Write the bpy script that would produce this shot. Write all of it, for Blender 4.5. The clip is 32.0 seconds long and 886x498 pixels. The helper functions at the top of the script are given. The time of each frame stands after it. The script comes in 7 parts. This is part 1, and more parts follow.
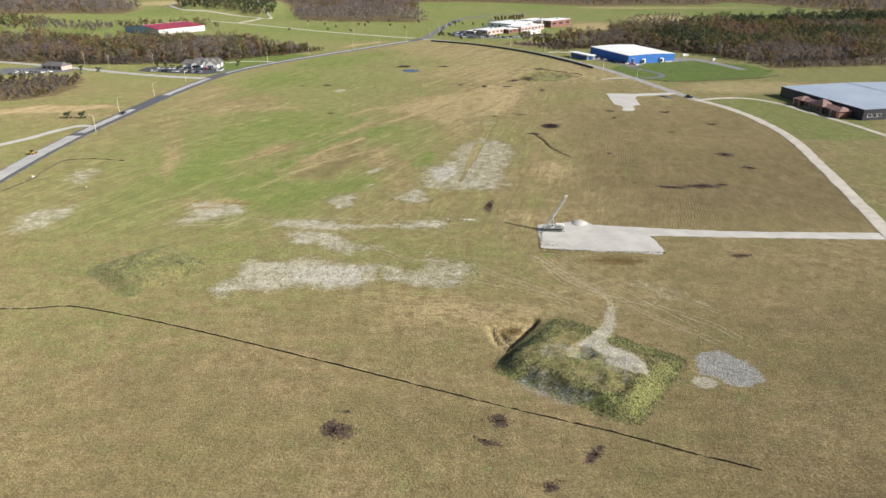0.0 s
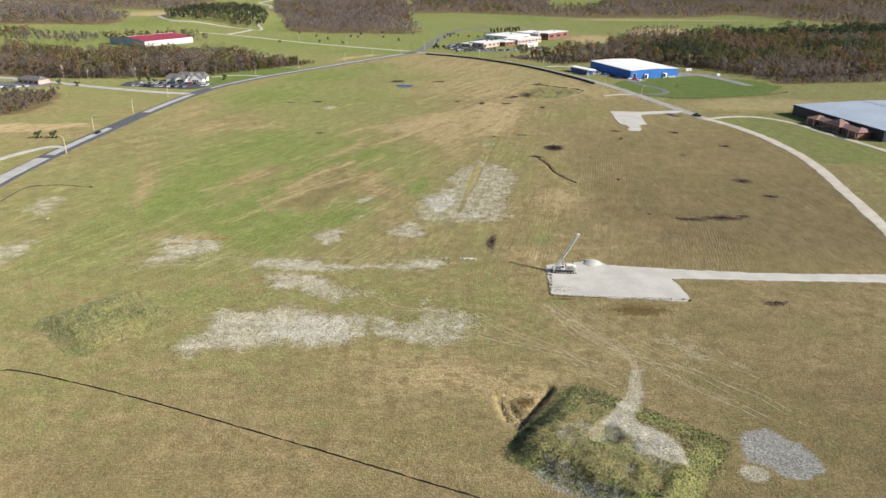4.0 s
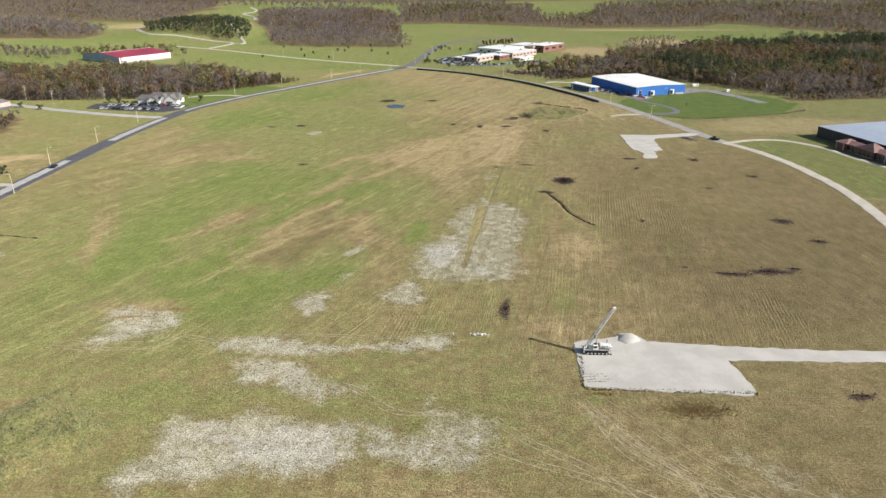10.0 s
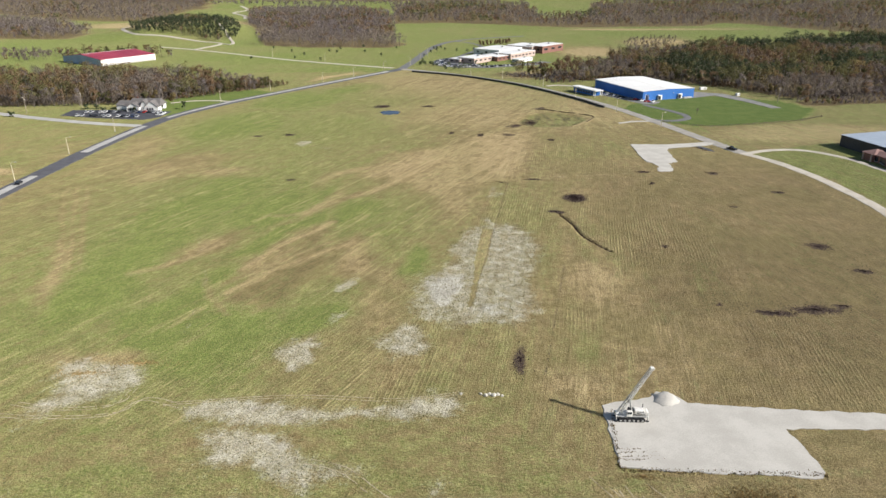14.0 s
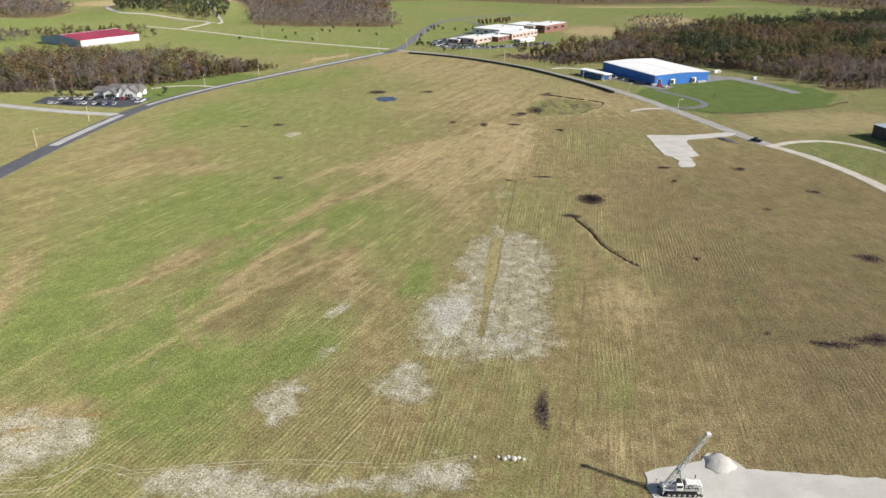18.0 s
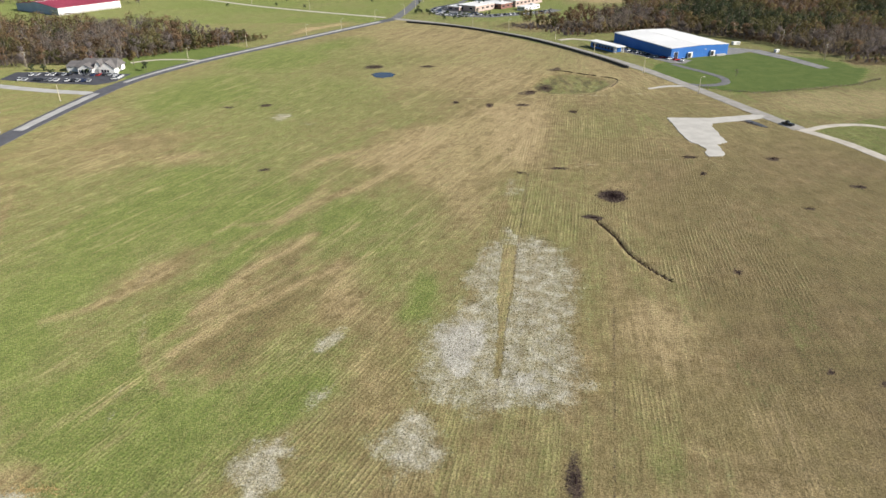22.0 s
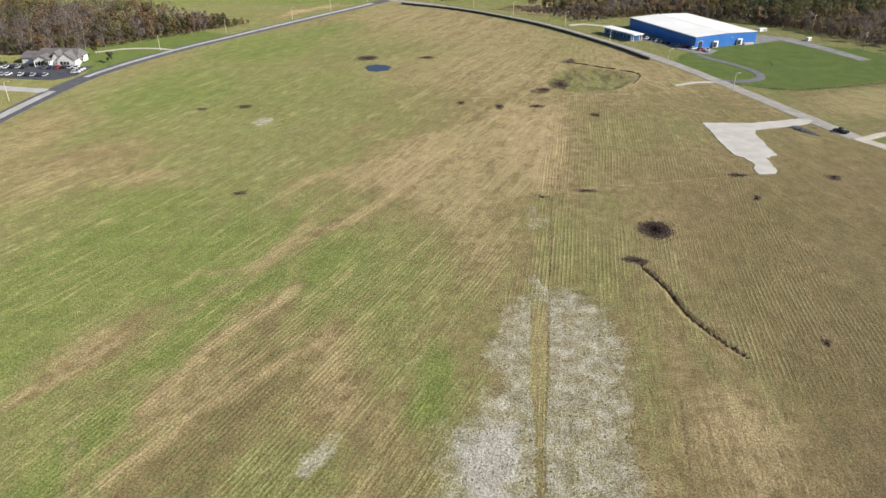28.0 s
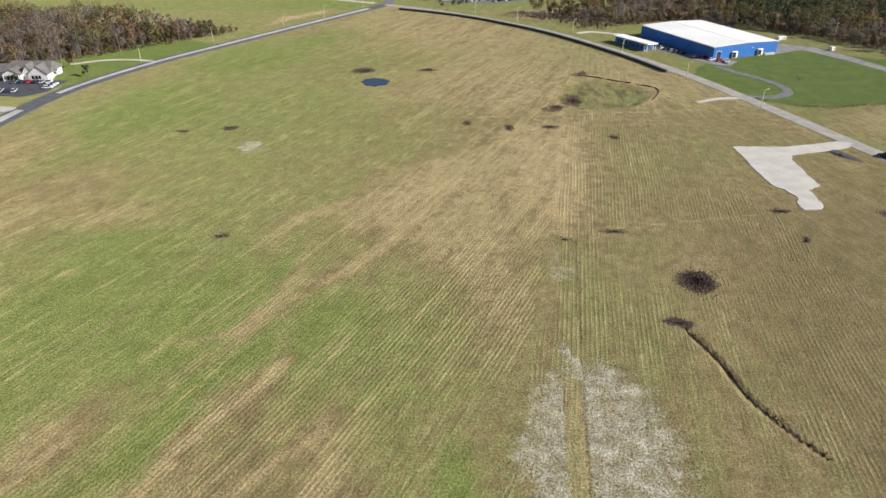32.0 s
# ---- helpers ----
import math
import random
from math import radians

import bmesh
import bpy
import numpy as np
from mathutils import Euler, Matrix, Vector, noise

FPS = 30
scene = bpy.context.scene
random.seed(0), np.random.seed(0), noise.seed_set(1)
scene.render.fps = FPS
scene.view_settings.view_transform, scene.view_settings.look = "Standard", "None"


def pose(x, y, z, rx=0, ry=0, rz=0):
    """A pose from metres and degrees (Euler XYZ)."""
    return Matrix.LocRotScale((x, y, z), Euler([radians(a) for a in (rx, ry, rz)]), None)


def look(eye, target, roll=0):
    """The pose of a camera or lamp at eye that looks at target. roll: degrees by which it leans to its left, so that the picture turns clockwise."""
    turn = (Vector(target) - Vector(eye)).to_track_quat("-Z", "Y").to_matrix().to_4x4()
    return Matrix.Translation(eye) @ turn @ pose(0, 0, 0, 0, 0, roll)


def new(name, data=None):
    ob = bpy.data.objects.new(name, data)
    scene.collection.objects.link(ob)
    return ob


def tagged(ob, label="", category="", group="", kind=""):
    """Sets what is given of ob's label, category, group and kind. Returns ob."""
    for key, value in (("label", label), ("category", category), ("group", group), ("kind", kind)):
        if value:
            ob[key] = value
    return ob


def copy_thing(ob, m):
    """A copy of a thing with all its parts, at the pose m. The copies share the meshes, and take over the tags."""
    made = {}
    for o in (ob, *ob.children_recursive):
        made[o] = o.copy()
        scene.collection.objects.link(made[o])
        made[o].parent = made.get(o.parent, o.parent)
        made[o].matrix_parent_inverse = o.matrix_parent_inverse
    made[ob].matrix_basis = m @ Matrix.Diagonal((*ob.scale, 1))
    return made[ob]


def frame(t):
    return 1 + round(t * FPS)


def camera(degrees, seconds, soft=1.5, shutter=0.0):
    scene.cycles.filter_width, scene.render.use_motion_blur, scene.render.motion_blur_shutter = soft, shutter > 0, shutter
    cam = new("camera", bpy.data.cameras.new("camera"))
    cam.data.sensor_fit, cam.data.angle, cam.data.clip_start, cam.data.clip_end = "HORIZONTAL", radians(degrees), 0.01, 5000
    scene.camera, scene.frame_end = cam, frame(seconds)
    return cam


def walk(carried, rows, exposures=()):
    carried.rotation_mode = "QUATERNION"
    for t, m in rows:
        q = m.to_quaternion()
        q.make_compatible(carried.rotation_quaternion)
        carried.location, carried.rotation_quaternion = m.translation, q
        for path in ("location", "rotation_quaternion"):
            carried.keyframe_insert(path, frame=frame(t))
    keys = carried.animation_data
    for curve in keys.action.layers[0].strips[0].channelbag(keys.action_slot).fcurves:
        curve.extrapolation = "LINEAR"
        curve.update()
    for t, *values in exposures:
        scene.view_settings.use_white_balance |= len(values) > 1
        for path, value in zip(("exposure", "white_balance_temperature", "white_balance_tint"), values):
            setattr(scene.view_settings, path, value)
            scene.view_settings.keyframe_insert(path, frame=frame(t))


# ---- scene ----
# ---------------------------------------------------------------- camera
cam = camera(65.97, 32.0)


def aim(x, y, z, yaw, pitch, roll):
    return Matrix.Translation((x, y, z)) @ pose(0, 0, 0, 90 + pitch, 0, yaw) @ pose(0, 0, 0, 0, 0, roll)


PATH = [
    (0, 0.00, 0.00, 85.00, -0.004, -23.583, 0.033),
    (1, -0.15, 6.08, 84.84, -0.139, -23.313, 0.037),
    (2, -0.33, 12.32, 84.74, -0.274, -23.095, 0.089),
    (3, -0.72, 18.86, 84.86, -0.426, -22.968, 0.218),
    (6, -2.73, 38.53, 85.74, -0.935, -22.470, 0.249),
    (7, -3.32, 45.17, 85.96, -1.115, -22.349, 0.246),
    (8, -3.89, 51.97, 86.26, -1.256, -22.279, 0.142),
    (9, -4.42, 58.76, 86.59, -1.388, -22.192, 0.060),
    (10, -4.90, 65.45, 86.98, -1.520, -22.210, -0.002),
    (11, -5.39, 72.19, 87.24, -1.673, -22.213, -0.048),
    (12, -5.87, 79.00, 87.36, -1.827, -22.234, -0.045),
    (13, -6.40, 85.96, 87.36, -1.996, -22.291, 0.002),
    (14, -6.80, 92.95, 87.28, -2.068, -22.375, -0.016),
    (17, -7.83, 114.06, 86.95, -2.340, -23.482, -0.062),
    (18, -8.24, 121.04, 87.02, -2.426, -24.159, -0.024),
    (19, -8.61, 128.00, 87.15, -2.517, -24.835, 0.001),
    (20, -8.98, 135.21, 87.39, -2.581, -25.566, 0.039),
    (21, -9.30, 142.41, 87.59, -2.633, -26.291, 0.031),
    (22, -9.61, 149.56, 87.68, -2.690, -26.996, 0.030),
    (23, -9.93, 156.64, 87.67, -2.779, -27.725, 0.054),
    (24, -10.44, 163.56, 87.55, -2.871, -28.419, 0.126),
    (25, -11.04, 170.47, 87.45, -2.971, -28.968, 0.142),
    (28, -12.82, 191.78, 87.75, -3.491, -29.027, 0.303),
    (29, -13.23, 198.94, 87.87, -3.625, -29.086, 0.294),
    (30, -13.67, 206.06, 87.96, -3.713, -29.122, 0.330),
    (31, -14.29, 213.10, 88.00, -3.810, -29.190, 0.365),
    (32, -15.13, 220.26, 88.03, -3.995, -29.165, 0.394),
]
walk(cam, [(r[0], aim(*r[1:])) for r in PATH], exposures=((0.0, 0.69), (14.0, 0.69), (32.0, 0.66)))

# ---------------------------------------------------------------- world, sun
SUN_AZ = radians(109.0)   # clockwise from north (+y)
SUN_EL = radians(31.0)
world = bpy.data.worlds.new("sky")
scene.world = world
world.use_nodes = True
wt = world.node_tree
wt.nodes.clear()
sky = wt.nodes.new("ShaderNodeTexSky")
sky.sky_type = 'NISHITA'
sky.sun_disc = False
sky.sun_elevation = SUN_EL
sky.sun_rotation = SUN_AZ
sky.air_density, sky.dust_density, sky.ozone_density = 1.0, 1.2, 1.0
bg = wt.nodes.new("ShaderNodeBackground")
bg.inputs["Strength"].default_value = 0.062
wo = wt.nodes.new("ShaderNodeOutputWorld")
wt.links.new(sky.outputs[0], bg.inputs[0])
wt.links.new(bg.outputs[0], wo.inputs[0])

sun_data = bpy.data.lights.new("sun", 'SUN')
sun_data.energy = 4.9
sun_data.angle = radians(0.53)
sun_data.color = (1.0, 0.96, 0.90)
sun = new("sun", sun_data)
to_sun = Vector((math.sin(SUN_AZ) * math.cos(SUN_EL), math.cos(SUN_AZ) * math.cos(SUN_EL), math.sin(SUN_EL)))
sun.matrix_world = look(to_sun * 400, (0, 0, 0))


# ---------------------------------------------------------------- materials
class Nodes:
    """A short way to write node trees."""

    def __init__(self, name):
        self.mat = bpy.data.materials.new(name)
        self.mat.use_nodes = True
        self.tree = self.mat.node_tree
        self.tree.nodes.clear()
        out = self.tree.nodes.new("ShaderNodeOutputMaterial")
        self.bsdf = self.tree.nodes.new("ShaderNodeBsdfPrincipled")
        self.tree.links.new(self.bsdf.outputs[0], out.inputs[0])
        self.coord = None

    def put(self, socket, value):
        if isinstance(value, bpy.types.NodeSocket):
            self.tree.links.new(value, socket)
        elif isinstance(value, (tuple, list)) and len(value) == 3 and socket.type == 'RGBA':
            socket.default_value = (*value, 1)
        else:
            socket.default_value = value

    def place(self):
        if self.coord is None:
            n = self.tree.nodes.new("ShaderNodeNewGeometry")
            self.coord = n.outputs["Position"]
        return self.coord

    def noise(self, scale, detail=3.0, rough=0.55, stretch=None, where=None):
        n = self.tree.nodes.new("ShaderNodeTexNoise")
        src = where or self.place()
        if stretch:
            m = self.tree.nodes.new("ShaderNodeMapping")
            m.inputs["Scale"].default_value = stretch[:3]
            if len(stretch) > 3:
                m.inputs["Rotation"].default_value = (0, 0, radians(stretch[3]))
            self.tree.links.new(src, m.inputs["Vector"])
            src = m.outputs[0]
        self.tree.links.new(src, n.inputs["Vector"])
        n.inputs["Scale"].default_value = scale
        n.inputs["Detail"].default_value = detail
        n.inputs["Roughness"].default_value = rough
        return n.outputs["Fac"]

    def math(self, op, a, b=0.0, c=0.0, clamp=False):
        n = self.tree.nodes.new("ShaderNodeMath")
        n.operation = op
        n.use_clamp = clamp
        self.put(n.inputs[0], a)
        self.put(n.inputs[1], b)
        self.put(n.inputs[2], c)
        return n.outputs[0]

    def step(self, v, lo, hi):
        n = self.tree.nodes.new("ShaderNodeMapRange")
        n.interpolation_type = 'SMOOTHSTEP'
        self.put(n.inputs["Value"], v)
        n.inputs["From Min"].default_value = lo
        n.inputs["From Max"].default_value = hi
        return n.outputs[0]

    def mix(self, f, a, b, how='MIX'):
        n = self.tree.nodes.new("ShaderNodeMix")
        n.data_type = 'RGBA'
        n.blend_type = how
        n.clamp_factor = True
        self.put(n.inputs[0], f)
        self.put(n.inputs[6], a)
        self.put(n.inputs[7], b)
        return n.outputs[2]

    def attr(self, name, out="Color"):
        n = self.tree.nodes.new("ShaderNodeAttribute")
        n.attribute_name = name
        return n.outputs[out]

    def split(self, colour):
        n = self.tree.nodes.new("ShaderNodeSeparateColor")
        self.tree.links.new(colour, n.inputs[0])
        return n.outputs[0], n.outputs[1], n.outputs[2]

    def random(self):
        return self.tree.nodes.new("ShaderNodeObjectInfo").outputs["Random"]

    def island(self):
        return self.tree.nodes.new("ShaderNodeNewGeometry").outputs["Random Per Island"]

    def finish(self, colour, rough=0.85, metal=0.0, bump=None, height=0.02, spec=0.3, dusty=0.0):
        self.put(self.bsdf.inputs["Base Color"], colour)
        self.put(self.bsdf.inputs["Roughness"], rough)
        self.put(self.bsdf.inputs["Metallic"], metal)
        self.bsdf.inputs["Specular IOR Level"].default_value = spec
        self.bsdf.inputs["Diffuse Roughness"].default_value = dusty
        if bump is not None:
            b = self.tree.nodes.new("ShaderNodeBump")
            b.inputs["Strength"].default_value = 1.0
            b.inputs["Distance"].default_value = height
            self.tree.links.new(bump, b.inputs["Height"])
            self.tree.links.new(b.outputs[0], self.bsdf.inputs["Normal"])
        return self.mat


def plain(name, a, b=None, scale=1.0, rough=0.7, metal=0.0, fine=None, height=0.01, spec=0.3):
    """A surface of two near tones, worn at two scales."""
    n = Nodes(name)
    b = b or tuple(v * 0.75 for v in a)
    big = n.noise(scale, 4)
    small = n.noise(fine or scale * 9, 3)
    f = n.step(n.math('ADD', n.math('MULTIPLY', big, 0.65), n.math('MULTIPLY', small, 0.35)), 0.38, 0.62)
    return n.finish(n.mix(f, a, b), rough, metal, small, height, spec)


# ---------------------------------------------------------------- noise and curves in numbers
def lattice(ix, iy, seed):
    h = (ix.astype(np.int64) * 374761393 + iy.astype(np.int64) * 668265263 + seed * 974711) & 0x7fffffff
    h = ((h ^ (h >> 13)) * 1274126177) & 0x7fffffff
    return ((h ^ (h >> 16)) & 0xffff) / 65535.0


def value_noise(x, y, seed=0):
    x0, y0 = np.floor(x), np.floor(y)
    fx, fy = x - x0, y - y0
    fx, fy = fx * fx * (3 - 2 * fx), fy * fy * (3 - 2 * fy)
    a = lattice(x0, y0, seed) * (1 - fx) + lattice(x0 + 1, y0, seed) * fx
    b = lattice(x0, y0 + 1, seed) * (1 - fx) + lattice(x0 + 1, y0 + 1, seed) * fx
    return a * (1 - fy) + b * fy


def fbm(x, y, size, octaves=4, seed=0):
    out, amp, total = 0.0, 1.0, 0.0
    for k in range(octaves):
        out = out + amp * value_noise(x / size * 2 ** k, y / size * 2 ** k, seed + 17 * k)
        total += amp
        amp *= 0.55
    return out / total


def smooth(v, lo, hi):
    t = np.clip((v - lo) / (hi - lo), 0, 1)
    return t * t * (3 - 2 * t)


def curve(points, step=4.0):
    """A smooth line through some points, at even steps."""
    p = [Vector((*q, 0)) for q in points]
    p = [p[0] * 2 - p[1]] + p + [p[-1] * 2 - p[-2]]
    out = []
    for a, b, c, d in zip(p, p[1:], p[2:], p[3:]):
        n = max(2, int((c - b).length / step))
        for k in range(n):
            t = k / n
            out.append(0.5 * (2 * b + (c - a) * t + (2 * a - 5 * b + 4 * c - d) * t * t + (3 * b - a - 3 * c + d) * t ** 3))
    out.append(p[-2])
    return np.array([(v.x, v.y) for v in out])


def away(x, y, line):
    """Distance to a line of points, and the side (positive: to its left)."""
    best = np.full(np.shape(x), 1e9)
    side = np.zeros(np.shape(x))
    for (ax, ay), (bx, by) in zip(line[:-1], line[1:]):
        ux, uy = bx - ax, by - ay
        t = np.clip(((x - ax) * ux + (y - ay) * uy) / (ux * ux + uy * uy + 1e-9), 0, 1)
        dx, dy = x - ax - t * ux, y - ay - t * uy
        d = np.hypot(dx, dy)
        near = d < best
        best = np.where(near, d, best)
        side = np.where(near, np.sign(ux * (y - ay) - uy * (x - ax)), side)
    return best, side


def inside(x, y, ring):
    """Whether points lie in a closed ring."""
    hit = np.zeros(np.shape(x), bool)
    for (ax, ay), (bx, by) in zip(ring, ring[1:] + ring[:1]):
        cross = ((ay > y) != (by > y)) & (x < (bx - ax) * (y - ay) / (by - ay + 1e-12) + ax)
        hit ^= cross
    return hit


def oval(x, y, cx, cy, rx, ry, turn=0.0, soft=0.35):
    """1 inside a turned oval, falling to 0 across its edge."""
    c, s = math.cos(radians(turn)), math.sin(radians(turn))
    u, v = (x - cx) * c + (y - cy) * s, -(x - cx) * s + (y - cy) * c
    return 1 - smooth(np.hypot(u / rx, v / ry), 1 - soft, 1 + soft)


# ---------------------------------------------------------------- plan of the site
MAIN_ROAD = [(-165, 60), (-174, 180), (-182, 270), (-184, 330), (-181, 393), (-175, 465), (-164, 528), (-142, 576),
             (-112, 621), (-70, 681), (-22, 748)]
ROAD_NORTH = [(-22, 748), (-10, 810), (5, 900), (20, 965), (42, 1010), (80, 1045), (140, 1075)]
EAST_ROAD = [(-22, 748), (13, 723), (46, 691), (79, 650), (105, 600), (125, 553), (138, 509), (151, 456), (158, 428)]
GRAVEL_ROAD = [(158, 428), (167, 408), (173, 376), (173, 335), (165, 292), (153, 236), (146, 206), (136, 160), (120, 90)]
WEST_TRACK = [(-30, 755), (-90, 790), (-149, 829), (-220, 887), (-264, 920), (-315, 953)]
SIDE_ROAD = [(-173, 505), (-205, 514), (-245, 530), (-300, 556), (-380, 590)]
FIELD = [(-190, -400), (-183, 330), (-175, 465), (-163, 530), (-142, 578), (-112, 623), (-70, 683), (-22, 748), (42, 688),
         (102, 598), (136, 508), (158, 428), (173, 376), (173, 335), (150, 220), (146, 206), (120, 90), (110, -400)]

# Bare pale soil: outline, strength
PALE = [
    ([(15.3, 327.7), (9.0, 318.5), (4.8, 311.1), (2.2, 303.2), (6.7, 296.6), (1.2, 292.1), (-3.1, 286.2), (-5.8, 279.2), (-9.2, 270.9), (-11.2, 262.6), (-9.6, 255.7), (-5.1, 254.2), (-0.4, 253.1), (7.0, 251.1), (13.8, 252.0), (18.2, 250.5), (22.1, 254.2), (25.1, 263.0), (26.4, 272.4), (27.0, 281.3), (31.9, 295.4), (34.1, 307.2), (33.2, 317.4), (30.3, 323.9), (23.6, 327.9)],0.88),
    ([(-34.6, 247.7), (-32.3, 250.0), (-32.2, 242.0), (-32.3, 235.7), (-36.3, 231.4), (-39.7, 231.2), (-42.1, 236.1), (-40.6, 242.4)],1.0),
    ([(-32.7, 272.8), (-31.0, 282.2), (-28.4, 285.4), (-26.4, 282.0), (-27.1, 277.0), (-29.4, 272.1), (-31.4, 271.6)],1.0),
    ([(-13.4, 252.1), (-9.4, 252.6), (-7.1, 246.5), (-3.9, 242.3), (-6.4, 237.3), (-10.6, 234.8), (-14.3, 237.6), (-17.6, 242.0), (-17.2, 246.5)],0.95),
    ([(-93.9, 237.0), (-89.7, 240.6), (-78.9, 237.7), (-71.4, 235.4), (-70.0, 226.0), (-74.1, 223.8), (-77.5, 220.7), (-83.0, 217.7), (-86.3, 213.6), (-91.2, 214.9), (-90.5, 221.6), (-91.7, 229.8)],1.05),
    ([(-60.1, 184.9), (-50.4, 187.2), (-36.5, 185.6), (-28.6, 182.5), (-19.0, 183.5), (-17.9, 171.3), (-22.2, 168.8), (-26.3, 167.2), (-32.8, 166.5), (-41.5, 166.7), (-50.9, 165.8), (-54.5, 163.8), (-58.6, 160.7), (-62.6, 161.6), (-63.8, 167.2), (-60.2, 170.5), (-57.3, 175.0)],1.05),
    ([(-19.0, 183.5), (-11.7, 184.2), (-1.4, 182.5), (8.1, 185.0), (10.0, 179.2), (5.7, 169.9), (0.1, 169.2), (-6.6, 168.5), (-12.3, 172.1), (-17.9, 171.3)],0.9),
    ([(-50.8, 208.9), (-42.9, 211.5), (-33.4, 205.7), (-28.4, 199.1), (-18.8, 196.4), (-19.9, 194.0), (-30.3, 194.3), (-41.0, 195.7), (-47.9, 197.1), (-49.8, 202.1)],1.05),
    ([(-59.8, 218.4), (-51.9, 219.5), (-36.9, 218.5), (-27.8, 217.4), (-14.4, 215.0), (-4.1, 222.2), (2.1, 224.4), (3.6, 216.4), (1.6, 210.5), (-12.8, 211.4), (-27.2, 211.7), (-35.7, 211.4), (-55.8, 211.8)],1.12),
    ([(-150.5, 223.0), (-145.0, 234.0), (-135.3, 238.7), (-130.7, 225.7), (-133.4, 212.9), (-141.1, 207.2)],0.85),
    ([(-154.4, 259.2), (-156.0, 275.2), (-150.5, 283.1), (-143.8, 279.9), (-140.2, 266.3), (-143.9, 255.8)],0.75),
    ([(17.2, 334.0), (21.0, 334.5), (20.2, 325.6), (15.5, 324.0)],0.9),
    ([(23.3, 373.6), (28.6, 374.3), (26.4, 361.1), (21.0, 360.5)],0.6),
    ([(-74.4, 455.5), (-71.3, 461.0), (-64.3, 462.3), (-64.4, 455.1), (-68.3, 450.5), (-72.6, 450.7)],0.9),
    ([(-59.7, 447.1), (-52.2, 448.3), (-52.2, 444.6), (-59.1, 444.9)],0.6),
    ([(-7.9, 191.6), (-0.1, 191.5), (6.3, 187.2), (7.1, 176.6), (1.6, 170.6), (-3.5, 176.7)],0.70),
    ([(-33.8, 258.9), (-29.6, 260.7), (-28.6, 257.3), (-31.9, 255.5)],0.75),
    ([(54.2, 173.8), (61.7, 172.5), (67.4, 164.5), (64.5, 160.7), (56.1, 164.6), (51.2, 168.6)], 0.55),
    ([(67.4, 164.5), (73.0, 158.2), (71.0, 155.2), (65.1, 159.2)], 0.5),
]
# Whiter clay on it
CLAY = [
    ([(-3.4, 280.9), (5.1, 284.6), (5.0, 271.8), (2.7, 261.2), (-2.7, 259.4), (-5.1, 267.5)],0.8),
    ([(9.0, 263.8), (16.4, 264.2), (15.5, 255.2), (8.4, 254.2)],0.6),
    ([(-46.6, 177.5), (-35.7, 181.8), (-23.3, 178.4), (-22.6, 170.6), (-33.3, 169.1), (-42.1, 169.3)],0.6),
]
# Dry straw areas: outline, strength
TAN_AREA = [
    ([(3.4, 452.1), (16.6, 477.1), (62.4, 484.6), (54.5, 442.1), (43.7, 402.8), (38.2, 381.6), (27.4, 381.1), (20.6, 372.8), (14.0, 348.2), (7.8, 336.1), (0.4, 341.6), (-3.6, 360.8), (-15.9, 384.0), (-25.4, 384.5), (-35.3, 390.0), (-32.4, 405.1), (-16.4, 429.4)],0.85),
    ([(23.2, 466.1), (58.2, 470.8), (52.6, 442.2), (39.0, 386.6), (29.9, 384.5), (21.3, 392.7), (18.6, 422.5)],1.15),
    ([(-27.7, 392.2), (-18.3, 411.5), (-2.7, 440.9), (2.5, 433.5), (-8.1, 399.4), (-17.8, 384.1)],1.1),
    ([(39.9, 292.3), (50.9, 294.5), (56.3, 285.7), (54.0, 274.5), (46.4, 265.0), (39.9, 262.0), (36.2, 270.0), (35.8, 279.0)],0.85),
    ([(-30.3, 312.8), (-16.9, 329.2), (-9.6, 317.2), (-16.3, 297.7), (-12.6, 289.0), (-14.8, 274.4), (-11.7, 261.9), (-14.6, 249.2), (-24.1, 253.3), (-27.1, 265.6), (-21.8, 281.8), (-32.1, 292.0)],0.75),
    ([(-82.3, 311.4), (-79.1, 317.7), (-74.8, 316.2), (-75.1, 309.8), (-77.6, 304.0), (-80.8, 300.7)],0.8),
    ([(-141.4, 400.0), (-134.6, 426.1), (-110.8, 445.6), (-102.9, 415.3), (-116.0, 393.6), (-133.9, 383.6)],0.45),
    ([(52.0, 253.8), (63.9, 255.9), (67.7, 245.7), (60.3, 234.8), (51.0, 233.2), (47.1, 239.7)],0.6),
    ([(37.7, 292.7), (53.0, 286.5), (55.8, 265.3), (45.3, 251.8), (36.3, 261.0)],0.6),
    ([(53.0, 247.4), (73.5, 251.2), (68.7, 228.0), (54.6, 218.4), (48.8, 225.1)],0.6),
]
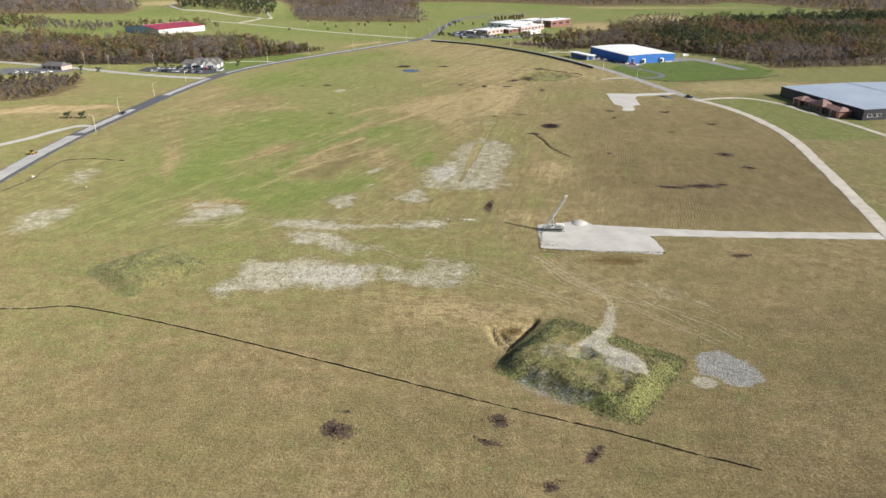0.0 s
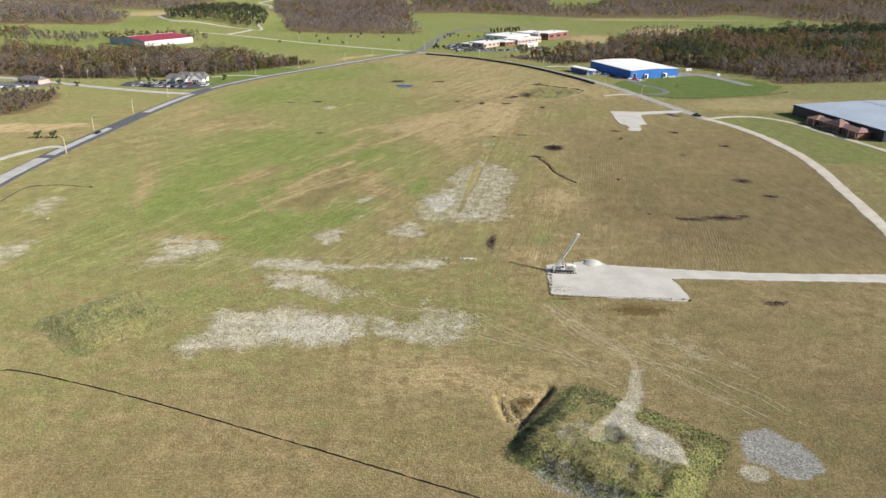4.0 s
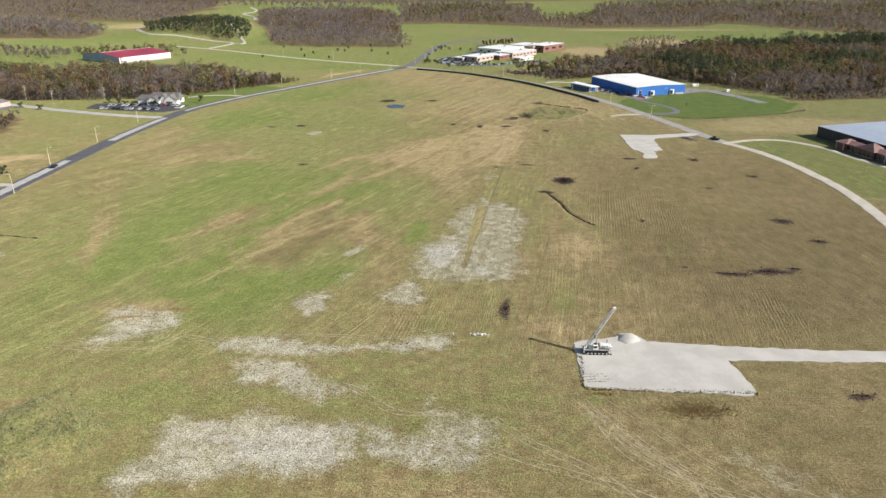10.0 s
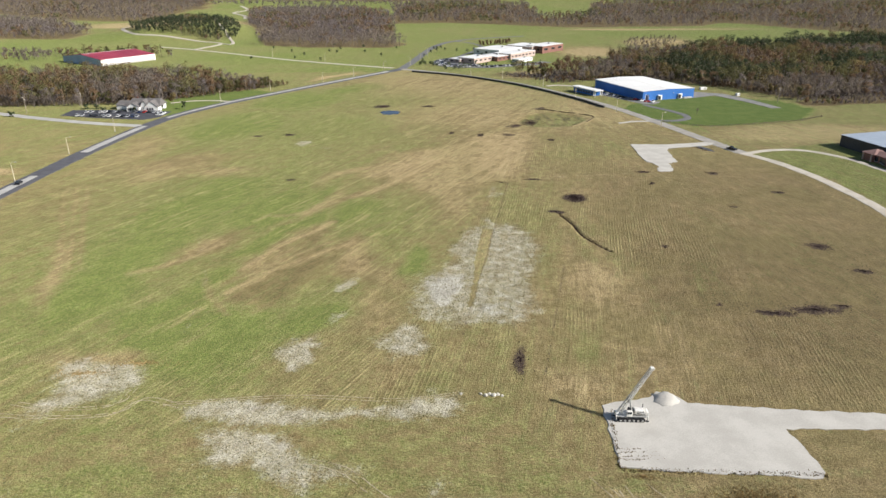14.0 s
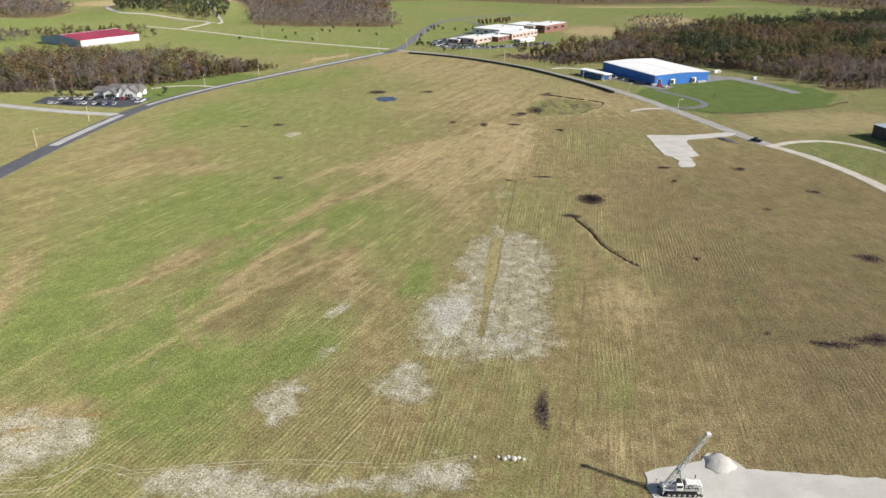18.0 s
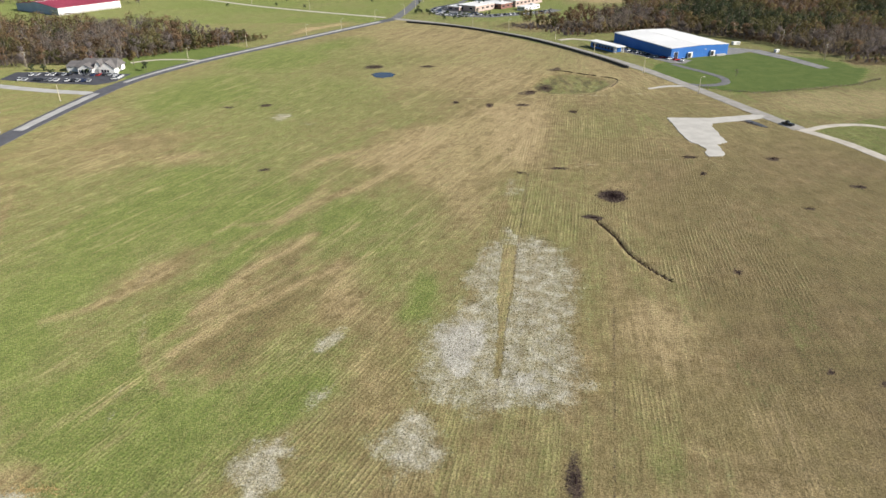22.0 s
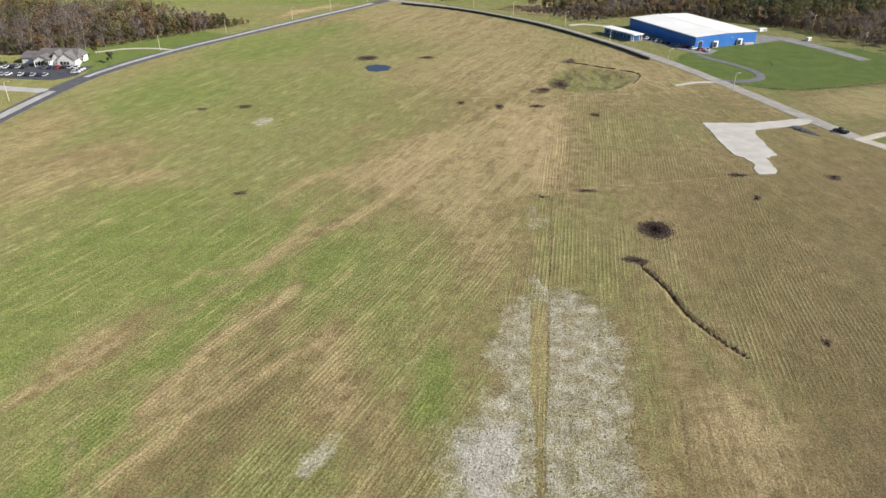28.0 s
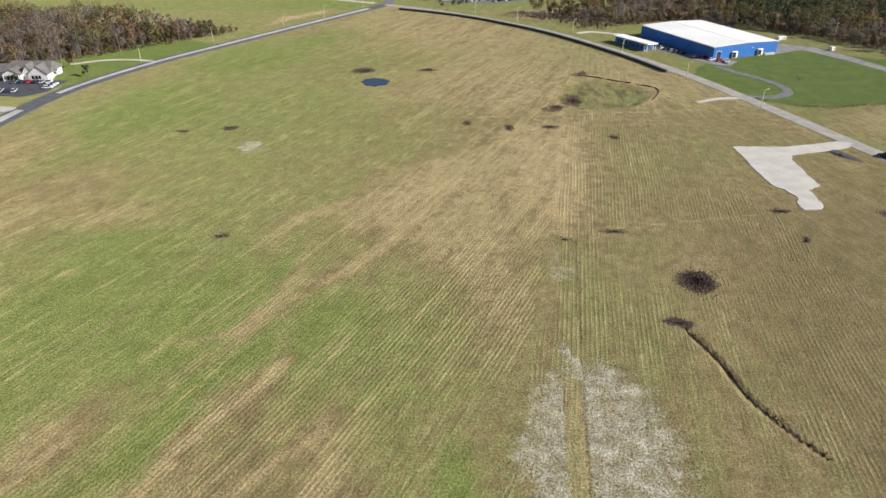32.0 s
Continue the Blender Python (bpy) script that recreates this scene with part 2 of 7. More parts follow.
# Brown weedy areas
BROWN = [
    ([(-45.3, 330.5), (-35.2, 327.0), (-37.8, 308.1), (-39.1, 290.3), (-43.1, 274.1), (-45.5, 265.7), (-49.5, 261.7), (-61.5, 269.9), (-60.9, 280.0), (-56.5, 288.7), (-49.3, 299.2), (-46.7, 313.5)],0.75),
    ([(52.7, 274.6), (68.1, 277.4), (62.8, 267.4), (51.0, 263.3)],0.5),
    ([(61.7, 184.3), (89.1, 185.9), (85.6, 171.7), (70.3, 165.0), (57.9, 172.4)],0.5),
    ([(-20.3, 236.2), (-13.1, 238.0), (-12.9, 228.2), (-18.5, 226.6)],0.6),
    ([(-23.0, 265.4), (-18.9, 266.7), (-19.5, 256.9), (-22.9, 257.0)],0.5),
    ([(-68.3, 138.5), (-21.6, 125.4), (-2.5, 114.3), (-23.4, 107.7), (-59.7, 114.3)],0.45),
    ([(-77.6, 111.0), (-55.8, 121.6), (-31.1, 114.3), (-31.0, 95.9), (-69.4, 96.0)],0.5),
]
# Straw streaks: line, half-width, strength
STREAKS = [
    ([(1.6, 416.8), (-19.6, 379.3), (-39.3, 357.6), (-51.9, 343.3), (-62.2, 340.4)],2.4, 0.8),
    ([(-38.9, 333.4), (-46.5, 320.3), (-55.2, 308.9), (-59.3, 297.1), (-62.9, 290.4)],1.6, 1.0),
    ([(-28.9, 312.7), (-39.6, 302.2), (-51.1, 290.8), (-56.9, 281.6), (-62.9, 272.6)],2.0, 0.9),
    ([(-74.5, 316.2), (-80.0, 305.2), (-88.1, 294.6), (-96.7, 288.1)],2.0, 0.7),
    ([(-71.8, 284.1), (-67.4, 270.5), (-59.7, 260.1)],1.0, 0.5),
    ([(-36.8, 313.4), (-53.3, 294.6), (-62.7, 272.8)],0.8, 0.6),
    ([(-158.7, 382.0), (-143.3, 343.9), (-130.9, 317.1), (-120.3, 291.4)],0.7, 0.75),
    ([(-154.4, 382.0), (-139.3, 343.9), (-127.2, 317.1), (-116.8, 291.4)],0.7, 0.75),
    ([(-150.0, 382.0), (-135.3, 343.9), (-123.5, 317.1), (-113.4, 291.4)],0.7, 0.75),
]
# Wheel tracks
WHEEL = [
    ([(30.3, 187.0), (36.1, 175.1), (43.7, 164.7), (43.1, 154.5), (39.3, 145.6)],0.5),
    ([(31.7, 187.0), (38.4, 173.9), (47.6, 161.5), (53.7, 151.6), (60.2, 145.4), (65.7, 138.9)],0.5),
    ([(8.9, 184.4), (15.1, 176.5), (26.7, 167.0), (32.3, 158.5), (38.6, 150.8)],0.45),
    ([(4.4, 176.6), (14.4, 170.5), (26.3, 164.8), (37.1, 158.5)],0.4),
    ([(29.3, 189.8), (33.2, 173.9), (41.2, 164.7), (53.9, 158.3), (66.2, 148.8), (73.3, 137.3)],0.4),
    ([(55.5, 173.7), (58.6, 164.5), (65.5, 160.3), (71.1, 154.3)],0.4),
    ([(-29.1, 199.3), (-21.3, 196.1), (-12.0, 187.3), (-0.2, 185.8)],0.45),
    ([(-100.0, 216.2), (-87.3, 214.7), (-73.1, 215.3), (-68.3, 220.6), (-59.2, 217.5)],0.5),
    ([(-96.0, 220.0), (-85.2, 217.6), (-74.2, 218.7), (-72.0, 224.6)],0.4),
    ([(-62.8, 218.6), (-36.9, 220.4), (-13.6, 218.3), (0.3, 220.2)],0.4),
]

# Ovals: x, y, half-width, half-depth, turn
DARK = [(57, 358, 4.6, 5.5, 0), (46, 341, 3.2, 1.6, -20), (-64, 388, 2.2, 2.2, 0), (-80, 478, 4, 3, 0), (-97, 475, 4, 1.8, 0),
        (0, 561, 5, 3.5, 0), (-31, 561, 7, 6, 20), (12, 479, 2, 3, 0), (28, 473, 2.2, 5, 0), (44, 473, 4, 3, 0), (66, 460, 2.5, 3, 0),
        (44, 385, 4, 1.6, 5), (29, 381, 3, 1.5, 0)]
DARK_EAST = [(97, 395, 4, 1.8, 0), (95, 377, 1.2, 3, -30), (128, 392, 3, 3, 0), (76, 304, 1.6, 2, 0), (117, 345, 2.5, 1.2, 0),
             (52, 498, 4, 4, 0), (62, 510, 5, 6, 0), (131, 282, 4, 2.2, -20), (102, 257, 8, 3.0, -10), (90, 255.5, 6, 1.8, -6), (111, 259, 3, 1.6, -6), (77, 261, 1.2, 1, 0), (128, 302.5, 5, 3, -25), (144, 362, 3.5, 2, 0),
             (91, 190, 4, 1.5, 0), (17, 234, 2, 7, -10), (141, 438, 2, 7, 25)]
LAWN_EDGE = [(142, 506), (152, 497), (166, 491), (200, 497), (230, 506), (252, 520)]
DARK_NEAR = [(-21, 107, 3.4, 3.6, 40), (-18.8, 112.6, 1.2, 0.8, 0), (11, 110, 2.8, 2.2, 0), (28, 100, 3.2, 1.3, 50), (19, 92, 2, 1.2, 30), (8, 104, 4, 0.7, -30)]
TAN = [(12, 640, 50, 55, 30), (40, 520, 46, 40, 0), (28, 222, 9, 8, 0), (-84, 238, 14, 4, 0), (10, 158, 30, 8, 0), (-150, 440, 14, 40, 0), (-96, 402, 14, 6, 30),
       (-28, 306, 5, 14, -27), (-60, 292, 2.6, 22, -27), (-48, 354, 3.2, 26, -27), (-78, 312, 3.5, 14, -27), (-40, 395, 5, 30, -30), (-118, 292, 4, 26, 20)]
BASIN = [(54.6, 511.4), (63.1, 529.5), (74.0, 539.7), (87.5, 537.5), (97.8, 522.9), (99.2, 515.3), (87.3, 497.9), (73.9, 494.0), (61.7, 495.9), (55.5, 502.9)]
BASIN_WEEDS = [[(54.4, 510.0), (61.8, 521.9), (68.0, 519.1), (62.5, 500.4), (56.4, 502.0)], [(44.0, 496.7), (49.9, 500.9), (55.2, 494.8), (51.6, 491.5), (45.5, 492.2)], [(68.6, 548.3), (77.5, 558.4), (79.7, 550.7), (72.2, 542.6)]]
BASIN_BANK = [(85.2, 498.0), (99.0, 514.3), (105.3, 517.5), (104.9, 514.1), (91.9, 499.1), (85.6, 494.8)]
REDDISH = [(68, 272, 22, 16, 0), (-120, 420, 22, 7, 25), (88, 258, 18, 14, 0), (84, 282, 24, 18, 0)]
GREEN = [(-92, 350, 44, 95, -18), (-62, 252, 20, 40, -26), (-36, 262, 9, 26, -27), (-24, 335, 20, 26, -14), (-75, 500, 60, 60, -25), (-112, 250, 20, 40, 0),
         (-92, 152, 36, 18, 0), (-130, 120, 40, 40, 0), (-55, 160, 20, 7, -15), (-60, 190, 26, 6, 0), (-30, 600, 45, 55, -30), (-120, 480, 40, 60, -20)]
GREEN_CORE = [(-60, 356, 15, 30, -25), (-95, 350, 20, 55, -12), (-99, 284, 12, 34, 0), (-64, 246, 18, 16, -20), (-72, 272, 9, 22, -27), (-38, 254, 6, 16, -28), (-18, 314, 7, 14, -24), (-8, 294, 5, 9, 0), (-31, 342, 9, 16, -26),
              (-118, 500, 26, 40, -25), (-90, 585, 26, 34, -35), (-55, 635, 14, 26, -35), (-56, 322, 5, 24, -27)]
GREEN_SOFT = [(-70, 188, 90, 40, 0), (-20, 190, 40, 22, 0), (-50, 196, 40, 10, 0), (35, 240, 8, 5, 0), (0, 190, 34, 5, 0), (70, 300, 30, 40, 0), (110, 300, 30, 60, 0), (95, 420, 30, 40, 0), (75, 130, 25, 18, 0), (30, 350, 14, 30, -10)]
BARE_OUT = [(300, 980, 45, 70, -30), (-490, 1290, 70, 70, 0), (-350, 1330, 60, 60, 0), (-78, 706, 7, 34, -36), (190, 880, 40, 60, -20), (98, 712, 34, 22, 30), (-380, 1150, 60, 60, 0), (-300, 1300, 150, 60, 0), (350, 1180, 160, 20, 0), (215, 470, 60, 22, 5)]
TRACKS = WHEEL + [([(-68, 250), (-73, 287), (-84, 318)], 0.35), ([(-17, 487), (36, 487), (113, 492)], 0.45), ([(35, 385), (94, 394)], 0.4), ([(28, 189), (40, 171), (44, 160), (42, 148)], 0.5)]
DARK_SPOTS = DARK + DARK_EAST + DARK_NEAR
MOUND_A = (33, 130)
HALF_A, TURN_A = (15.5, 17.5), 53
MOUND_B = (-86, 180)
HALF_B, TURN_B = (13.3, 13.3), 48
HEAP_TRACK = [(30.5, 136.4), (34.7, 140.8), (38.5, 146.5), (43.4, 157.7), (46.1, 157.7), (43, 146.6), (41.3, 141.6), (38.4, 138.6), (39.5, 135.4), (43.2, 133.2), (45, 128.3), (43.6, 121.6),
              (39.5, 123.6), (36.6, 126), (35.4, 130.6), (34.2, 134.0), (30.0, 135.2)]
SHALE_FOOT = [(14.3, 123.7), (18.8, 126.7), (25.1, 121.7), (30.9, 116.2), (31.2, 112.7), (25.0, 114.4), (17.8, 118.9)]
SHALE_BED = [(57.4, 133.8), (64.7, 137.1), (69.2, 132.6), (69.6, 124.3), (66.3, 120.5), (61.0, 121.4), (59.8, 124.3), (56.1, 127.3)]
SCRAPE = [(11.6, 148.3), (23.1, 151.0), (23.5, 148.3), (17.0, 138.4), (13.1, 137.2), (11.5, 142.0)]
SCRAPE_GULLIES = [[(12.1, 147.0), (12.4, 143.5), (13.2, 140.0)], [(14.0, 145.7), (15.2, 142.5), (16.6, 139.8)], [(23.7, 150.4), (19.5, 144.5), (14.9, 136.6)]]
EAST_WOOD = [(72, 702), (100, 690), (130, 672), (172, 683), (205, 664), (238, 634), (262, 585), (285, 578), (340, 600), (440, 625), (560, 760), (720, 1040), (600, 1010), (420, 930), (300, 900), (215, 830), (160, 745), (110, 720)]
WEST_WOOD = [(-430, 590), (-293, 574), (-215, 581), (-178, 600), (-150, 628), (-122, 652), (-130, 672), (-190, 690), (-300, 690), (-430, 700)]
NORTH_WOOD = [(-194, 962), (-128, 940), (-40, 935), (-19, 970), (-44, 1029), (-75, 1046), (-35, 1104), (-51, 1213), (-44, 1282), (-62, 1517), (-140, 1700), (-306, 1720), (-350, 1600), (-276, 1243), (-238, 1138)]
NORTHWEST_WOOD = [(-720, 1049), (-569, 1063), (-481, 1052), (-470, 1092), (-482, 1146), (-539, 1230), (-634, 1354), (-798, 1476), (-1000, 1479)]
FAR_WEST_WOOD = [(-958, 1583), (-835, 1543), (-640, 1410), (-547, 1378), (-477, 1376), (-494, 1624), (-470, 1728), (-559, 2052), (-731, 2231), (-1555, 2259)]
NORTHEAST_WOOD = [(-45, 1308), (53, 1330), (229, 1226), (265, 1224), (456, 1241), (524, 1314), (559, 1262), (580, 1191), (666, 1088), (715, 1018), (1290, 1788), (412, 1818), (330, 1504), (229, 1440), (254, 1824), (-60, 1834)]
BRUSH = [(255, 566), (262, 552), (330, 560), (420, 590), (420, 606), (340, 596), (285, 574)]
THICKET = [(-300, 420), (-262, 424), (-250, 440), (-250, 480), (-262, 510), (-290, 512), (-330, 480)]
WOOD_FLOOR = [EAST_WOOD, WEST_WOOD, NORTH_WOOD, NORTHWEST_WOOD, FAR_WEST_WOOD, NORTHEAST_WOOD, BRUSH, THICKET, [(-3000, 1950), (3000, 1950), (3500, 3500), (-3500, 3500)]]


def hill(x, y, cx, cy, half, turn, rise, flat=0.5):
    """A heap on a turned square, flat on top."""
    c, s = math.cos(radians(turn)), math.sin(radians(turn))
    u, v = (x - cx) * c + (y - cy) * s, -(x - cx) * s + (y - cy) * c
    d = ((np.abs(u) / half[0]) ** 9 + (np.abs(v) / half[1]) ** 9) ** (1 / 9)
    return rise * (1 - smooth(d, flat, 1.0)), d


def close(x, y, line, reach):
    """The points within reach of the box round a line."""
    p = np.asarray(line)
    return (x > p[:, 0].min() - reach) & (x < p[:, 0].max() + reach) & (y > p[:, 1].min() - reach) & (y < p[:, 1].max() + reach)


def region(x, y, ring, soft):
    """1 inside an outline, falling to 0 across its edge."""
    out = np.zeros(np.shape(x))
    k = close(x, y, ring, soft)
    d, _ = away(x[k], y[k], list(ring) + [ring[0]])
    out[k] = smooth(np.where(inside(x[k], y[k], list(ring)), d, -d), -soft, soft)
    return out


def along_line(x, y, line, reach):
    """Distance to a line, worked out only within reach of it."""
    out = np.full(np.shape(x), 1e3)
    k = close(x, y, line, reach)
    out[k] = away(x[k], y[k], line)[0]
    return out


def ground_height(x, y):
    z = np.zeros(np.shape(x))
    a, d = hill(x, y, *MOUND_A, HALF_A, TURN_A, 2.5, 0.70)
    rough = (fbm(x, y, 2.5, 3, 5) - 0.5)
    # the heap runs out level on its north-eastern side
    lean = 0.3 + 0.7 * smooth((x - MOUND_A[0]) * 0.60 + (y - MOUND_A[1]) * 0.80, 15, -5)
    z = z + a * lean * (1 + 0.5 * rough) - 1.2 * oval(x, y, 31.2, 131.4, 2.7, 2.4, 0, 0.5)
    b, d = hill(x, y, *MOUND_B, HALF_B, TURN_B, 1.9, 0.55)
    z = z + b * (1 + 0.9 * rough)
    # the scraped hollow beside the heap, and the basin by the east road
    z = z - 0.9 * region(x, y, SCRAPE, 1.2) * (0.7 + 0.6 * fbm(x, y, 1.6, 2, 15))
    for pts in SCRAPE_GULLIES:
        d = along_line(x, y, pts, 3)
        z = z - 0.7 * (1 - smooth(d, 0.2, 1.1))
    z = z - 1.1 * region(x, y, BASIN, 5.0) + 0.5 * region(x, y, BASIN_BANK, 2.0)
    gully = along_line(x, y, GULLY, 6)
    z = z - 0.6 * (1 - smooth(gully, 0.2, 1.0))
    # wooded knoll and low hills in the distance
    z = z + 15 * oval(x, y, -345, 1150, 85, 95, 0, 0.7)
    far = smooth(np.hypot(x, y), 1500, 2600)
    z = z + far * 45 * fbm(x, y, 900, 3, 9)
    rows_area = smooth(np.hypot(x, y - 350), 700, 300)
    z = z - 0.12 * rows_area * fbm(x, y, 3.0, 2, 3)
    return z


GULLY = curve([(47, 338), (49.5, 328), (50.5, 317), (53.5, 308), (57, 301)], 2.0)


def ground_masks(x, y):
    """Where grass is green, soil is bare, wet or dark, straw lies, and how the drilled rows run."""
    wx = x + 20 * (fbm(x, y, 26, 4, 21) - 0.5)
    wy = y + 34 * (fbm(x, y, 36, 4, 22) - 0.5)
    field = inside(x, y, FIELD).astype(float)
    base = 0.27 + 0.18 * smooth(x - 0.25 * (y - 300), 50, 10) * smooth(y, 180, 215)
    green = base.copy()
    for o in GREEN:
        green = np.maximum(green, base + 0.34 * oval(wx, wy, *o, soft=0.9))
    for o in GREEN_CORE:
        green = np.maximum(green, base + 0.74 * oval(wx, wy, *o, soft=0.98))
    for o in GREEN_SOFT:
        green = np.maximum(green, 0.30 + 0.22 * oval(wx, wy, *o, soft=0.8))
    for o in TAN:
        green = green * (1 - 0.5 * oval(wx, wy, *o, soft=0.9))
    green = green * (1 - 0.25 * smooth(x, 45, 75) * (y < 420))
    tan = np.zeros(np.shape(x))
    for o in TAN:
        tan = np.maximum(tan, 0.66 * oval(wx, wy, *o, soft=0.95))
    tx, ty = x + 9 * (fbm(x, y, 10, 4, 26) - 0.5), y + 16 * (fbm(x, y, 14, 4, 27) - 0.5)
    for ring, much in TAN_AREA:
        m = region(tx, ty, ring, 8.0)
        tan = np.maximum(tan, 0.78 * much * m)
        green = green * (1 - 0.40 * m)
    sx, sy = x + 2.5 * (fbm(x, y, 6, 3, 28) - 0.5), y + 4 * (fbm(x, y, 9, 3, 29) - 0.5)
    for pts, half, much in STREAKS:
        d = along_line(sx, sy, curve(pts, 8.0), 8)
        m = 1 - smooth(d, 0.2 * half, 1.9 * half)
        tan = np.maximum(tan, 0.85 * much * m)
        green = green * (1 - 0.45 * m)
    # straw tint northwards; part of it paints haze over the far field
    tan = np.maximum(tan, 0.62 * smooth(y + 40 * (fbm(x, y, 60, 3, 35) - 0.5), 430, 520) * smooth(x, -120, -20))
    red = np.zeros(np.shape(x))
    rx, ry = x + 12 * (fbm(x, y, 16, 3, 23) - 0.5), y + 16 * (fbm(x, y, 20, 3, 24) - 0.5)
    for o in REDDISH:
        red = np.maximum(red, 0.60 * oval(rx, ry, *o, soft=0.98))
    for ring, much in BROWN:
        red = np.maximum(red, 0.8 * much * region(tx, ty, ring, 5.0))
    red = np.maximum(red, (0.34 + 0.14 * smooth(x, 35, 70)) * smooth(y, 185, 150) + 0.35 * smooth(y, 150, 120) * (fbm(x, y, 18, 3, 30) - 0.4))
    red = np.maximum(red, (0.48 + 0.10 * smooth(y, 330, 280)) * smooth(x - 0.10 * (y - 300) + 20 * (fbm(x, y, 30, 3, 25) - 0.5), 34, 70) * smooth(y, 460, 380) * (0.45 + 0.55 * smooth(y, 195, 240)))
    red = red * (1 - 0.6 * np.minimum(tan, 1))
    green = green * (1 - 0.8 * red)
    pale = np.zeros(np.shape(x))
    vx = x + 10 * (fbm(x, y, 9, 5, 31) - 0.5)
    vy = y + 12 * (fbm(x, y, 10, 5, 32) - 0.5)
    for ring, much in PALE:
        soft = min(4.5, 0.22 * min(np.ptp(np.array(ring), axis=0)) + 0.4)
        pale = np.maximum(pale, much * region(vx, vy, ring, soft))
    clay = np.zeros(np.shape(x))
    for ring, much in CLAY:
        clay = np.maximum(clay, much * region(vx, vy, ring, 3.0))
    for k, (pts, much) in enumerate(TRACKS):
        d = along_line(x, y, curve(pts, 6.0), 6)
        if k < len(WHEEL):
            much = much * 0.5
        tan = np.maximum(tan, (1.7 * much + 0.5 * (fbm(x, y, 9, 2, 33) - 0.5)) * (1 - smooth(d, 0.25, 1.1)))
        pale = np.maximum(pale, (0.95 * much + 0.5 * (fbm(x, y, 7, 2, 34) - 0.5)) * (1 - smooth(d, 0.3, 1.0)))
    strip = np.abs(x - (5.6 + (y - 255) * 0.177)) < 0.7 + 1.2 * smooth(y, 280, 296)
    pale = np.where(strip & (y > 262) & (y < 324), pale * 0.2, pale)
    clay = np.where(strip, 0, clay)
    tan = np.where(strip & (y > 262) & (y < 324), 0.75, tan)
    dark = np.zeros(np.shape(x))
    ux = x + 2.5 * (fbm(x, y, 2.5, 2, 41) - 0.5)
    uy = y + 2.5 * (fbm(x, y, 2.5, 2, 42) - 0.5)
    for k, o in enumerate(DARK_SPOTS):
        dark = np.maximum(dark, (1.0 if k < 2 else 0.66) * oval(ux, uy, *o, soft=0.55))
    gully = along_line(x, y, GULLY, 6)
    dark = np.maximum(dark, 0.85 * (1 - smooth(gully, 0.2, 0.85)))
    tan = np.maximum(tan, 0.7 * (1 - smooth(np.abs(gully - 1.3), 0.2, 0.9)))
    # flat dark band painted for the ditch beside the gravel road
    lane, side = away(x, y, curve(GRAVEL_ROAD, 10.0))
    dark = np.maximum(dark, 0.40 * (1 - smooth(np.abs(lane - 6.3), 0.2, 1.2)) * (side > 0) * smooth(y, 215, 235) * smooth(y, 345, 320))
    rut = np.abs(x - (5.6 + (y - 255) * 0.212))
    dark = np.maximum(dark, 0.48 * (1 - smooth(rut, 0.1, 0.8)) * (y > 245) * (y < 382))
    rut2 = np.abs(x - (28.0 + (y - 250) * 0.272))
    dark = np.maximum(dark, 0.45 * (1 - smooth(rut2, 0.1, 0.8)) * (y > 225) * (y < 290))
    # the heaps: green flanks, a pale track over the top of one, grey shale at its foot
    a, d = hill(x, y, *MOUND_A, HALF_A, TURN_A, 1.0, 0.66)
    on_a = smooth(d, 1.06, 0.95)
    green = np.where(on_a > 0, np.maximum(green * (1 - on_a), (0.48 + 0.18 * smooth(d, 0.6, 0.8) + 0.3 * (fbm(x, y, 5, 3, 72) - 0.5)) * on_a), green)
    red = red * (1 - on_a)
    tan = np.maximum(tan, 0.5 * oval(vx, vy, 50, 122, 7, 8, 40, 0.5) * on_a)
    pale = np.maximum(pale, 1.1 * region(vx * 0.3 + x * 0.7, vy * 0.3 + y * 0.7, HEAP_TRACK, 0.9))
    # pale rim and dark spot painted in so the hollow shows
    rim = oval(x, y, 31.2, 131.4, 3.6, 3.2, 0, 0.25)
    pale = np.maximum(pale, 0.8 * rim) * (1 - 0.95 * oval(x, y, 31.2, 131.4, 2.7, 2.4, 0, 0.2))
    dark = np.maximum(dark, 0.5 * oval(x, y, 32.0, 131.0, 0.9, 0.8, 0, 0.5))
    green = np.maximum(green, 0.8 * oval(x, y, 31.2, 131.4, 2.6, 2.3, 0, 0.4))
    shale = 0.55 * region(vx * 0.5 + x * 0.5, vy * 0.5 + y * 0.5, SHALE_FOOT, 1.6)
    tan = np.maximum(tan, 0.45 * smooth(d, 0.75, 0.55))
    shale = np.maximum(shale, 0.50 * smooth(d, 0.72, 0.55) * smooth(fbm(x, y, 6, 4, 74), 0.42, 0.6))
    bank = region(x, y, SCRAPE, 0.8)
    tan = np.maximum(tan, 0.72 * bank)
    for pts in SCRAPE_GULLIES:
        g = along_line(ux, uy, pts, 3)
        dark = np.maximum(dark, 0.6 * (1 - smooth(g, 0.15, 0.9)))
    b, e = hill(x, y, *MOUND_B, HALF_B, TURN_B, 1.0, 0.55)
    green = np.maximum(green, (0.48 + 0.5 * (fbm(x, y, 5, 3, 73) - 0.5)) * smooth(e, 1.1, 0.95))
    pond_bed = 0.95 * region(vx * 0.5 + x * 0.5, vy * 0.5 + y * 0.5, SHALE_BED, 0.9)
    pale = np.maximum(pale, 1.2 * oval(x, y, 56.2, 123.0, 2.7, 2.3, 0, 0.25))
    shale = np.maximum(shale, pond_bed)
    basin = region(vx * 0.4 + x * 0.6, vy * 0.4 + y * 0.6, BASIN, 3.0)
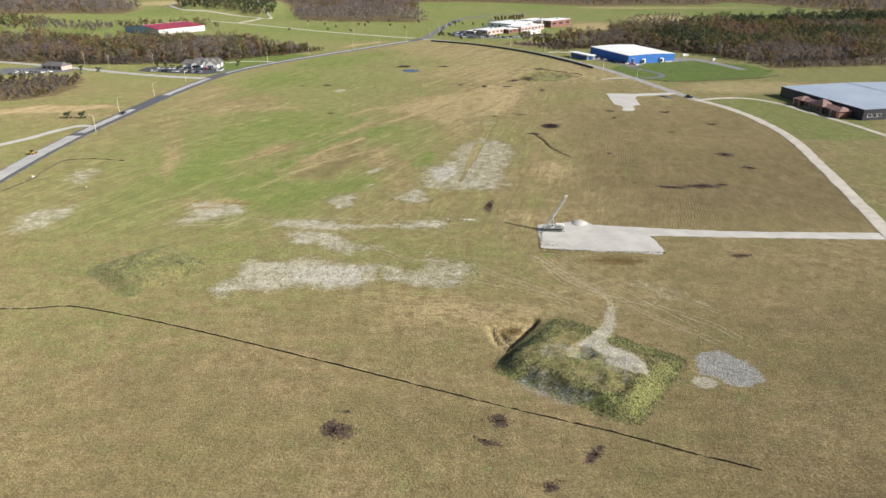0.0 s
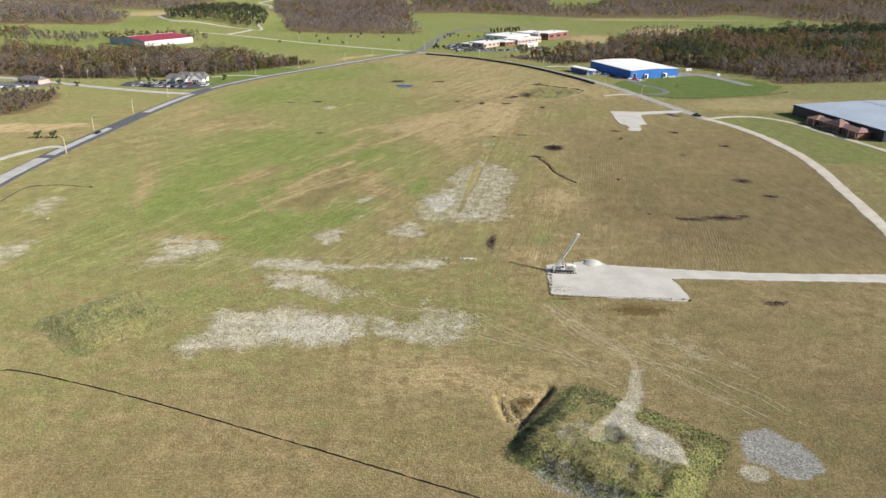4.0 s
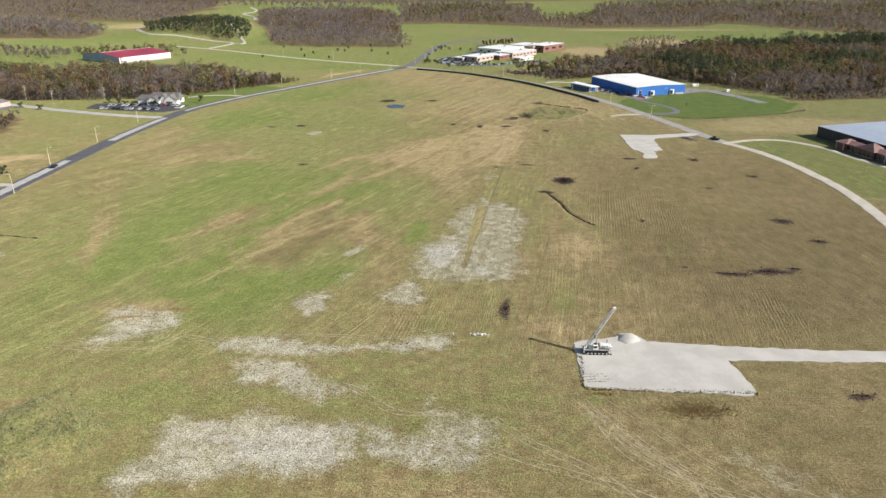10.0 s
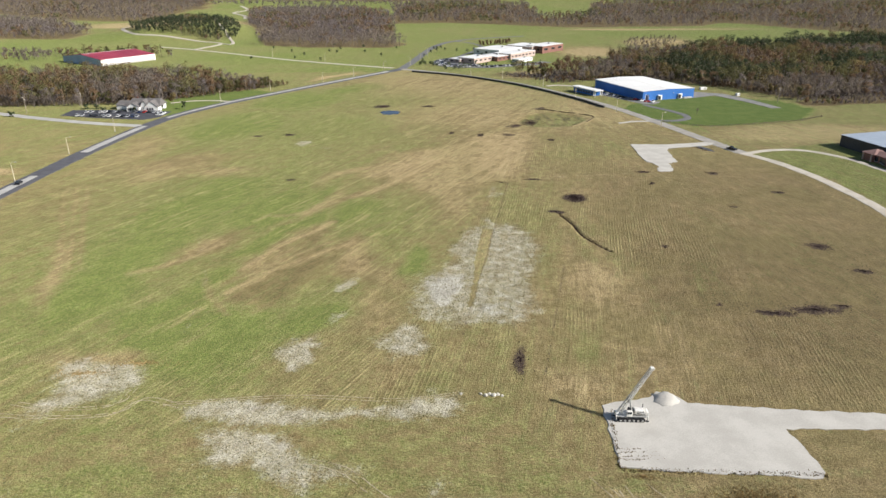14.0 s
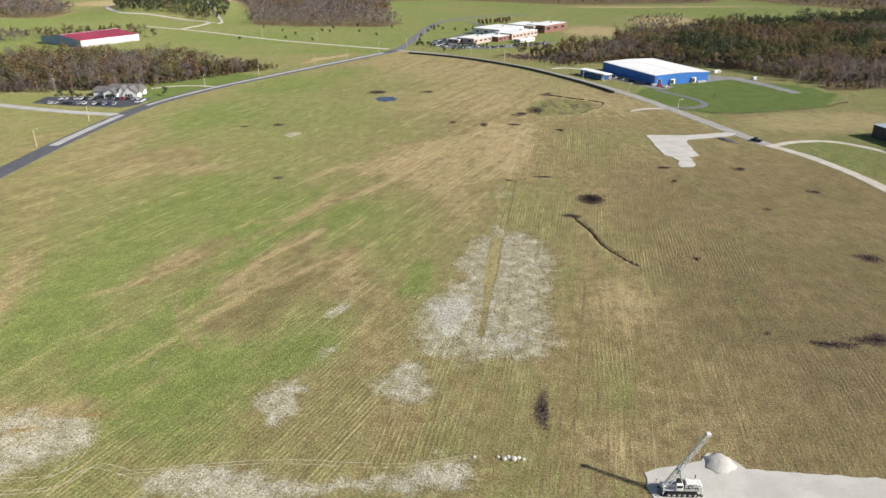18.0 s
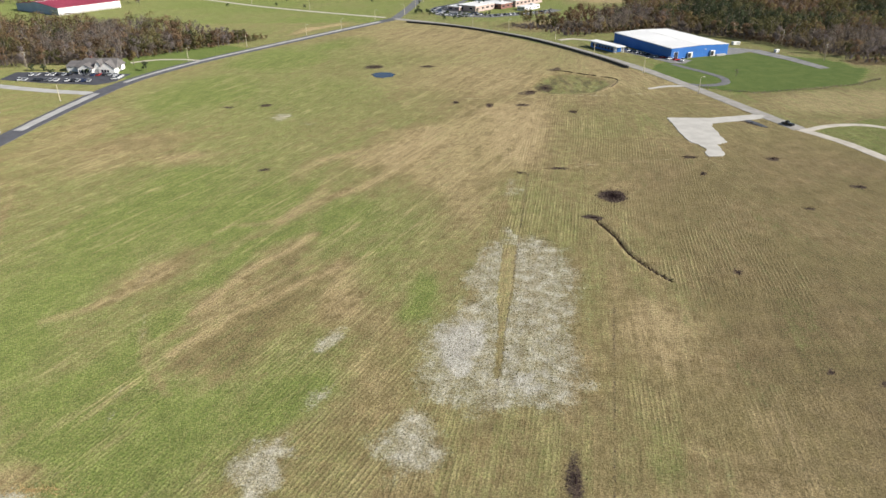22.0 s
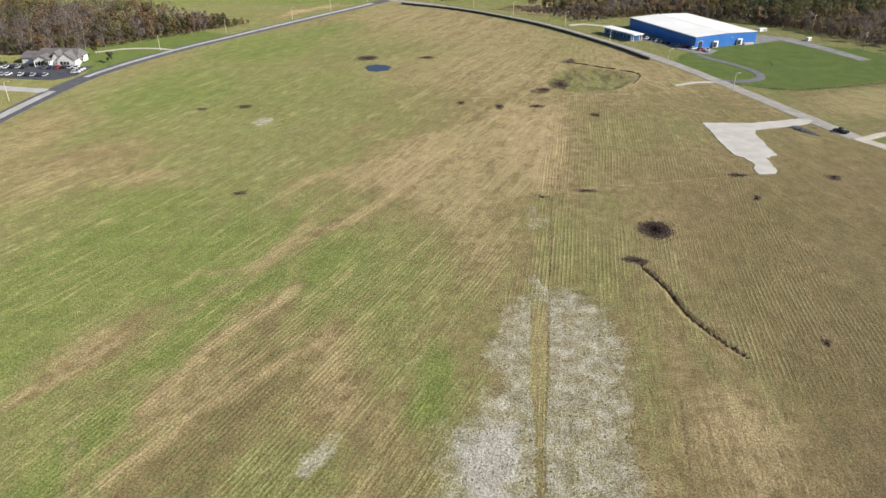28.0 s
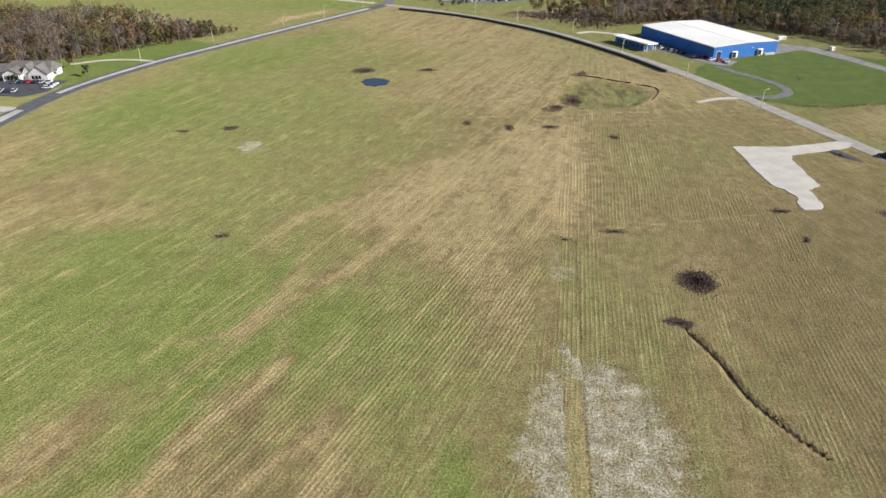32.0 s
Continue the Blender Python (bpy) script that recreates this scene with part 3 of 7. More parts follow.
    ripple = smooth(fbm(x * 1.0 + 40, y * 0.35, 3.2, 3, 71), 0.45, 0.6)
    green = np.maximum(green * (1 - 0.6 * basin), 0.62 * basin)
    dark = np.maximum(dark, 0.46 * basin * ripple)
    for ring in BASIN_WEEDS:
        dark = np.maximum(dark, 0.60 * region(ux, uy, ring, 2.0) * (0.6 + 0.7 * fbm(x, y, 4, 2, 71)))
    shale = np.maximum(shale, 0.25 * basin * (1 - ripple))
    tan = np.maximum(tan * (1 - 0.6 * basin), 1.1 * region(x, y, BASIN_BANK, 1.2))
    lip = region(x, y, BASIN, 9.0) - region(x, y, BASIN, 3.0)
    tan = np.maximum(tan, 0.8 * lip.clip(0, 1))
    # outside the field
    out = 1 - field
    lawn = 0.62 + 0.25 * (fbm(x, y, 120, 3, 51) - 0.5)
    lawn = np.where(y > 730, 0.86 + 0.7 * (fbm(x, y, 70, 4, 53) - 0.5), lawn)
    bare_out = np.zeros(np.shape(x))
    for o in BARE_OUT:
        bare_out = np.maximum(bare_out, 0.8 * oval(rx, ry, *o, soft=0.5))
    lawn = lawn * (1 - 0.8 * bare_out)
    lawn = np.where(inside(0.6 * x + 0.4 * rx, 0.6 * y + 0.4 * ry, [(128, 545), (140, 506), (166, 490), (230, 506), (256, 540), (250, 573), (200, 598), (150, 572)]), 1.7, lawn)
    lawn = np.where(inside(x, y, [(-165, 530), (-142, 578), (-112, 621), (-135, 634), (-200, 600), (-205, 560), (-172, 548)]), 1.5, lawn)
    yard = inside(x, y, [(160, 424), (192, 440), (216, 448), (240, 384), (215, 330), (176, 330), (178, 380)])
    lawn = np.where((x > 160) & (y < 492) & (x < 420), np.where(yard, 0.72, 0.40), lawn)
    lawn = np.where((x < -170) & (y < 505), 0.46 + 0.5 * (fbm(x, y, 35, 3, 52) - 0.5), lawn)
    lawn = lawn * (1 - 0.8 * oval(rx, ry, -235, 398, 44, 11, 8, 0.3))
    litter = np.zeros(np.shape(x))
    for ring in WOOD_FLOOR:
        litter = np.maximum(litter, inside(rx * 0.5 + x * 0.5, ry * 0.5 + y * 0.5, ring).astype(float))
    lawn = lawn * (1 - litter)
    green = green * field + lawn * out
    tan = np.maximum(tan * field, np.maximum(bare_out * out, 0.8 * oval(rx, ry, -235, 398, 44, 11, 8, 0.3)))
    red = np.maximum(red * field, 0.9 * litter * out)
    red = np.maximum(red, 0.75 * yard)
    # drilled rows
    bend = smooth(x + 16 * (fbm(x, y, 26, 3, 65) - 0.5), 88, 104)
    u_near = x * 0.972 - (y - 300) * 0.235 + 3 * fbm(x, y, 60, 2, 61)
    u_far = x * 0.993 + (y - 300) * 0.120 + 5 * fbm(x, y, 50, 2, 66)
    u_east = np.where(bend > 0.5, u_far, u_near)
    u_west = x * 0.87 - (y - 300) * 0.49
    u_front = (y - 150) + 0.06 * x
    w = smooth(x - 0.28 * (y - 300) + 14 * (fbm(x, y, 30, 3, 63) - 0.5), 7, -3)
    front = 192 + 0.12 * x + 24 * smooth(x, 25, 5) + 10 * (fbm(x, y, 25, 3, 64) - 0.5)
    row = np.where(y < front, u_front, np.where(w > 0.5, u_west, u_east))
    v_east, v_west, v_front = x * 0.259 + y * 0.966, x * 0.44 + y * 0.90, x * 4.5
    along = np.where(y < front, v_front, np.where(w > 0.5, v_west, v_east))
    amount = field * smooth(y, 60, 90) * (1 - 0.80 * smooth(y, front + 6, front)) * (1 - 0.6 * smooth(y, 285, 235) * smooth(x, -15, 5) * smooth(x, 95, 75)) * (0.15 + 0.85 * smooth(fbm(x, y, 34, 4, 62), 0.34, 0.62))
    amount = amount * smooth(np.abs(y - front), 1.0, 4.0) * smooth(np.abs(w - 0.5), 0.1, 0.4) * smooth(np.abs(bend - 0.5), 0.1, 0.35)
    amount = amount * (1 - smooth(pale, 0.2, 0.7) * 0.7) * (1 - smooth(a, 0.0, 0.1)) * (1 - smooth(b, 0, 0.1))
    return green, pale, dark, tan, red, shale, clay, row, along, amount


# ---------------------------------------------------------------- mesh helpers
def mesh_of(name, verts, faces, material, smooth_faces=False):
    """A mesh from arrays; all faces have the same number of corners."""
    verts, faces = np.asarray(verts, np.float32), np.asarray(faces, np.int32)
    me = bpy.data.meshes.new(name)
    me.vertices.add(len(verts))
    me.vertices.foreach_set("co", verts.ravel())
    n, k = faces.shape
    me.loops.add(n * k)
    me.loops.foreach_set("vertex_index", faces.ravel())
    me.polygons.add(n)
    me.polygons.foreach_set("loop_start", np.arange(0, n * k, k, dtype=np.int32))
    if smooth_faces:
        me.polygons.foreach_set("use_smooth", np.ones(n, bool))
    me.update(calc_edges=True)
    me.materials.append(material)
    return me


class Shape:
    """Collects boxes, tubes and plates into one mesh."""

    def __init__(self):
        self.v, self.f = [], []

    def add(self, verts, faces):
        n = len(self.v)
        self.v += [tuple(p) for p in verts]
        self.f += [tuple(i + n for i in q) for q in faces]
        return self

    def box(self, c, s, turn=0.0, top=1.0, bevel=0.0):
        """A box on centre c; top narrows its upper face; bevel cuts its upright edges and its top rim."""
        hx, hy, hz = s[0] / 2, s[1] / 2, s[2] / 2
        co, si = math.cos(radians(turn)), math.sin(radians(turn))
        b = min(bevel, hx * 0.9, hy * 0.9, hz * 0.9)

        def ring(x, y, z, k):
            if b > 0:
                pts = [(x, y - k), (x - k, y), (-x + k, y), (-x, y - k), (-x, -y + k), (-x + k, -y), (x - k, -y), (x, -y + k)]
            else:
                pts = [(x, y), (-x, y), (-x, -y), (x, -y)]
            return [(c[0] + px * co - py * si, c[1] + px * si + py * co, c[2] + z) for px, py in pts]

        rings = [ring(hx, hy, -hz, b)]
        if b > 0:
            rings += [ring(hx * top, hy * top, hz - b, b), ring(hx * top - b, hy * top - b, hz, b * 0.6)]
        else:
            rings += [ring(hx * top, hy * top, hz, 0)]
        return self.loft(rings)

    def loft(self, rings, caps=True):
        n = len(rings[0])
        verts = [p for r in rings for p in r]
        faces = []
        for k in range(len(rings) - 1):
            for i in range(n):
                j = (i + 1) % n
                faces.append((k * n + i, k * n + j, (k + 1) * n + j, (k + 1) * n + i))
        if caps:
            faces.append(tuple(range(n))[::-1])
            faces.append(tuple(range((len(rings) - 1) * n, len(rings) * n)))
        return self.add(verts, faces)

    def tube(self, a, b, r0, r1=None, n=8, caps=True):
        a, b = Vector(a), Vector(b)
        r1 = r0 if r1 is None else r1
        w = (b - a).normalized()
        u = w.orthogonal().normalized()
        v = w.cross(u)
        rings = [[p + (u * math.cos(2 * math.pi * i / n) + v * math.sin(2 * math.pi * i / n)) * r for i in range(n)]
                 for p, r in ((a, r0), (b, r1))]
        return self.loft(rings, caps)

    def plate(self, outline, z0, z1):
        """An outline in plan, made a slab."""
        return self.loft([[(x, y, z0) for x, y in outline], [(x, y, z1) for x, y in outline]])

    def side(self, outline, y0, y1):
        """An outline in x and z, drawn out along y."""
        return self.loft([[(x, y1, z) for x, z in outline], [(x, y0, z) for x, z in outline]])

    def mesh(self, name, material):
        me = bpy.data.meshes.new(name)
        me.from_pydata(self.v, [], self.f)
        me.materials.append(material)
        return me


def part(name, shape, material, parent, label=""):
    """One mesh under a thing or under a part."""
    ob = new(name, shape.mesh(name, material))
    ob.parent = parent
    return tagged(ob, label)


def thing(name, m, label, category, group="", kind=""):
    ob = new(name)
    ob.empty_display_size = 0.5
    ob.matrix_world = m
    return tagged(ob, label, category, group, kind)


def single(name, shape, material, label, category, group="", kind="", m=None):
    ob = new(name, shape.mesh(name, material))
    if m is not None:
        ob.matrix_world = m
    return tagged(ob, label, category, group, kind)


def ribbon(line, width, z, drop=0.25, ragged=0.0, seed=1):
    """A road bed along a line, with sloping shoulders."""
    rnd = random.Random(seed)
    s = Shape()
    rings = []
    for k, (x, y) in enumerate(line):
        a, b = line[max(0, k - 1)], line[min(len(line) - 1, k + 1)]
        d = Vector((b[0] - a[0], b[1] - a[1])).normalized()
        nx, ny = -d.y, d.x
        w = width[k] if isinstance(width, (list, np.ndarray)) else width
        l, r = w / 2 + rnd.uniform(-ragged, ragged), w / 2 + rnd.uniform(-ragged, ragged)
        ring = [(l + drop, -0.15), (l, z), (0.0, z + 0.02), (-r, z), (-r - drop, -0.15)]
        rise = np.maximum(ground_height(np.array([x + nx * q for q, _ in ring]), np.array([y + ny * q for q, _ in ring])), 0) * (y > 900)
        rings.append([(x + nx * q, y + ny * q, h + float(e)) for (q, h), e in zip(ring, rise)])
    return s.loft([r[::-1] for r in rings])


# ---------------------------------------------------------------- ground
def ground_material():
    n = Nodes("field_ground")
    c1, c2 = n.attr("cover"), n.attr("cover2")
    green, pale, dark = n.split(c1)
    tan, red, shale = n.split(c2)
    row = n.attr("row", "Fac")
    along = n.attr("row_along", "Fac")
    amount = n.attr("row_amount", "Fac")
    pair = n.tree.nodes.new("ShaderNodeCombineXYZ")
    n.put(pair.inputs[0], row)
    n.put(pair.inputs[1], along)
    lane = pair.outputs[0]
    big = n.noise(0.035, 4, 0.6)
    mid = n.noise(0.33, 4, 0.6)
    fine = n.noise(1.7, 4, 0.65)
    tiny = n.noise(5.5, 3, 0.65)
    grit = n.noise(2.6, 2, 0.7)
    clump = n.noise(0.9, 5, 0.7)
    streak1 = n.noise(1.0, 4, 0.65, (0.20, 0.022, 1.0), lane)
    streak2 = n.noise(1.0, 4, 0.7, (0.80, 0.085, 1.0), lane)
    streak3 = n.noise(1.0, 3, 0.7, (2.6, 0.45, 1.0), lane)

    def edge(mask, a, b, c=0.0, lo=0.4, hi=0.6):
        v = n.math('ADD', mask, n.math('MULTIPLY', n.math('SUBTRACT', mid, 0.5), a))
        v = n.math('ADD', v, n.math('MULTIPLY', n.math('SUBTRACT', fine, 0.5), b))
        if c:
            v = n.math('ADD', v, n.math('MULTIPLY', n.math('SUBTRACT', streak1, 0.5), c))
            v = n.math('ADD', v, n.math('MULTIPLY', n.math('SUBTRACT', streak2, 0.5), c * 0.7))
        return n.step(v, lo, hi)

    wave = n.math('SINE', n.math('ADD', n.math('MULTIPLY', row, 2 * math.pi / 1.02), n.math('ADD', n.math('MULTIPLY', fine, 1.6), n.math('MULTIPLY', clump, 2.4))))
    ridge = n.math('MULTIPLY', n.step(wave, -0.1, 0.95), amount)
    ridge = n.math('MULTIPLY', ridge, n.step(n.math('ADD', n.math('MULTIPLY', streak1, 0.6), n.math('MULTIPLY', streak3, 0.4)), 0.36, 0.60))
    furrow0 = n.math('MULTIPLY', n.step(wave, -0.2, -0.95), amount)
    dry = n.mix(n.step(mid, 0.35, 0.65), (0.200, 0.150, 0.072), (0.308, 0.236, 0.124))
    dry = n.mix(n.math('MULTIPLY', n.step(big, 0.38, 0.62), 0.7), dry, (0.205, 0.168, 0.075))
    straw = n.mix(n.step(fine, 0.35, 0.65), (0.48, 0.372, 0.208), (0.34, 0.256, 0.136))
    rust = n.mix(n.step(fine, 0.35, 0.65), (0.150, 0.108, 0.055), (0.094, 0.072, 0.036))
    lush = n.mix(n.step(clump, 0.36, 0.64), (0.136, 0.164, 0.044), (0.215, 0.224, 0.082))
    lush = n.mix(n.math('MULTIPLY', n.step(streak2, 0.50, 0.66), 0.4), lush, (0.33, 0.315, 0.140))
    lush = n.mix(n.math('MULTIPLY', n.step(n.math('ADD', green, n.math('MULTIPLY', n.math('SUBTRACT', streak1, 0.5), 0.7)), 0.62, 1.05), 0.8), lush, n.mix(n.step(clump, 0.36, 0.64), (0.126, 0.168, 0.038), (0.178, 0.206, 0.060)))
    col = n.mix(n.math('MULTIPLY', edge(tan, 0.8, 0.6, 2.0, 0.25, 0.95), 0.9), dry, straw)
    col = n.mix(n.math('MULTIPLY', edge(red, 0.9, 0.5, 0.8, 0.25, 0.85), 0.85), col, rust)
    col = n.mix(edge(green, 0.9, 0.8, 1.1, 0.15, 0.90), col, lush)
    calm = n.math('SUBTRACT', 1.0, n.math('MULTIPLY', n.step(red, 0.15, 0.7), 0.75))
    wisp = n.math('MULTIPLY', n.math('MULTIPLY', calm, n.step(n.math('ADD', n.math('MULTIPLY', streak1, 0.55), n.math('MULTIPLY', streak2, 0.45)), 0.50, 0.68)), amount)
    col = n.mix(n.math('MULTIPLY', wisp, 0.72), col, straw)
    worn = n.math('MULTIPLY', n.step(n.math('ADD', n.math('MULTIPLY', streak1, 0.4), n.math('MULTIPLY', streak3, 0.6)), 0.49, 0.38), amount)
    col = n.mix(n.math('MULTIPLY', worn, 0.30), col, (0.085, 0.070, 0.028))
    # crest and furrow tints: straw, plus painted highlights and shade of the rows
    col = n.mix(n.math('MULTIPLY', ridge, 0.11), col, n.mix(edge(green, 0.5, 0.3, 0.5, 0.3, 0.9), (0.43, 0.335, 0.185), (0.30, 0.28, 0.115)))
    col = n.mix(n.math('MULTIPLY', furrow0, 0.09), col, (0.085, 0.075, 0.028))
    furrow = n.math('ADD', n.math('MULTIPLY', n.math('SINE', n.math('ADD', n.math('MULTIPLY', row, 2 * math.pi / 2.9), n.math('MULTIPLY', mid, 2.2))), 0.5), 0.5)
    furrow = n.math('MULTIPLY', n.math('MULTIPLY', furrow, n.step(tan, 0.15, 0.6)), n.step(streak1, 0.36, 0.56))
    furrow = n.math('MULTIPLY', furrow, n.step(amount, 0.02, 0.3))
    col = n.mix(n.math('MULTIPLY', furrow, 0.25), col, (0.185, 0.140, 0.062))
    clods = n.mix(n.step(grit, 0.42, 0.62), (0.43, 0.405, 0.315), (0.23, 0.205, 0.12))
    clods = n.mix(n.math('MULTIPLY', n.step(mid, 0.48, 0.68), 0.8), clods, (0.45, 0.42, 0.35))
    crumb = n.math('ADD', pale, n.math('MULTIPLY', n.math('SUBTRACT', grit, 0.5), 1.1))
    crumb = n.math('ADD', crumb, n.math('MULTIPLY', n.math('SUBTRACT', streak2, 0.5), 0.5))
    col = n.mix(n.math('MULTIPLY', edge(crumb, 1.2, 1.4, 0.0, 0.30, 1.05), 0.86), col, clods)
    col = n.mix(n.math('MULTIPLY', edge(n.attr("cover", "Alpha"), 0.8, 0.9, 0.0, 0.25, 0.8), 0.75), col, n.mix(n.step(fine, 0.35, 0.65), (0.47, 0.455, 0.42), (0.37, 0.35, 0.305)))
    col = n.mix(n.math('MULTIPLY', n.step(n.math('ADD', pale, n.math('MULTIPLY', n.math('SUBTRACT', mid, 0.5), 1.2)), 0.78, 1.2), 0.35), col, n.mix(n.step(fine, 0.4, 0.6), (0.58, 0.54, 0.455), (0.44, 0.40, 0.32)))
    grey = n.mix(n.step(grit, 0.4, 0.6), (0.33, 0.325, 0.31), (0.20, 0.19, 0.16))
    col = n.mix(edge(shale, 0.7, 1.5, 0.0, 0.30, 0.85), col, grey)
    col = n.mix(n.math('MULTIPLY', edge(dark, 0.5, 1.0, 0.0, 0.28, 0.66), 0.92), col, n.mix(mid, (0.038, 0.025, 0.030), (0.075, 0.050, 0.040)))
    speck = n.step(n.noise(3.3, 2, 0.8), 0.58, 0.70)
    col = n.mix(n.math('MULTIPLY', speck, 0.42), col, (0.070, 0.062, 0.026))
    light = n.step(n.noise(2.1, 3, 0.8), 0.57, 0.72)
    col = n.mix(n.math('MULTIPLY', n.math('MULTIPLY', light, calm), 0.50), col, (0.44, 0.36, 0.205))
    col = n.mix(n.math('MULTIPLY', n.step(tiny, 0.54, 0.70), 0.38), col, (0.058, 0.050, 0.022))
    col = n.mix(1.0, col, n.mix(n.step(n.noise(1.0, 5, 0.7, (0.75, 0.16, 1.0), lane), 0.36, 0.64), (0.90, 0.90, 0.90), (1.10, 1.10, 1.10)), 'MULTIPLY')
    col = n.mix(1.0, col, n.mix(n.step(n.noise(0.16, 4, 0.65), 0.36, 0.64), (0.92, 0.92, 0.92), (1.09, 1.09, 1.09)), 'MULTIPLY')
    col = n.mix(1.0, col, n.mix(n.step(n.noise(2.3, 4, 0.8), 0.40, 0.60), (0.74, 0.74, 0.73), (1.27, 1.27, 1.26)), 'MULTIPLY')
    mown = n.mix(n.step(n.noise(0.12, 5, 0.7), 0.35, 0.65), (0.076, 0.120, 0.026), (0.118, 0.150, 0.040))
    mown = n.mix(n.math('MULTIPLY', n.step(fine, 0.45, 0.7), 0.35), mown, (0.120, 0.160, 0.046))
    col = n.mix(n.math('MULTIPLY', n.step(green, 1.25, 1.62), 0.92), col, mown)
    h = n.math('ADD', n.math('MULTIPLY', ridge, 0.13), n.math('ADD', n.math('MULTIPLY', fine, 0.38), n.math('MULTIPLY', tiny, 0.20)))
    return n.finish(col, 0.95, 0.0, h, 0.72, 0.15, 0.35)


def steps(stops):
    """Even steps between stops, whose width changes from stop to stop."""
    out = [stops[0][0]]
    for (a, d0), (b, d1) in zip(stops, stops[1:]):
        x, n = a, 0
        vals = []
        while x < b:
            t = (x - a) / (b - a)
            x += d0 + (d1 - d0) * t
            vals.append(x)
        k = (b - a) / (vals[-1] - a)
        out += [a + (v - a) * k for v in vals]
    return np.array(out)


def build_ground():
    xs = steps([(-4600, 200), (-700, 40), (-260, 5), (-190, 1.7), (-60, 1.15), (4, 1.1), (12, 0.65), (58, 0.65), (66, 1.1), (190, 1.8), (300, 6), (800, 30), (4600, 160)])
    ys = steps([(-1500, 120), (0, 10), (80, 1.1), (100, 1.0), (108, 0.65), (154, 0.65), (164, 1.1), (330, 1.2), (560, 2.1), (780, 4), (1400, 12), (2600, 40), (4900, 160)])
    gx, gy = np.meshgrid(xs, ys)
    x, y = gx.ravel(), gy.ravel()
    z = ground_height(x, y)
    nx, ny = len(xs), len(ys)
    i = (np.arange(ny - 1)[:, None] * nx + np.arange(nx - 1)[None, :]).ravel()
    me = mesh_of("ground", np.stack([x, y, z], 1), np.stack([i, i + 1, i + nx + 1, i + nx], 1), ground_material(), True)
    green, pale, dark, tan, red, shale, clay, row, along, amount = ground_masks(x, y)
    one = np.ones(len(x))
    for name, cols in (("cover", (green, pale, dark, clay)), ("cover2", (tan, red, shale, one))):
        at = me.attributes.new(name, 'FLOAT_COLOR', 'POINT')
        at.data.foreach_set("color", np.stack(cols, 1).astype(np.float32).ravel())
    for name, col in (("row", row), ("row_along", along), ("row_amount", amount)):
        at = me.attributes.new(name, 'FLOAT', 'POINT')
        at.data.foreach_set("value", col.astype(np.float32))
    ob = new("ground", me)
    tagged(ob, "mown hay field with green, straw and bare patches", "ground", "", "structure")


build_ground()

ASPHALT = plain("asphalt", (0.155, 0.155, 0.158), (0.115, 0.115, 0.118), 0.3, 0.9, fine=4)
CONCRETE = plain("concrete_paving", (0.42, 0.41, 0.39), (0.33, 0.32, 0.30), 0.12, 0.9, fine=3)
GRAVEL = plain("crushed_limestone", (0.465, 0.445, 0.405), (0.385, 0.365, 0.33), 0.16, 0.95, fine=3.5, height=0.05)
GRAVEL_ROAD_M = plain("gravel_road", (0.47, 0.43, 0.365), (0.37, 0.335, 0.28), 0.2, 0.95, fine=3.0, height=0.04)


def road(name, pts, width, z, material, label, seed=1, ragged=0.15, step=4.0):
    return single(name, ribbon(curve(pts, step), width, z, 0.4, ragged, seed), material, label, "road", "", "structure")


road("road_main", MAIN_ROAD, 9.2, 0.05, plain("dark_road_asphalt", (0.105, 0.105, 0.115), (0.075, 0.075, 0.084), 0.3, 0.9, fine=4), "two-lane road with grey paving and dark shoulders")
road("road_north", ROAD_NORTH, 8.0, 0.05, ASPHALT, "dark asphalt road running between lawns")
road("road_east", EAST_ROAD, 6.8, 0.06, plain("worn_chip_seal", (0.33, 0.31, 0.28), (0.25, 0.235, 0.21), 0.2, 0.9, fine=3), "pale worn road along the edge of the field")
road("road_gravel", GRAVEL_ROAD, 4.8, 0.055, GRAVEL_ROAD_M, "curving pale gravel road beside the field", 3, 0.3)
road("track_west", WEST_TRACK, 5.0, 0.05, GRAVEL_ROAD_M, "pale gravel track across the grass", 4)
road("road_side", SIDE_ROAD, 6.0, 0.045, CONCRETE, "pale paved side road", 5)
for k, (lo, hi, w0, w1) in enumerate(((0, 340, 7.0, 6.4), (341, 404, 4.6, 3.6), (440, 506, 4.4, 3.6), (528, 735, 2.6, 4.0))):
    seg = [(x - 0.7, y) for x, y in curve(MAIN_ROAD, 6.0) if lo <= y <= hi]
    count = len(curve(seg, 4.0))
    road("paving_pale", seg, [w0 + (w1 - w0) * i / count for i in range(count + 8)], 0.09, CONCRETE, "pale grey worn paving on the road", 20 + k)


# ---------------------------------------------------------------- pads, drives, car parks
def ragged(points, step=1.6, by=0.35, seed=1):
    """An outline broken up along its edges."""
    rnd = random.Random(seed)
    out = []
    for (ax, ay), (bx, by2) in zip(points, points[1:] + points[:1]):
        n = max(1, int(math.hypot(bx - ax, by2 - ay) / step))
        for k in range(n):
            t = k / n
            out.append((ax + (bx - ax) * t + rnd.uniform(-by, by), ay + (by2 - ay) * t + rnd.uniform(-by, by)))
    return out


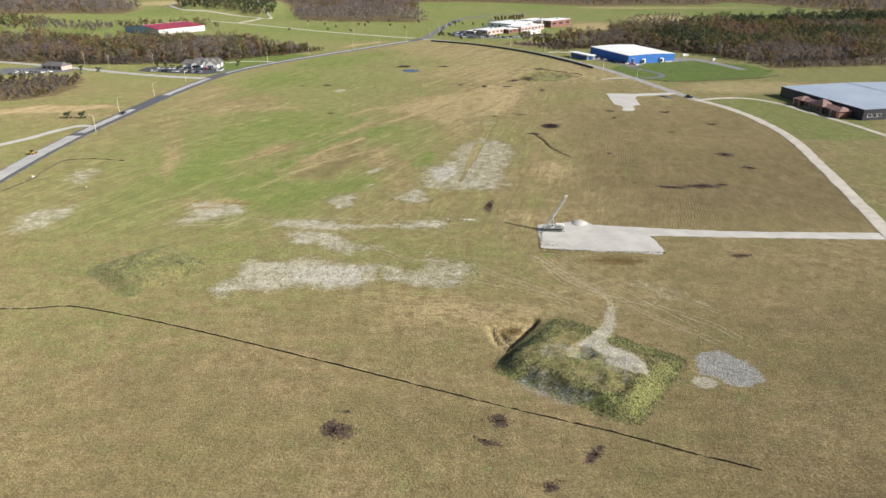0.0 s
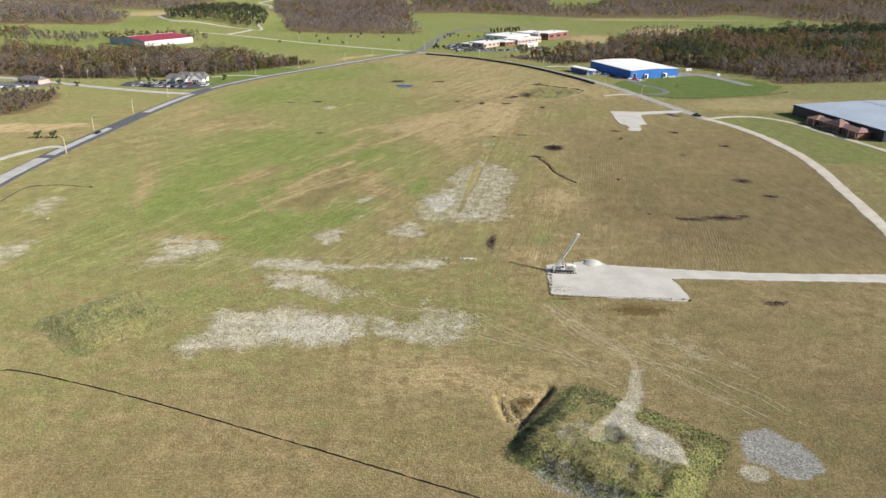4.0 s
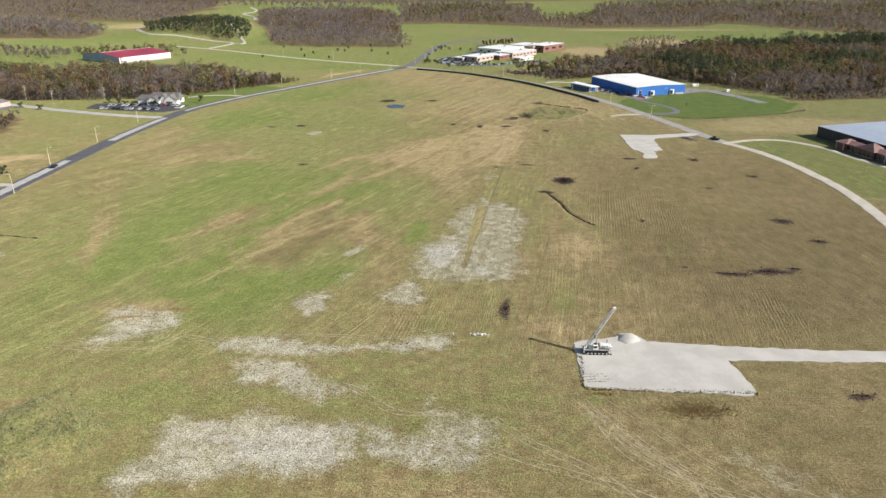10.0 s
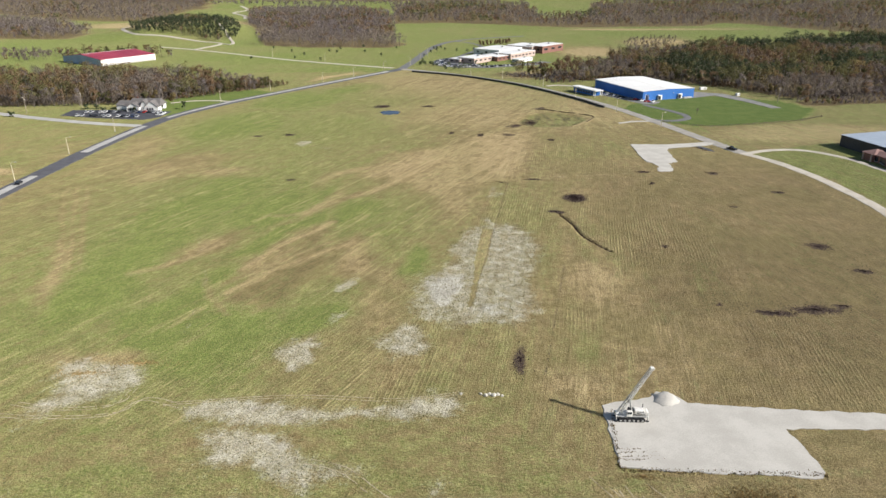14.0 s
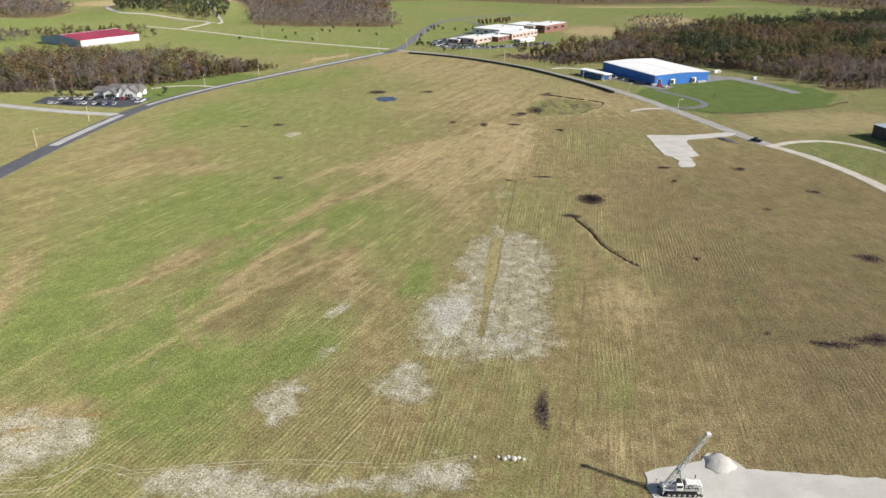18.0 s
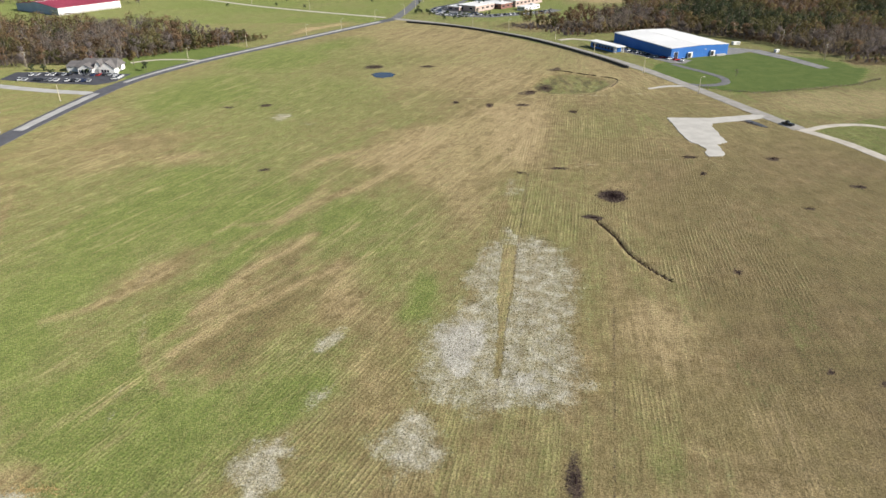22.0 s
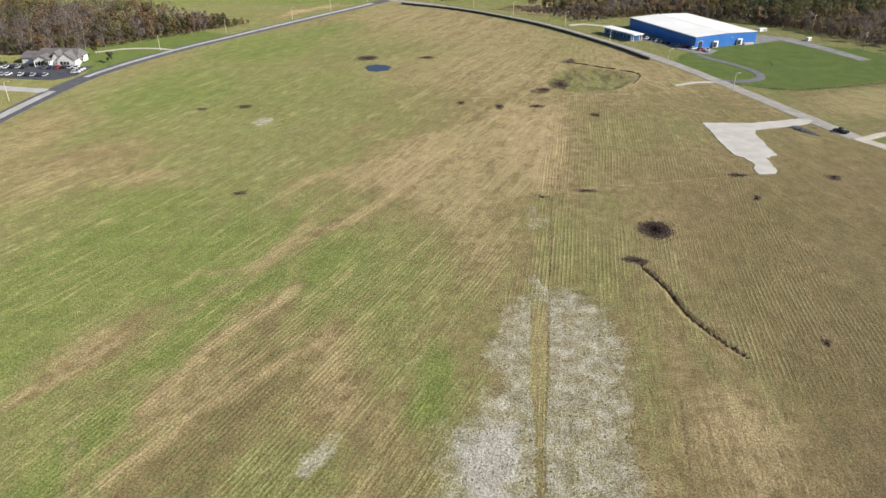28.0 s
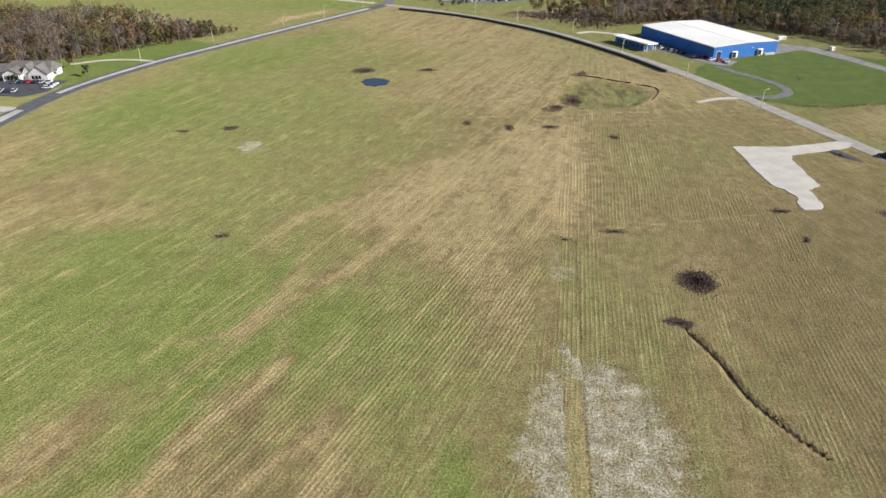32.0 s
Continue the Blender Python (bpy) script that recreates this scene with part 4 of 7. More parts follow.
def slab(name, points, material, label, category, z=0.06, by=0.35, seed=1, step=1.6):
    s = Shape()
    ring = ragged(points, step, by, seed)
    cx, cy = sum(p[0] for p in ring) / len(ring), sum(p[1] for p in ring) / len(ring)
    low = [(cx + (x - cx) * 1.006, cy + (y - cy) * 1.006, -0.2) for x, y in ring]
    s.loft([low, [(x, y, z) for x, y in ring]])
    return single(name, s, material, label, category, "", "structure")


slab("gravel_pad", [(30.5, 195), (67.2, 190.8), (68.6, 192.2), (67.5, 205.4), (95, 204), (142.5, 202.3), (143.5, 207.8), (95, 209.3), (71, 212), (51, 215), (48.5, 218.5), (45, 219.8), (43.2, 217.5), (35, 216), (32, 215)],
     GRAVEL, "pale crushed limestone pad and drive in the field", "gravel pad", 0.09, 0.3, 5)
slab("gravel_pad_small", [(104.1, 422.1), (104.0, 412.3), (106.2, 410.1), (107.0, 404.0), (104.6, 398.9), (104.6, 395.5), (110.1, 395.3), (112.2, 398.6), (113.9, 409.9), (115.2, 409.9), (119.1, 412.8), (120.1, 423.4), (121.5, 434.7), (123.6, 438.3), (146.9, 444.2), (152.8, 448.8), (147.9, 451.4), (126.2, 446.7), (106.3, 448.4)],
     GRAVEL, "pale gravel pad with a drive to the road", "gravel pad", 0.09, 0.3, 6)
slab("gravel_spur", [(115, 501), (126, 505), (137, 506), (137, 509), (125, 508), (115, 503)], GRAVEL, "short pale gravel spur beside the road", "gravel path", 0.05, 0.25, 7)
DARK_ASPHALT = plain("dark_asphalt", (0.070, 0.071, 0.082), (0.050, 0.051, 0.060), 0.3, 0.9, fine=4)
slab("car_park_house", [(-236, 538), (-205, 528), (-178, 523.5), (-170.5, 531), (-169, 549), (-186, 551), (-213, 556), (-236, 556)], DARK_ASPHALT, "dark asphalt car park before the white house", "car park", 0.05, 0.1, 8)
slab("car_park_west", [(-345, 528), (-318, 519), (-286, 536), (-290, 549), (-320, 556), (-345, 551)], ASPHALT, "dark asphalt car park near the woods", "car park", 0.05, 0.1, 9)
slab("car_park_school", [(12, 812), (8, 790), (14, 766), (30, 756), (60, 752), (110, 772), (128, 792), (120, 800), (100, 785), (60, 770), (44, 775), (36, 800), (60, 840), (40, 850)],
     ASPHALT, "dark asphalt car park round the school", "car park", 0.05, 0.1, 10)
slab("yard_blue", [(118, 622), (148, 566), (156, 562), (164, 571), (160, 578), (196, 588), (212, 596), (224, 570), (231, 545), (238, 547), (232, 574), (222, 602), (204, 612), (196, 600), (150, 590)],
     plain("yard_paving", (0.24, 0.235, 0.23), (0.16, 0.158, 0.155), 0.2, 0.9, fine=2), "grey paved yard around the blue warehouse", "yard", 0.045, 0.15, 11)
road("drive_loop", [(138, 511), (146, 508), (155, 509), (162, 515), (164, 525), (160, 538), (153, 552), (149, 562)], 4.2, 0.05, ASPHALT, "dark curving drive to the blue warehouse", 12, 0.1, 2.5)
road("drive_north", [(96, 644), (106, 648), (122, 640)], 4.0, 0.05, GRAVEL_ROAD_M, "short drive behind the blue warehouse", 13, 0.1, 2.5)
road("drive_brick", [(160, 427), (175, 433), (192, 432), (205, 416), (210, 394), (219, 362), (224, 330)], 3.2, 0.05, GRAVEL_ROAD_M, "narrow pale drive to the dark warehouse", 14, 0.1, 2.5)
road("drive_house", [(-139, 584), (-150, 588), (-166, 588), (-180, 580)], 2.6, 0.05, GRAVEL_ROAD_M, "thin pale drive across the lawn", 15, 0.1, 2.5)
road("drive_west", [(-184, 356), (-192, 358), (-199, 348), (-207, 328), (-225, 300), (-255, 280)], 4.0, 0.05, GRAVEL, "pale gravel drive off the main road", 16, 0.2, 3)
road("track_hill", [(-264, 920), (-251, 984), (-284, 1014), (-336, 1039), (-382, 1056), (-418, 1108), (-430, 1164)], 4.5, 0.35, GRAVEL_ROAD_M, "pale track round the wooded knoll", 17, 0.2)
road("track_spur", [(-251, 984), (-236, 982), (-257, 1052), (-301, 1160)], 3.5, 0.5, GRAVEL_ROAD_M, "pale track up the wooded knoll", 18, 0.2)
road("track_far", [(-325, 1440), (-345, 1520), (-385, 1600), (-375, 1680), (-412, 1780)], 7.0, 0.4, GRAVEL_ROAD_M, "pale winding track between far woods", 23, 0.2)
road("drive_school", [(42, 1008), (60, 985), (70, 940), (60, 900), (40, 850)], 5.0, 0.05, ASPHALT, "dark drive to the school", 19, 0.1)


def wheel_track(points, width, seed):
    """A thin pressed strip that follows the ground, broken here and there."""
    rnd = random.Random(seed)
    line = curve(points, 0.9)
    z = ground_height(line[:, 0], line[:, 1])
    s = Shape()
    run = []
    for k, (x, y) in enumerate(line):
        a, b = line[max(0, k - 1)], line[min(len(line) - 1, k + 1)]
        d = Vector((b[0] - a[0], b[1] - a[1])).normalized()
        w = width * rnd.uniform(0.5, 1.1) / 2
        j = rnd.uniform(-0.06, 0.06)
        run.append([(x - d.y * (q + j), y + d.x * (q + j), float(z[k]) + h) for q, h in ((w, -0.08), (w * 0.7, 0.03), (-w * 0.7, 0.03), (-w, -0.08))])
        if rnd.random() < 0.10 or k == len(line) - 1:
            if len(run) > 2:
                s.loft(run)
            run = []
    single("wheel_track", s, TRACK_SOIL, "thin pale wheel track pressed into the grass", "track", "", "structure")


TRACK_SOIL = plain("pressed_track_soil", (0.42, 0.365, 0.25), (0.27, 0.225, 0.135), 0.5, 0.95, fine=2.5)
for k, (pts, much) in enumerate(WHEEL):
    for off in (-0.9, 0.9) if k < 7 else (0.0, 1.6):
        wheel_track([(x + off * 0.8, y + off * 0.6) for x, y in pts], 0.24 + 0.26 * much, 60 + 2 * k + (off > 0))
for k, (x, y) in enumerate(((-4, 2), (3, 3), (7, -2), (-7, 5))):
    wheel_track([(31 + x, 188 + y), (41 + x, 172 + y * 0.6), (52 + x * 0.8, 158 + y * 0.4), (62 + x * 0.4, 147 - y * 0.6)], 0.28, 90 + k)


def heap(name, x, y, r, rise, material, label, seed):
    rnd = random.Random(seed)
    s = Shape()
    rings = []
    n = 18
    wob = [rnd.uniform(0.8, 1.2) for _ in range(n)]
    for k in range(6):
        t = k / 5
        rad = r * (1 - t) ** 0.8 + 0.15
        rings.append([(x + math.cos(2 * math.pi * i / n) * rad * (1 + (wob[i] - 1) * (1 - t)) + rnd.uniform(-.08, .08),
                       y + math.sin(2 * math.pi * i / n) * rad * (1 + (wob[i] - 1) * (1 - t)) + rnd.uniform(-.08, .08),
                       rise * math.sin(t * math.pi / 2) - 0.1 * (1 - t) + rnd.uniform(-.05, .05)) for i in range(n)])
    s.loft(rings)
    ob = single(name, s, material, label, "heap")
    ob.data.polygons.foreach_set("use_smooth", [True] * len(ob.data.polygons))
    return ob


heap("stone_heap", 46.4, 216.8, 2.9, 0.9, GRAVEL, "low heap of pale limestone gravel beside the pad", 3)

WATER = Nodes("pond_water")
WATER = WATER.finish(WATER.mix(WATER.noise(0.4), (0.012, 0.02, 0.045), (0.02, 0.03, 0.06)), 0.06, 0.0, WATER.noise(3.0), 0.004, 0.6)
slab("pond", [(-32, 541), (-30, 545), (-26, 547.5), (-21, 546), (-18.5, 541), (-20, 535), (-25, 532.5), (-30, 535)], WATER, "small blue pond lying in the grass", "pond", 0.02, 0.35, 21)
MUD = plain("wet_mud", (0.085, 0.082, 0.085), (0.05, 0.046, 0.044), 0.5, 0.35, fine=3)
slab("puddle", [(139.5, 447), (142, 444), (145, 436), (145, 431), (142.5, 433), (140, 440)], MUD, "dark narrow puddle beside the gravel drive", "puddle", 0.02, 0.3, 22, 1.2)

# ---------------------------------------------------------------- buildings
BLUE = plain("blue_sheet_wall", (0.045, 0.17, 0.50), (0.038, 0.145, 0.43), 0.1, 0.45, fine=1.5, height=0.004)
WHITE_ROOF = plain("white_roof_sheet", (0.74, 0.735, 0.715), (0.66, 0.655, 0.64), 0.05, 0.5, fine=1.0, height=0.004)
WHITE = plain("white_paint", (0.78, 0.77, 0.74), (0.66, 0.65, 0.62), 0.3, 0.55)
DARKWALL = plain("dark_sheet_wall", (0.055, 0.055, 0.065), (0.038, 0.038, 0.046), 0.1, 0.5)
GREYROOF = plain("pale_blue_roof_sheet", (0.34, 0.385, 0.45), (0.28, 0.325, 0.39), 0.04, 0.45)
REDROOF = plain("red_roof_sheet", (0.33, 0.045, 0.075), (0.26, 0.035, 0.06), 0.04, 0.5)
SLATE = plain("blue_grey_sheet_wall", (0.36, 0.45, 0.60), (0.30, 0.38, 0.52), 0.08, 0.6)
BRICK = plain("red_brick", (0.23, 0.115, 0.09), (0.17, 0.085, 0.068), 0.3, 0.85, fine=3)
TANBRICK = plain("tan_brick", (0.48, 0.375, 0.33), (0.40, 0.31, 0.27), 0.3, 0.85, fine=3)
TILE = plain("terracotta_roof", (0.27, 0.165, 0.145), (0.20, 0.12, 0.105), 0.4, 0.8, fine=3)
SHINGLE = plain("grey_shingle", (0.15, 0.14, 0.135), (0.11, 0.10, 0.098), 0.5, 0.9, fine=4)
GLASS = plain("dark_window_glass", (0.02, 0.025, 0.03), (0.03, 0.035, 0.045), 0.5, 0.08, spec=0.5)
STEEL = plain("galvanised_steel", (0.55, 0.55, 0.53), (0.42, 0.42, 0.41), 1.5, 0.45, 0.6)
DARK = plain("black_rubber", (0.02, 0.02, 0.022), (0.03, 0.03, 0.032), 3, 0.8)
CREAM = plain("cream_painted_pole", (0.62, 0.56, 0.40), (0.52, 0.46, 0.33), 1.0, 0.6)


def gable_house(b, w, d, eave, ridge, wall, roof, ribs=0.0, over=0.25, trim=WHITE):
    """Walls (each a part), gabled roof along the depth, trim; the origin is the front left corner."""
    t = 0.25
    for name, outline, y0, y1 in (("wall_front", [(0, 0), (w, 0), (w, eave), (w / 2, ridge), (0, eave)], 0, t),
                                  ("wall_back", [(0, 0), (w, 0), (w, eave), (w / 2, ridge), (0, eave)], d - t, d)):
        part("wall", Shape().side(outline, y0, y1), wall, b)
    for x in (0, w - t):
        s = Shape().box((x + t / 2, d / 2, eave / 2), (t, d - 2 * t - 0.01, eave))
        part("wall", s, wall, b)
    if ribs:
        for x, name in ((-0.03, "cladding"), (w + 0.03, "cladding")):
            s = Shape()
            for k in range(int(d / ribs)):
                s.box((x, (k + 0.5) * ribs, eave / 2), (0.06, 0.12, eave - 0.05))
            part(name, s, wall, b)
        s = Shape()
        for k in range(int(w / ribs)):
            x = (k + 0.5) * ribs
            top = eave + (ridge - eave) * (1 - abs(x - w / 2) / (w / 2))
            s.box((x, -0.03, top / 2), (0.12, 0.06, top - 0.1))
        part("cladding", s, wall, b)
    rise = ridge - eave
    for sx in (-1, 1):
        e = w / 2 + over
        s = Shape()
        o = [(w / 2, ridge + 0.02), (w / 2 + sx * e, ridge + 0.02 - rise * e / (w / 2)), (w / 2 + sx * e, ridge + 0.2 - rise * e / (w / 2)), (w / 2, ridge + 0.2)]
        s.side(o if sx > 0 else o[::-1], -over, d + over)
        r = part("roof", s, roof, b)
        if ribs:
            q = Shape()
            for k in range(int(d / (ribs * 2))):
                y = (k + 0.5) * ribs * 2
                o = [(w / 2 + sx * 0.2, ridge + 0.2 - rise * 0.2 / (w / 2)), (w / 2 + sx * e, ridge + 0.2 - rise * e / (w / 2)), (w / 2 + sx * e, ridge + 0.26 - rise * e / (w / 2)), (w / 2 + sx * 0.2, ridge + 0.26 - rise * 0.2 / (w / 2))]
                q.side(o if sx > 0 else o[::-1], y - 0.05, y + 0.05)
            part("roof_seam", q, roof, b)
    s = Shape().box((w / 2, d / 2, ridge + 0.24), (0.5, d + 2 * over, 0.1))
    part("ridge_cap", s, trim, b)
    for x in (-over, w + over):
        part("gutter", Shape().box((x, d / 2, eave - 0.12), (0.18, d + 2 * over, 0.22), bevel=0.05), trim, b)
    return b


def opening(parent, kind, x, z, w, h, y=-0.02, frame_mat=WHITE, fill=GLASS, label=""):
    """A framed window or door on a front wall: frame, pane or leaf, sill."""
    s = Shape()
    s.box((x - w / 2, y - 0.04, z + h / 2), (0.12, 0.12, h + 0.12))
    s.box((x + w / 2, y - 0.04, z + h / 2), (0.12, 0.12, h + 0.12))
    s.box((x, y - 0.04, z + h), (w + 0.12, 0.12, 0.12))
    s.box((x, y - 0.06, z), (w + 0.3, 0.16, 0.1))
    p = part(kind, s, frame_mat, parent, label)
    part("pane" if kind == "window" else "door_leaf", Shape().box((x, y - 0.01, z + h / 2), (w - 0.1, 0.05, h - 0.08)), fill, p)
    return p


def blue_warehouse():
    b = thing("blue_warehouse", pose(152, 574.5, 0, 0, 0, 18.5), "long blue sheet-metal warehouse with a low white gabled roof", "warehouse")
    gable_house(b, 44, 62, 6.6, 7.3, BLUE, WHITE_ROOF, 1.5)
    opening(b, "door", 3.6, 0.05, 3.0, 4.2, fill=DARK, label="tall dark loading door in a white frame")
    for x in (14, 31.5):
        dock = part("loading_dock", Shape().box((x, -0.5, 1.9), (3.6, 1.0, 3.4), bevel=0.1), WHITE, b, "white dock shelter on a blue wall")
        part("dock_door", Shape().box((x - 0.5, -1.02, 1.8), (2.3, 0.06, 2.7)), DARK, dock)
    part("ramp", Shape().box((38, -1.0, 0.5), (7, 1.6, 1.0)), CONCRETE, b)
    part("wall_lamp", Shape().box((26, -0.15, 4.6), (0.7, 0.3, 0.5), bevel=0.08), STEEL, b)
    a = thing("entrance_canopy", pose(126, 596, 0, 0, 0, 18.5 + 8), "low flat-roofed blue annex with a white roof", "annex")
    part("roof", Shape().box((0, 13, 4.0), (7.5, 28, 0.5), bevel=0.1), WHITE_ROOF, a)
    part("wall", Shape().box((0.5, 14.5, 1.87), (6, 23, 3.74)), BLUE, a)
    for y in (0.2, 1.9):
        for x in (-3.3, 3.3):
            part("post", Shape().box((x, y, 1.87), (0.4, 0.4, 3.74), bevel=0.05), WHITE, a)
    for k in range(7):
        part("window", Shape().box((-2.53, 5 + k * 3, 1.9), (0.08, 1.8, 1.6)), GLASS, a)


blue_warehouse()


def dark_warehouse():
    b = thing("dark_warehouse", pose(229.5, 371, 0, 0, 0, 10.9), "long dark sheet-metal warehouse with a pale blue-grey roof", "warehouse")
    gable_house(b, 95, 71, 5.9, 6.6, DARKWALL, GREYROOF, 2.0, trim=DARKWALL)
    for k in range(3):
        opening(b, "window", 4.0 + k * 3.2, 1.6, 2.2, 1.8)
    p = thing("brick_entrance", pose(228.2, 377.5, 0, 0, 0, 100.9), "low red brick entrance wing with terracotta hipped roofs", "entrance wing")
    part("wall", Shape().box((20, 4.0, 1.8), (37, 7.6, 3.6)), BRICK, p)
    for x, w, h in ((20, 13, 6.6), (4, 8, 5.4), (36, 8, 5.4)):
        part("porch", Shape().box((x, 6.4, 1.85), (w - 1.2, 5.5, 3.7)), BRICK, p)
        s = Shape()
        s.loft([[(x - w / 2, -0.2, 3.7), (x + w / 2, -0.2, 3.7), (x + w / 2, 9.6, 3.7), (x - w / 2, 9.6, 3.7)],
                [(x - 0.4, 3.5, h), (x + 0.4, 3.5, h), (x + 0.4, 5.0, h), (x - 0.4, 5.0, h)]])
        part("roof", s, TILE, p)
    part("roof", Shape().loft([[(1, -0.2, 3.6), (39, -0.2, 3.6), (39, 8.2, 3.6), (1, 8.2, 3.6)], [(3, 3.9, 4.9), (37, 3.9, 4.9), (37, 4.3, 4.9), (3, 4.3, 4.9)]]), TILE, p)
    for k in range(9):
        x = 8.5 + k * 2.9
        w = part("window", Shape().box((x, 9.2 if 14 < x < 26 else 7.85, 1.7), (1.7, 0.12, 2.2)), GLASS, p)
        part("window_sill", Shape().box((x, 9.3 if 14 < x < 26 else 7.95, 0.55), (1.9, 0.25, 0.12)), WHITE, w)
    for x in (1.5, 6.5, 33.5, 38.5):
        part("column", Shape().box((x, 9.4, 1.85), (0.6, 0.6, 3.7), bevel=0.08), TANBRICK, p)


dark_warehouse()


def red_roof_barn():
    b = thing("red_roofed_hall", pose(-362, 812, 0, 0, 0, -34), "large hall with a dark red roof, white side and slate-blue end", "hall")
    # the gable faces the south-west, the long white side the south-east
    gable_house(b, 63, 60, 6.0, 9.2, SLATE, REDROOF, 2.0)
    part("side_cladding", Shape().box((63.2, 30, 2.95), (0.3, 60.4, 5.8)), WHITE, b, "white sheet cladding")
    part("base_band", Shape().box((63.42, 30, 0.8), (0.14, 58, 1.2)), CONCRETE, b)


red_roof_barn()


def white_house():
    h = thing("white_house", pose(-208, 553, 0, 0, 0, -3), "white single-storey house with a grey shingled roof and front gables", "house")
    part("wall", Shape().box((19, 7, 1.6), (22, 11.5, 3.2)), WHITE, h)
    part("wall", Shape().box((4.2, 8, 1.5), (7.6, 8.6, 3.0)), WHITE, h)
    roof = part("roof", Shape().loft([[(7.2, 0.4, 3.2), (30.8, 0.4, 3.2), (30.8, 13.6, 3.2), (7.2, 13.6, 3.2)], [(10.5, 6.6, 7.0), (29.5, 6.6, 7.0), (29.5, 7.4, 7.0), (10.5, 7.4, 7.0)]]), SHINGLE, h)
    part("chimney", Shape().box((13, 9, 7.0), (0.9, 0.9, 1.6), bevel=0.06), BRICK, roof)
    part("roof", Shape().loft([[(-0.2, 3.2, 3.0), (8.4, 3.2, 3.0), (8.4, 12.8, 3.0), (-0.2, 12.8, 3.0)], [(1.5, 7.6, 5.4), (8.4, 7.6, 5.4), (8.4, 8.4, 5.4), (1.5, 8.4, 5.4)]]), SHINGLE, h)
    for x, w, top, y in ((14.3, 8.2, 5.4, -3.2), (26.0, 9.0, 6.6, -2.2), (20.6, 5.0, 6.9, -0.6)):
        g = part("front_gable", Shape().side([(x - w / 2, 0), (x + w / 2, 0), (x + w / 2, 3.0), (x, top), (x - w / 2, 3.0)], y, 3.5), WHITE, h, "white gabled front bay")
        s = Shape()
        for sx in (-1, 1):
            o = [(x, top + 0.02), (x + sx * (w / 2 + 0.3), 2.85), (x + sx * (w / 2 + 0.3), 3.03), (x, top + 0.2)]
            s.side(o if sx > 0 else o[::-1], y - 0.3, 5.5)
        part("gable_roof", s, SHINGLE, g)
    for x in (11.0, 12.6, 14.3, 16.0, 17.6):
        part("window", Shape().box((x, -3.24, 1.5), (1.2, 0.1, 1.9)), GLASS, h)
    for x in (23.6, 25.2, 26.8):
        part("window", Shape().box((x, -2.24, 1.6), (1.1, 0.1, 1.5)), GLASS, h)
    for x in (10.7, 17.9):
        part("porch_post", Shape().box((x, -3.6, 1.5), (0.3, 0.3, 3.0)), WHITE, h)


white_house()


def flat_block(b, x, y, w, d, h, wall, turn=0.0, roof=WHITE_ROOF, windows=0):
    """A flat-roofed block of a larger building: walls, parapet, roof and a row of windows."""
    c, s0 = math.cos(radians(turn)), math.sin(radians(turn))
    w1 = part("wall", Shape().box((x, y, h / 2), (w, d, h), turn), wall, b)
    part("roof", Shape().box((x, y, h + 0.12), (w + 0.5, d + 0.5, 0.24), turn, bevel=0.08), roof, b)
    for k in range(windows):
        u = (k + 0.5) / windows * w - w / 2
        for v in (-d / 2 - 0.03,):
            part("window", Shape().box((x + u * c - v * s0, y + u * s0 + v * c, h * 0.55), (w / windows * 0.5, 0.12, h * 0.28), turn), GLASS, w1)
    for k in range(max(2, int(d // 9))):
        v = (k + 0.5) / max(2, int(d // 9)) * d - d / 2
        u = -w / 2 - 0.03
        part("window", Shape().box((x + u * c - v * s0, y + u * s0 + v * c, h * 0.55), (0.12, 3.0, h * 0.3), turn), GLASS, w1)
    part("roof_unit", Shape().box((x + 0.2 * w * c, y + 0.2 * w * s0, h + 0.9), (3, 2.2, 1.3), turn, bevel=0.15), STEEL, b)


def school():
    b = thing("school", pose(0, 0, 0), "sprawling brick school with flat white roofs", "school")
    flat_block(b, 51, 799, 29, 20, 5.0, TANBRICK, 48, windows=4)
    flat_block(b, 34, 797, 12, 13, 3.5, TANBRICK, 48, windows=2)
    flat_block(b, 73, 815, 22, 22, 4.4, BRICK, 48, windows=3)
    flat_block(b, 96, 837, 46, 22, 5.6, TANBRICK, 48, windows=7)
    flat_block(b, 99, 800, 25, 8, 3.2, WHITE, 48, windows=4)
    flat_block(b, 82, 868, 44, 34, 6.2, WHITE, 48, windows=4)
    flat_block(b, 118, 893, 34, 34, 6.8, TANBRICK, 48, windows=4)
    flat_block(b, 137, 889, 44, 22, 7.6, BRICK, 48, windows=3)


school()


def low_building(x, y, w, d, h, turn, wall, roof, label):
    b = thing("low_building", pose(x, y, 0, 0, 0, turn), label, "building")
    part("wall", Shape().box((0, 0, h / 2), (w, d, h)), wall, b)
    part("roof", Shape().loft([[(-w / 2 - 0.4, -d / 2 - 0.4, h), (w / 2 + 0.4, -d / 2 - 0.4, h), (w / 2 + 0.4, d / 2 + 0.4, h), (-w / 2 - 0.4, d / 2 + 0.4, h)],
                               [(-w / 2 + 2, -0.3, h + 2.2), (w / 2 - 2, -0.3, h + 2.2), (w / 2 - 2, 0.3, h + 2.2), (-w / 2 + 2, 0.3, h + 2.2)]]), roof, b)
    for k in range(4):
        part("window", Shape().box((-w / 2 + (k + 0.5) * w / 4, -d / 2 - 0.03, h * 0.5), (w / 8, 0.1, h * 0.4)), GLASS, b)


low_building(-303, 548, 20, 10, 3.2, -20, TANBRICK, SHINGLE, "low tan building with a grey hipped roof")
